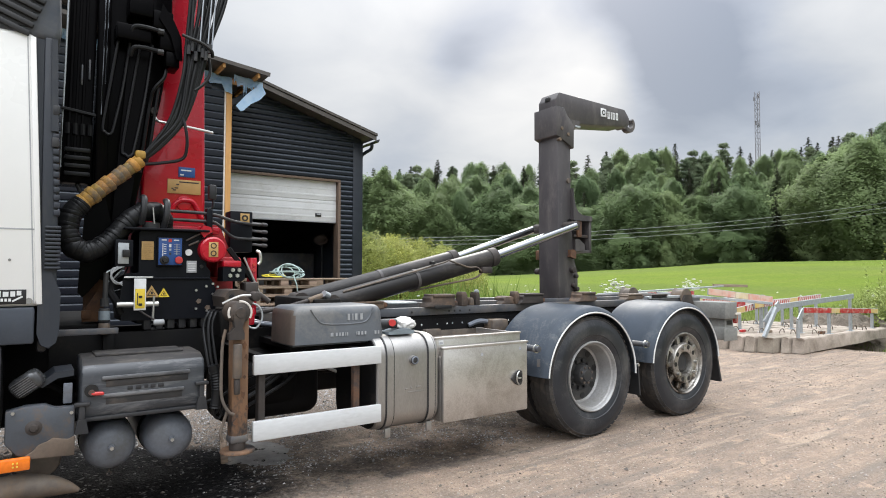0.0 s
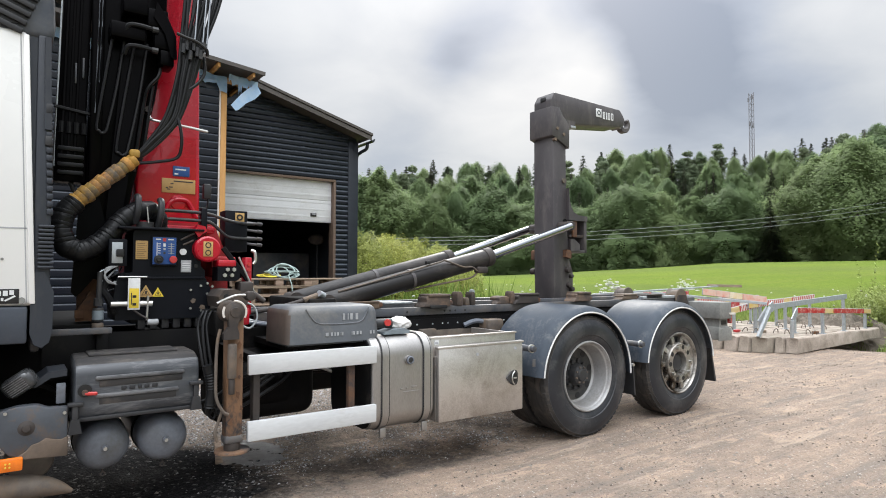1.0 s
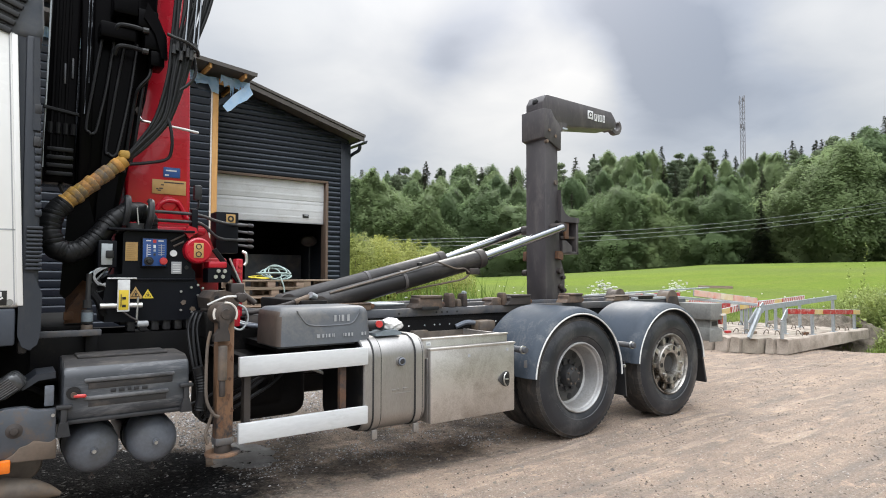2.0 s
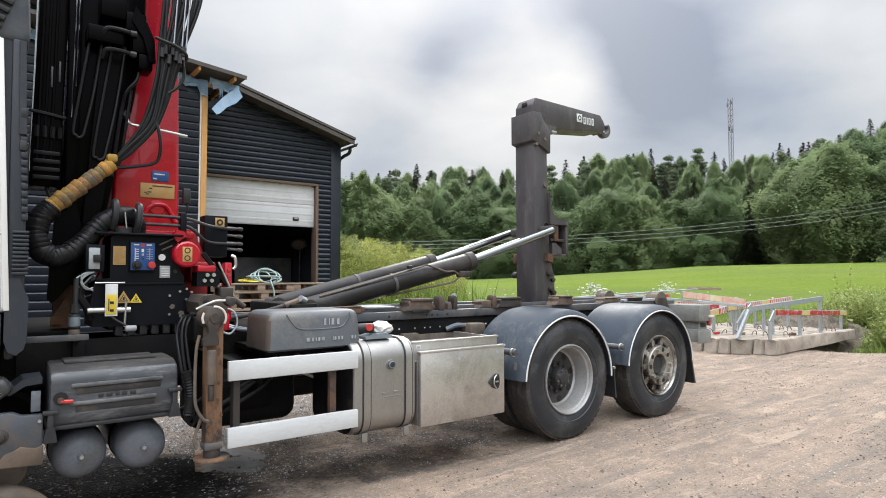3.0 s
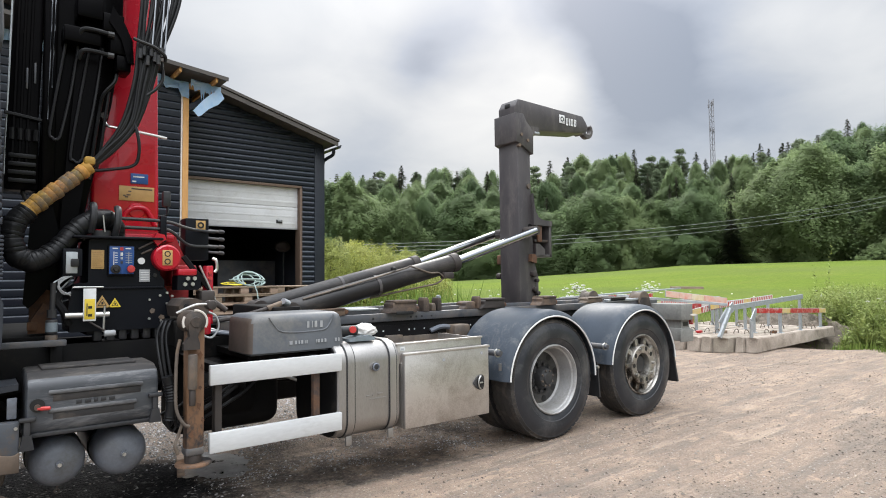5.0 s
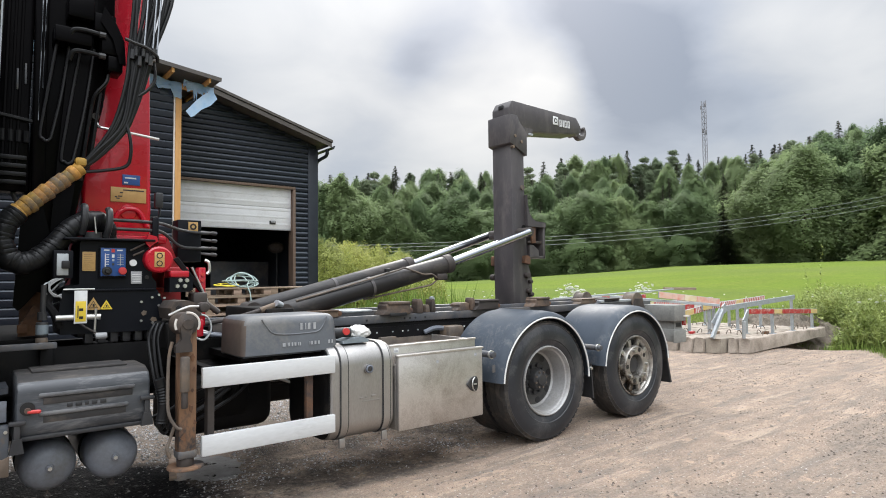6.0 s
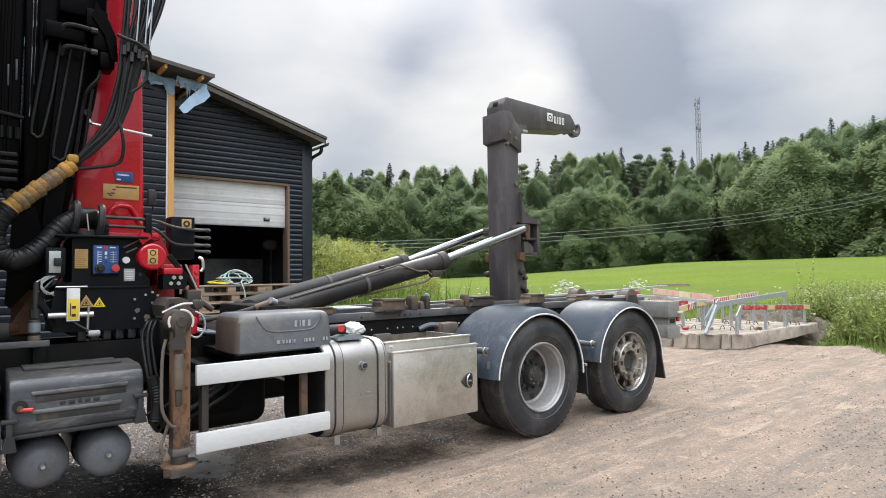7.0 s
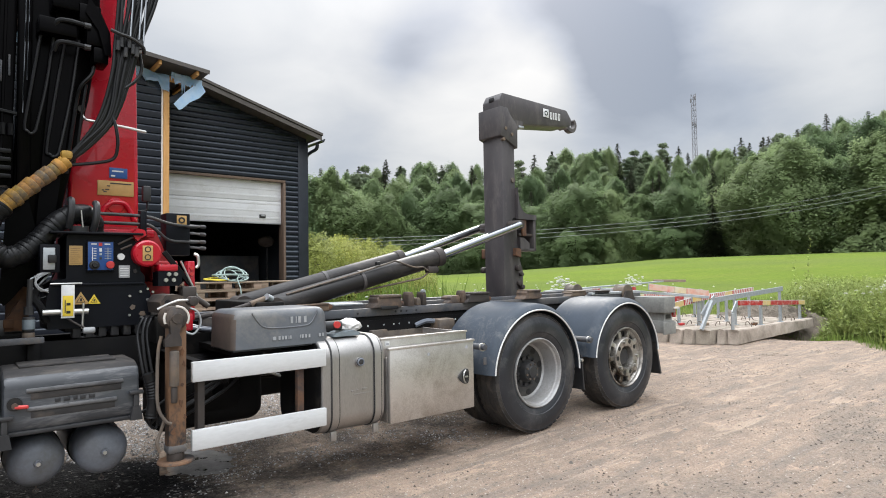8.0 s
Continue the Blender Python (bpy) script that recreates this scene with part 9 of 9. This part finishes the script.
one("wrapped_hose", "hose", crane, tube, thick, 0.056, 18, 14, swell=lambda u: 1.0 + 0.045 * (math.floor(u * 26) % 2) + 0.03 * math.sin(u * 70), label="thick black spiral wrapped hose")
spine = [Vector(p) for p in thick]
for k in range(44):
    u = k / 44 * (len(spine) - 1)
    p, q = spine[int(u)], spine[int(u) + 1]
    c, d = p.lerp(q, u - int(u)), (q - p).normalized()
    r = 0.0595 + 0.003 * math.sin(k * 1.9)
    one("hose_wrap", "hose", crane, rod, c - d * 0.011, c + d * 0.013, r, r * 0.96, seg=18, bevel=0.004)
for x, z in ((-3.46, 1.80), (-3.33, 1.785)):
    one("hose_strap", "black_plastic", crane, tube, [(x, 0.56, z - 0.10), (x + 0.01, 0.53, z - 0.03), (x + 0.015, 0.55, z + 0.05), (x + 0.02, 0.62, z + 0.07)], 0.020, 8)
one("lid_fitting", "hub", crane, rod, (-3.40, 0.58, 1.67), (-3.40, 0.58, 1.71), 0.05, seg=18)
one("lid_rod", "bright", crane, rod, (-3.39, 0.52, 1.70), (-3.40, 0.52, 1.80), 0.004, seg=8)

# ---- left on top of the tank ----
glove = thing("spray_bottle", (-1.95, 0.25, 0.98), "black spray bottle and white rag lying on the fuel tank", "bottle")
one("bottle_body", "black_plastic", glove, rod, (-1.88, 0.16, 1.045), (-2.02, 0.18, 1.05), 0.036, 0.03, seg=18, bevel=0.01)
one("bottle_cap", "button_red", glove, rod, (-1.935, 0.115, 1.055), (-1.93, 0.135, 1.055), 0.024, seg=16)
bm = B()
bmesh.ops.create_icosphere(bm, subdivisions=4, radius=1)
for v in bm.verts:
    q = v.co.copy()
    v.co = Vector((-1.79 + 0.085 * q.x, 0.20 + 0.06 * q.y, 1.035 + 0.050 * q.z)) + q * 0.018 * noise.noise(q * 2.6)
part("rag", bm, M["rag"], glove, "crumpled white rag")
one("clear_sheet", "bottle", glove, prism, [(-1.96, 0.972), (-1.76, 0.972), (-1.75, 0.99), (-1.80, 1.01), (-1.90, 1.005), (-1.96, 0.99)], 0.12, 0.24)
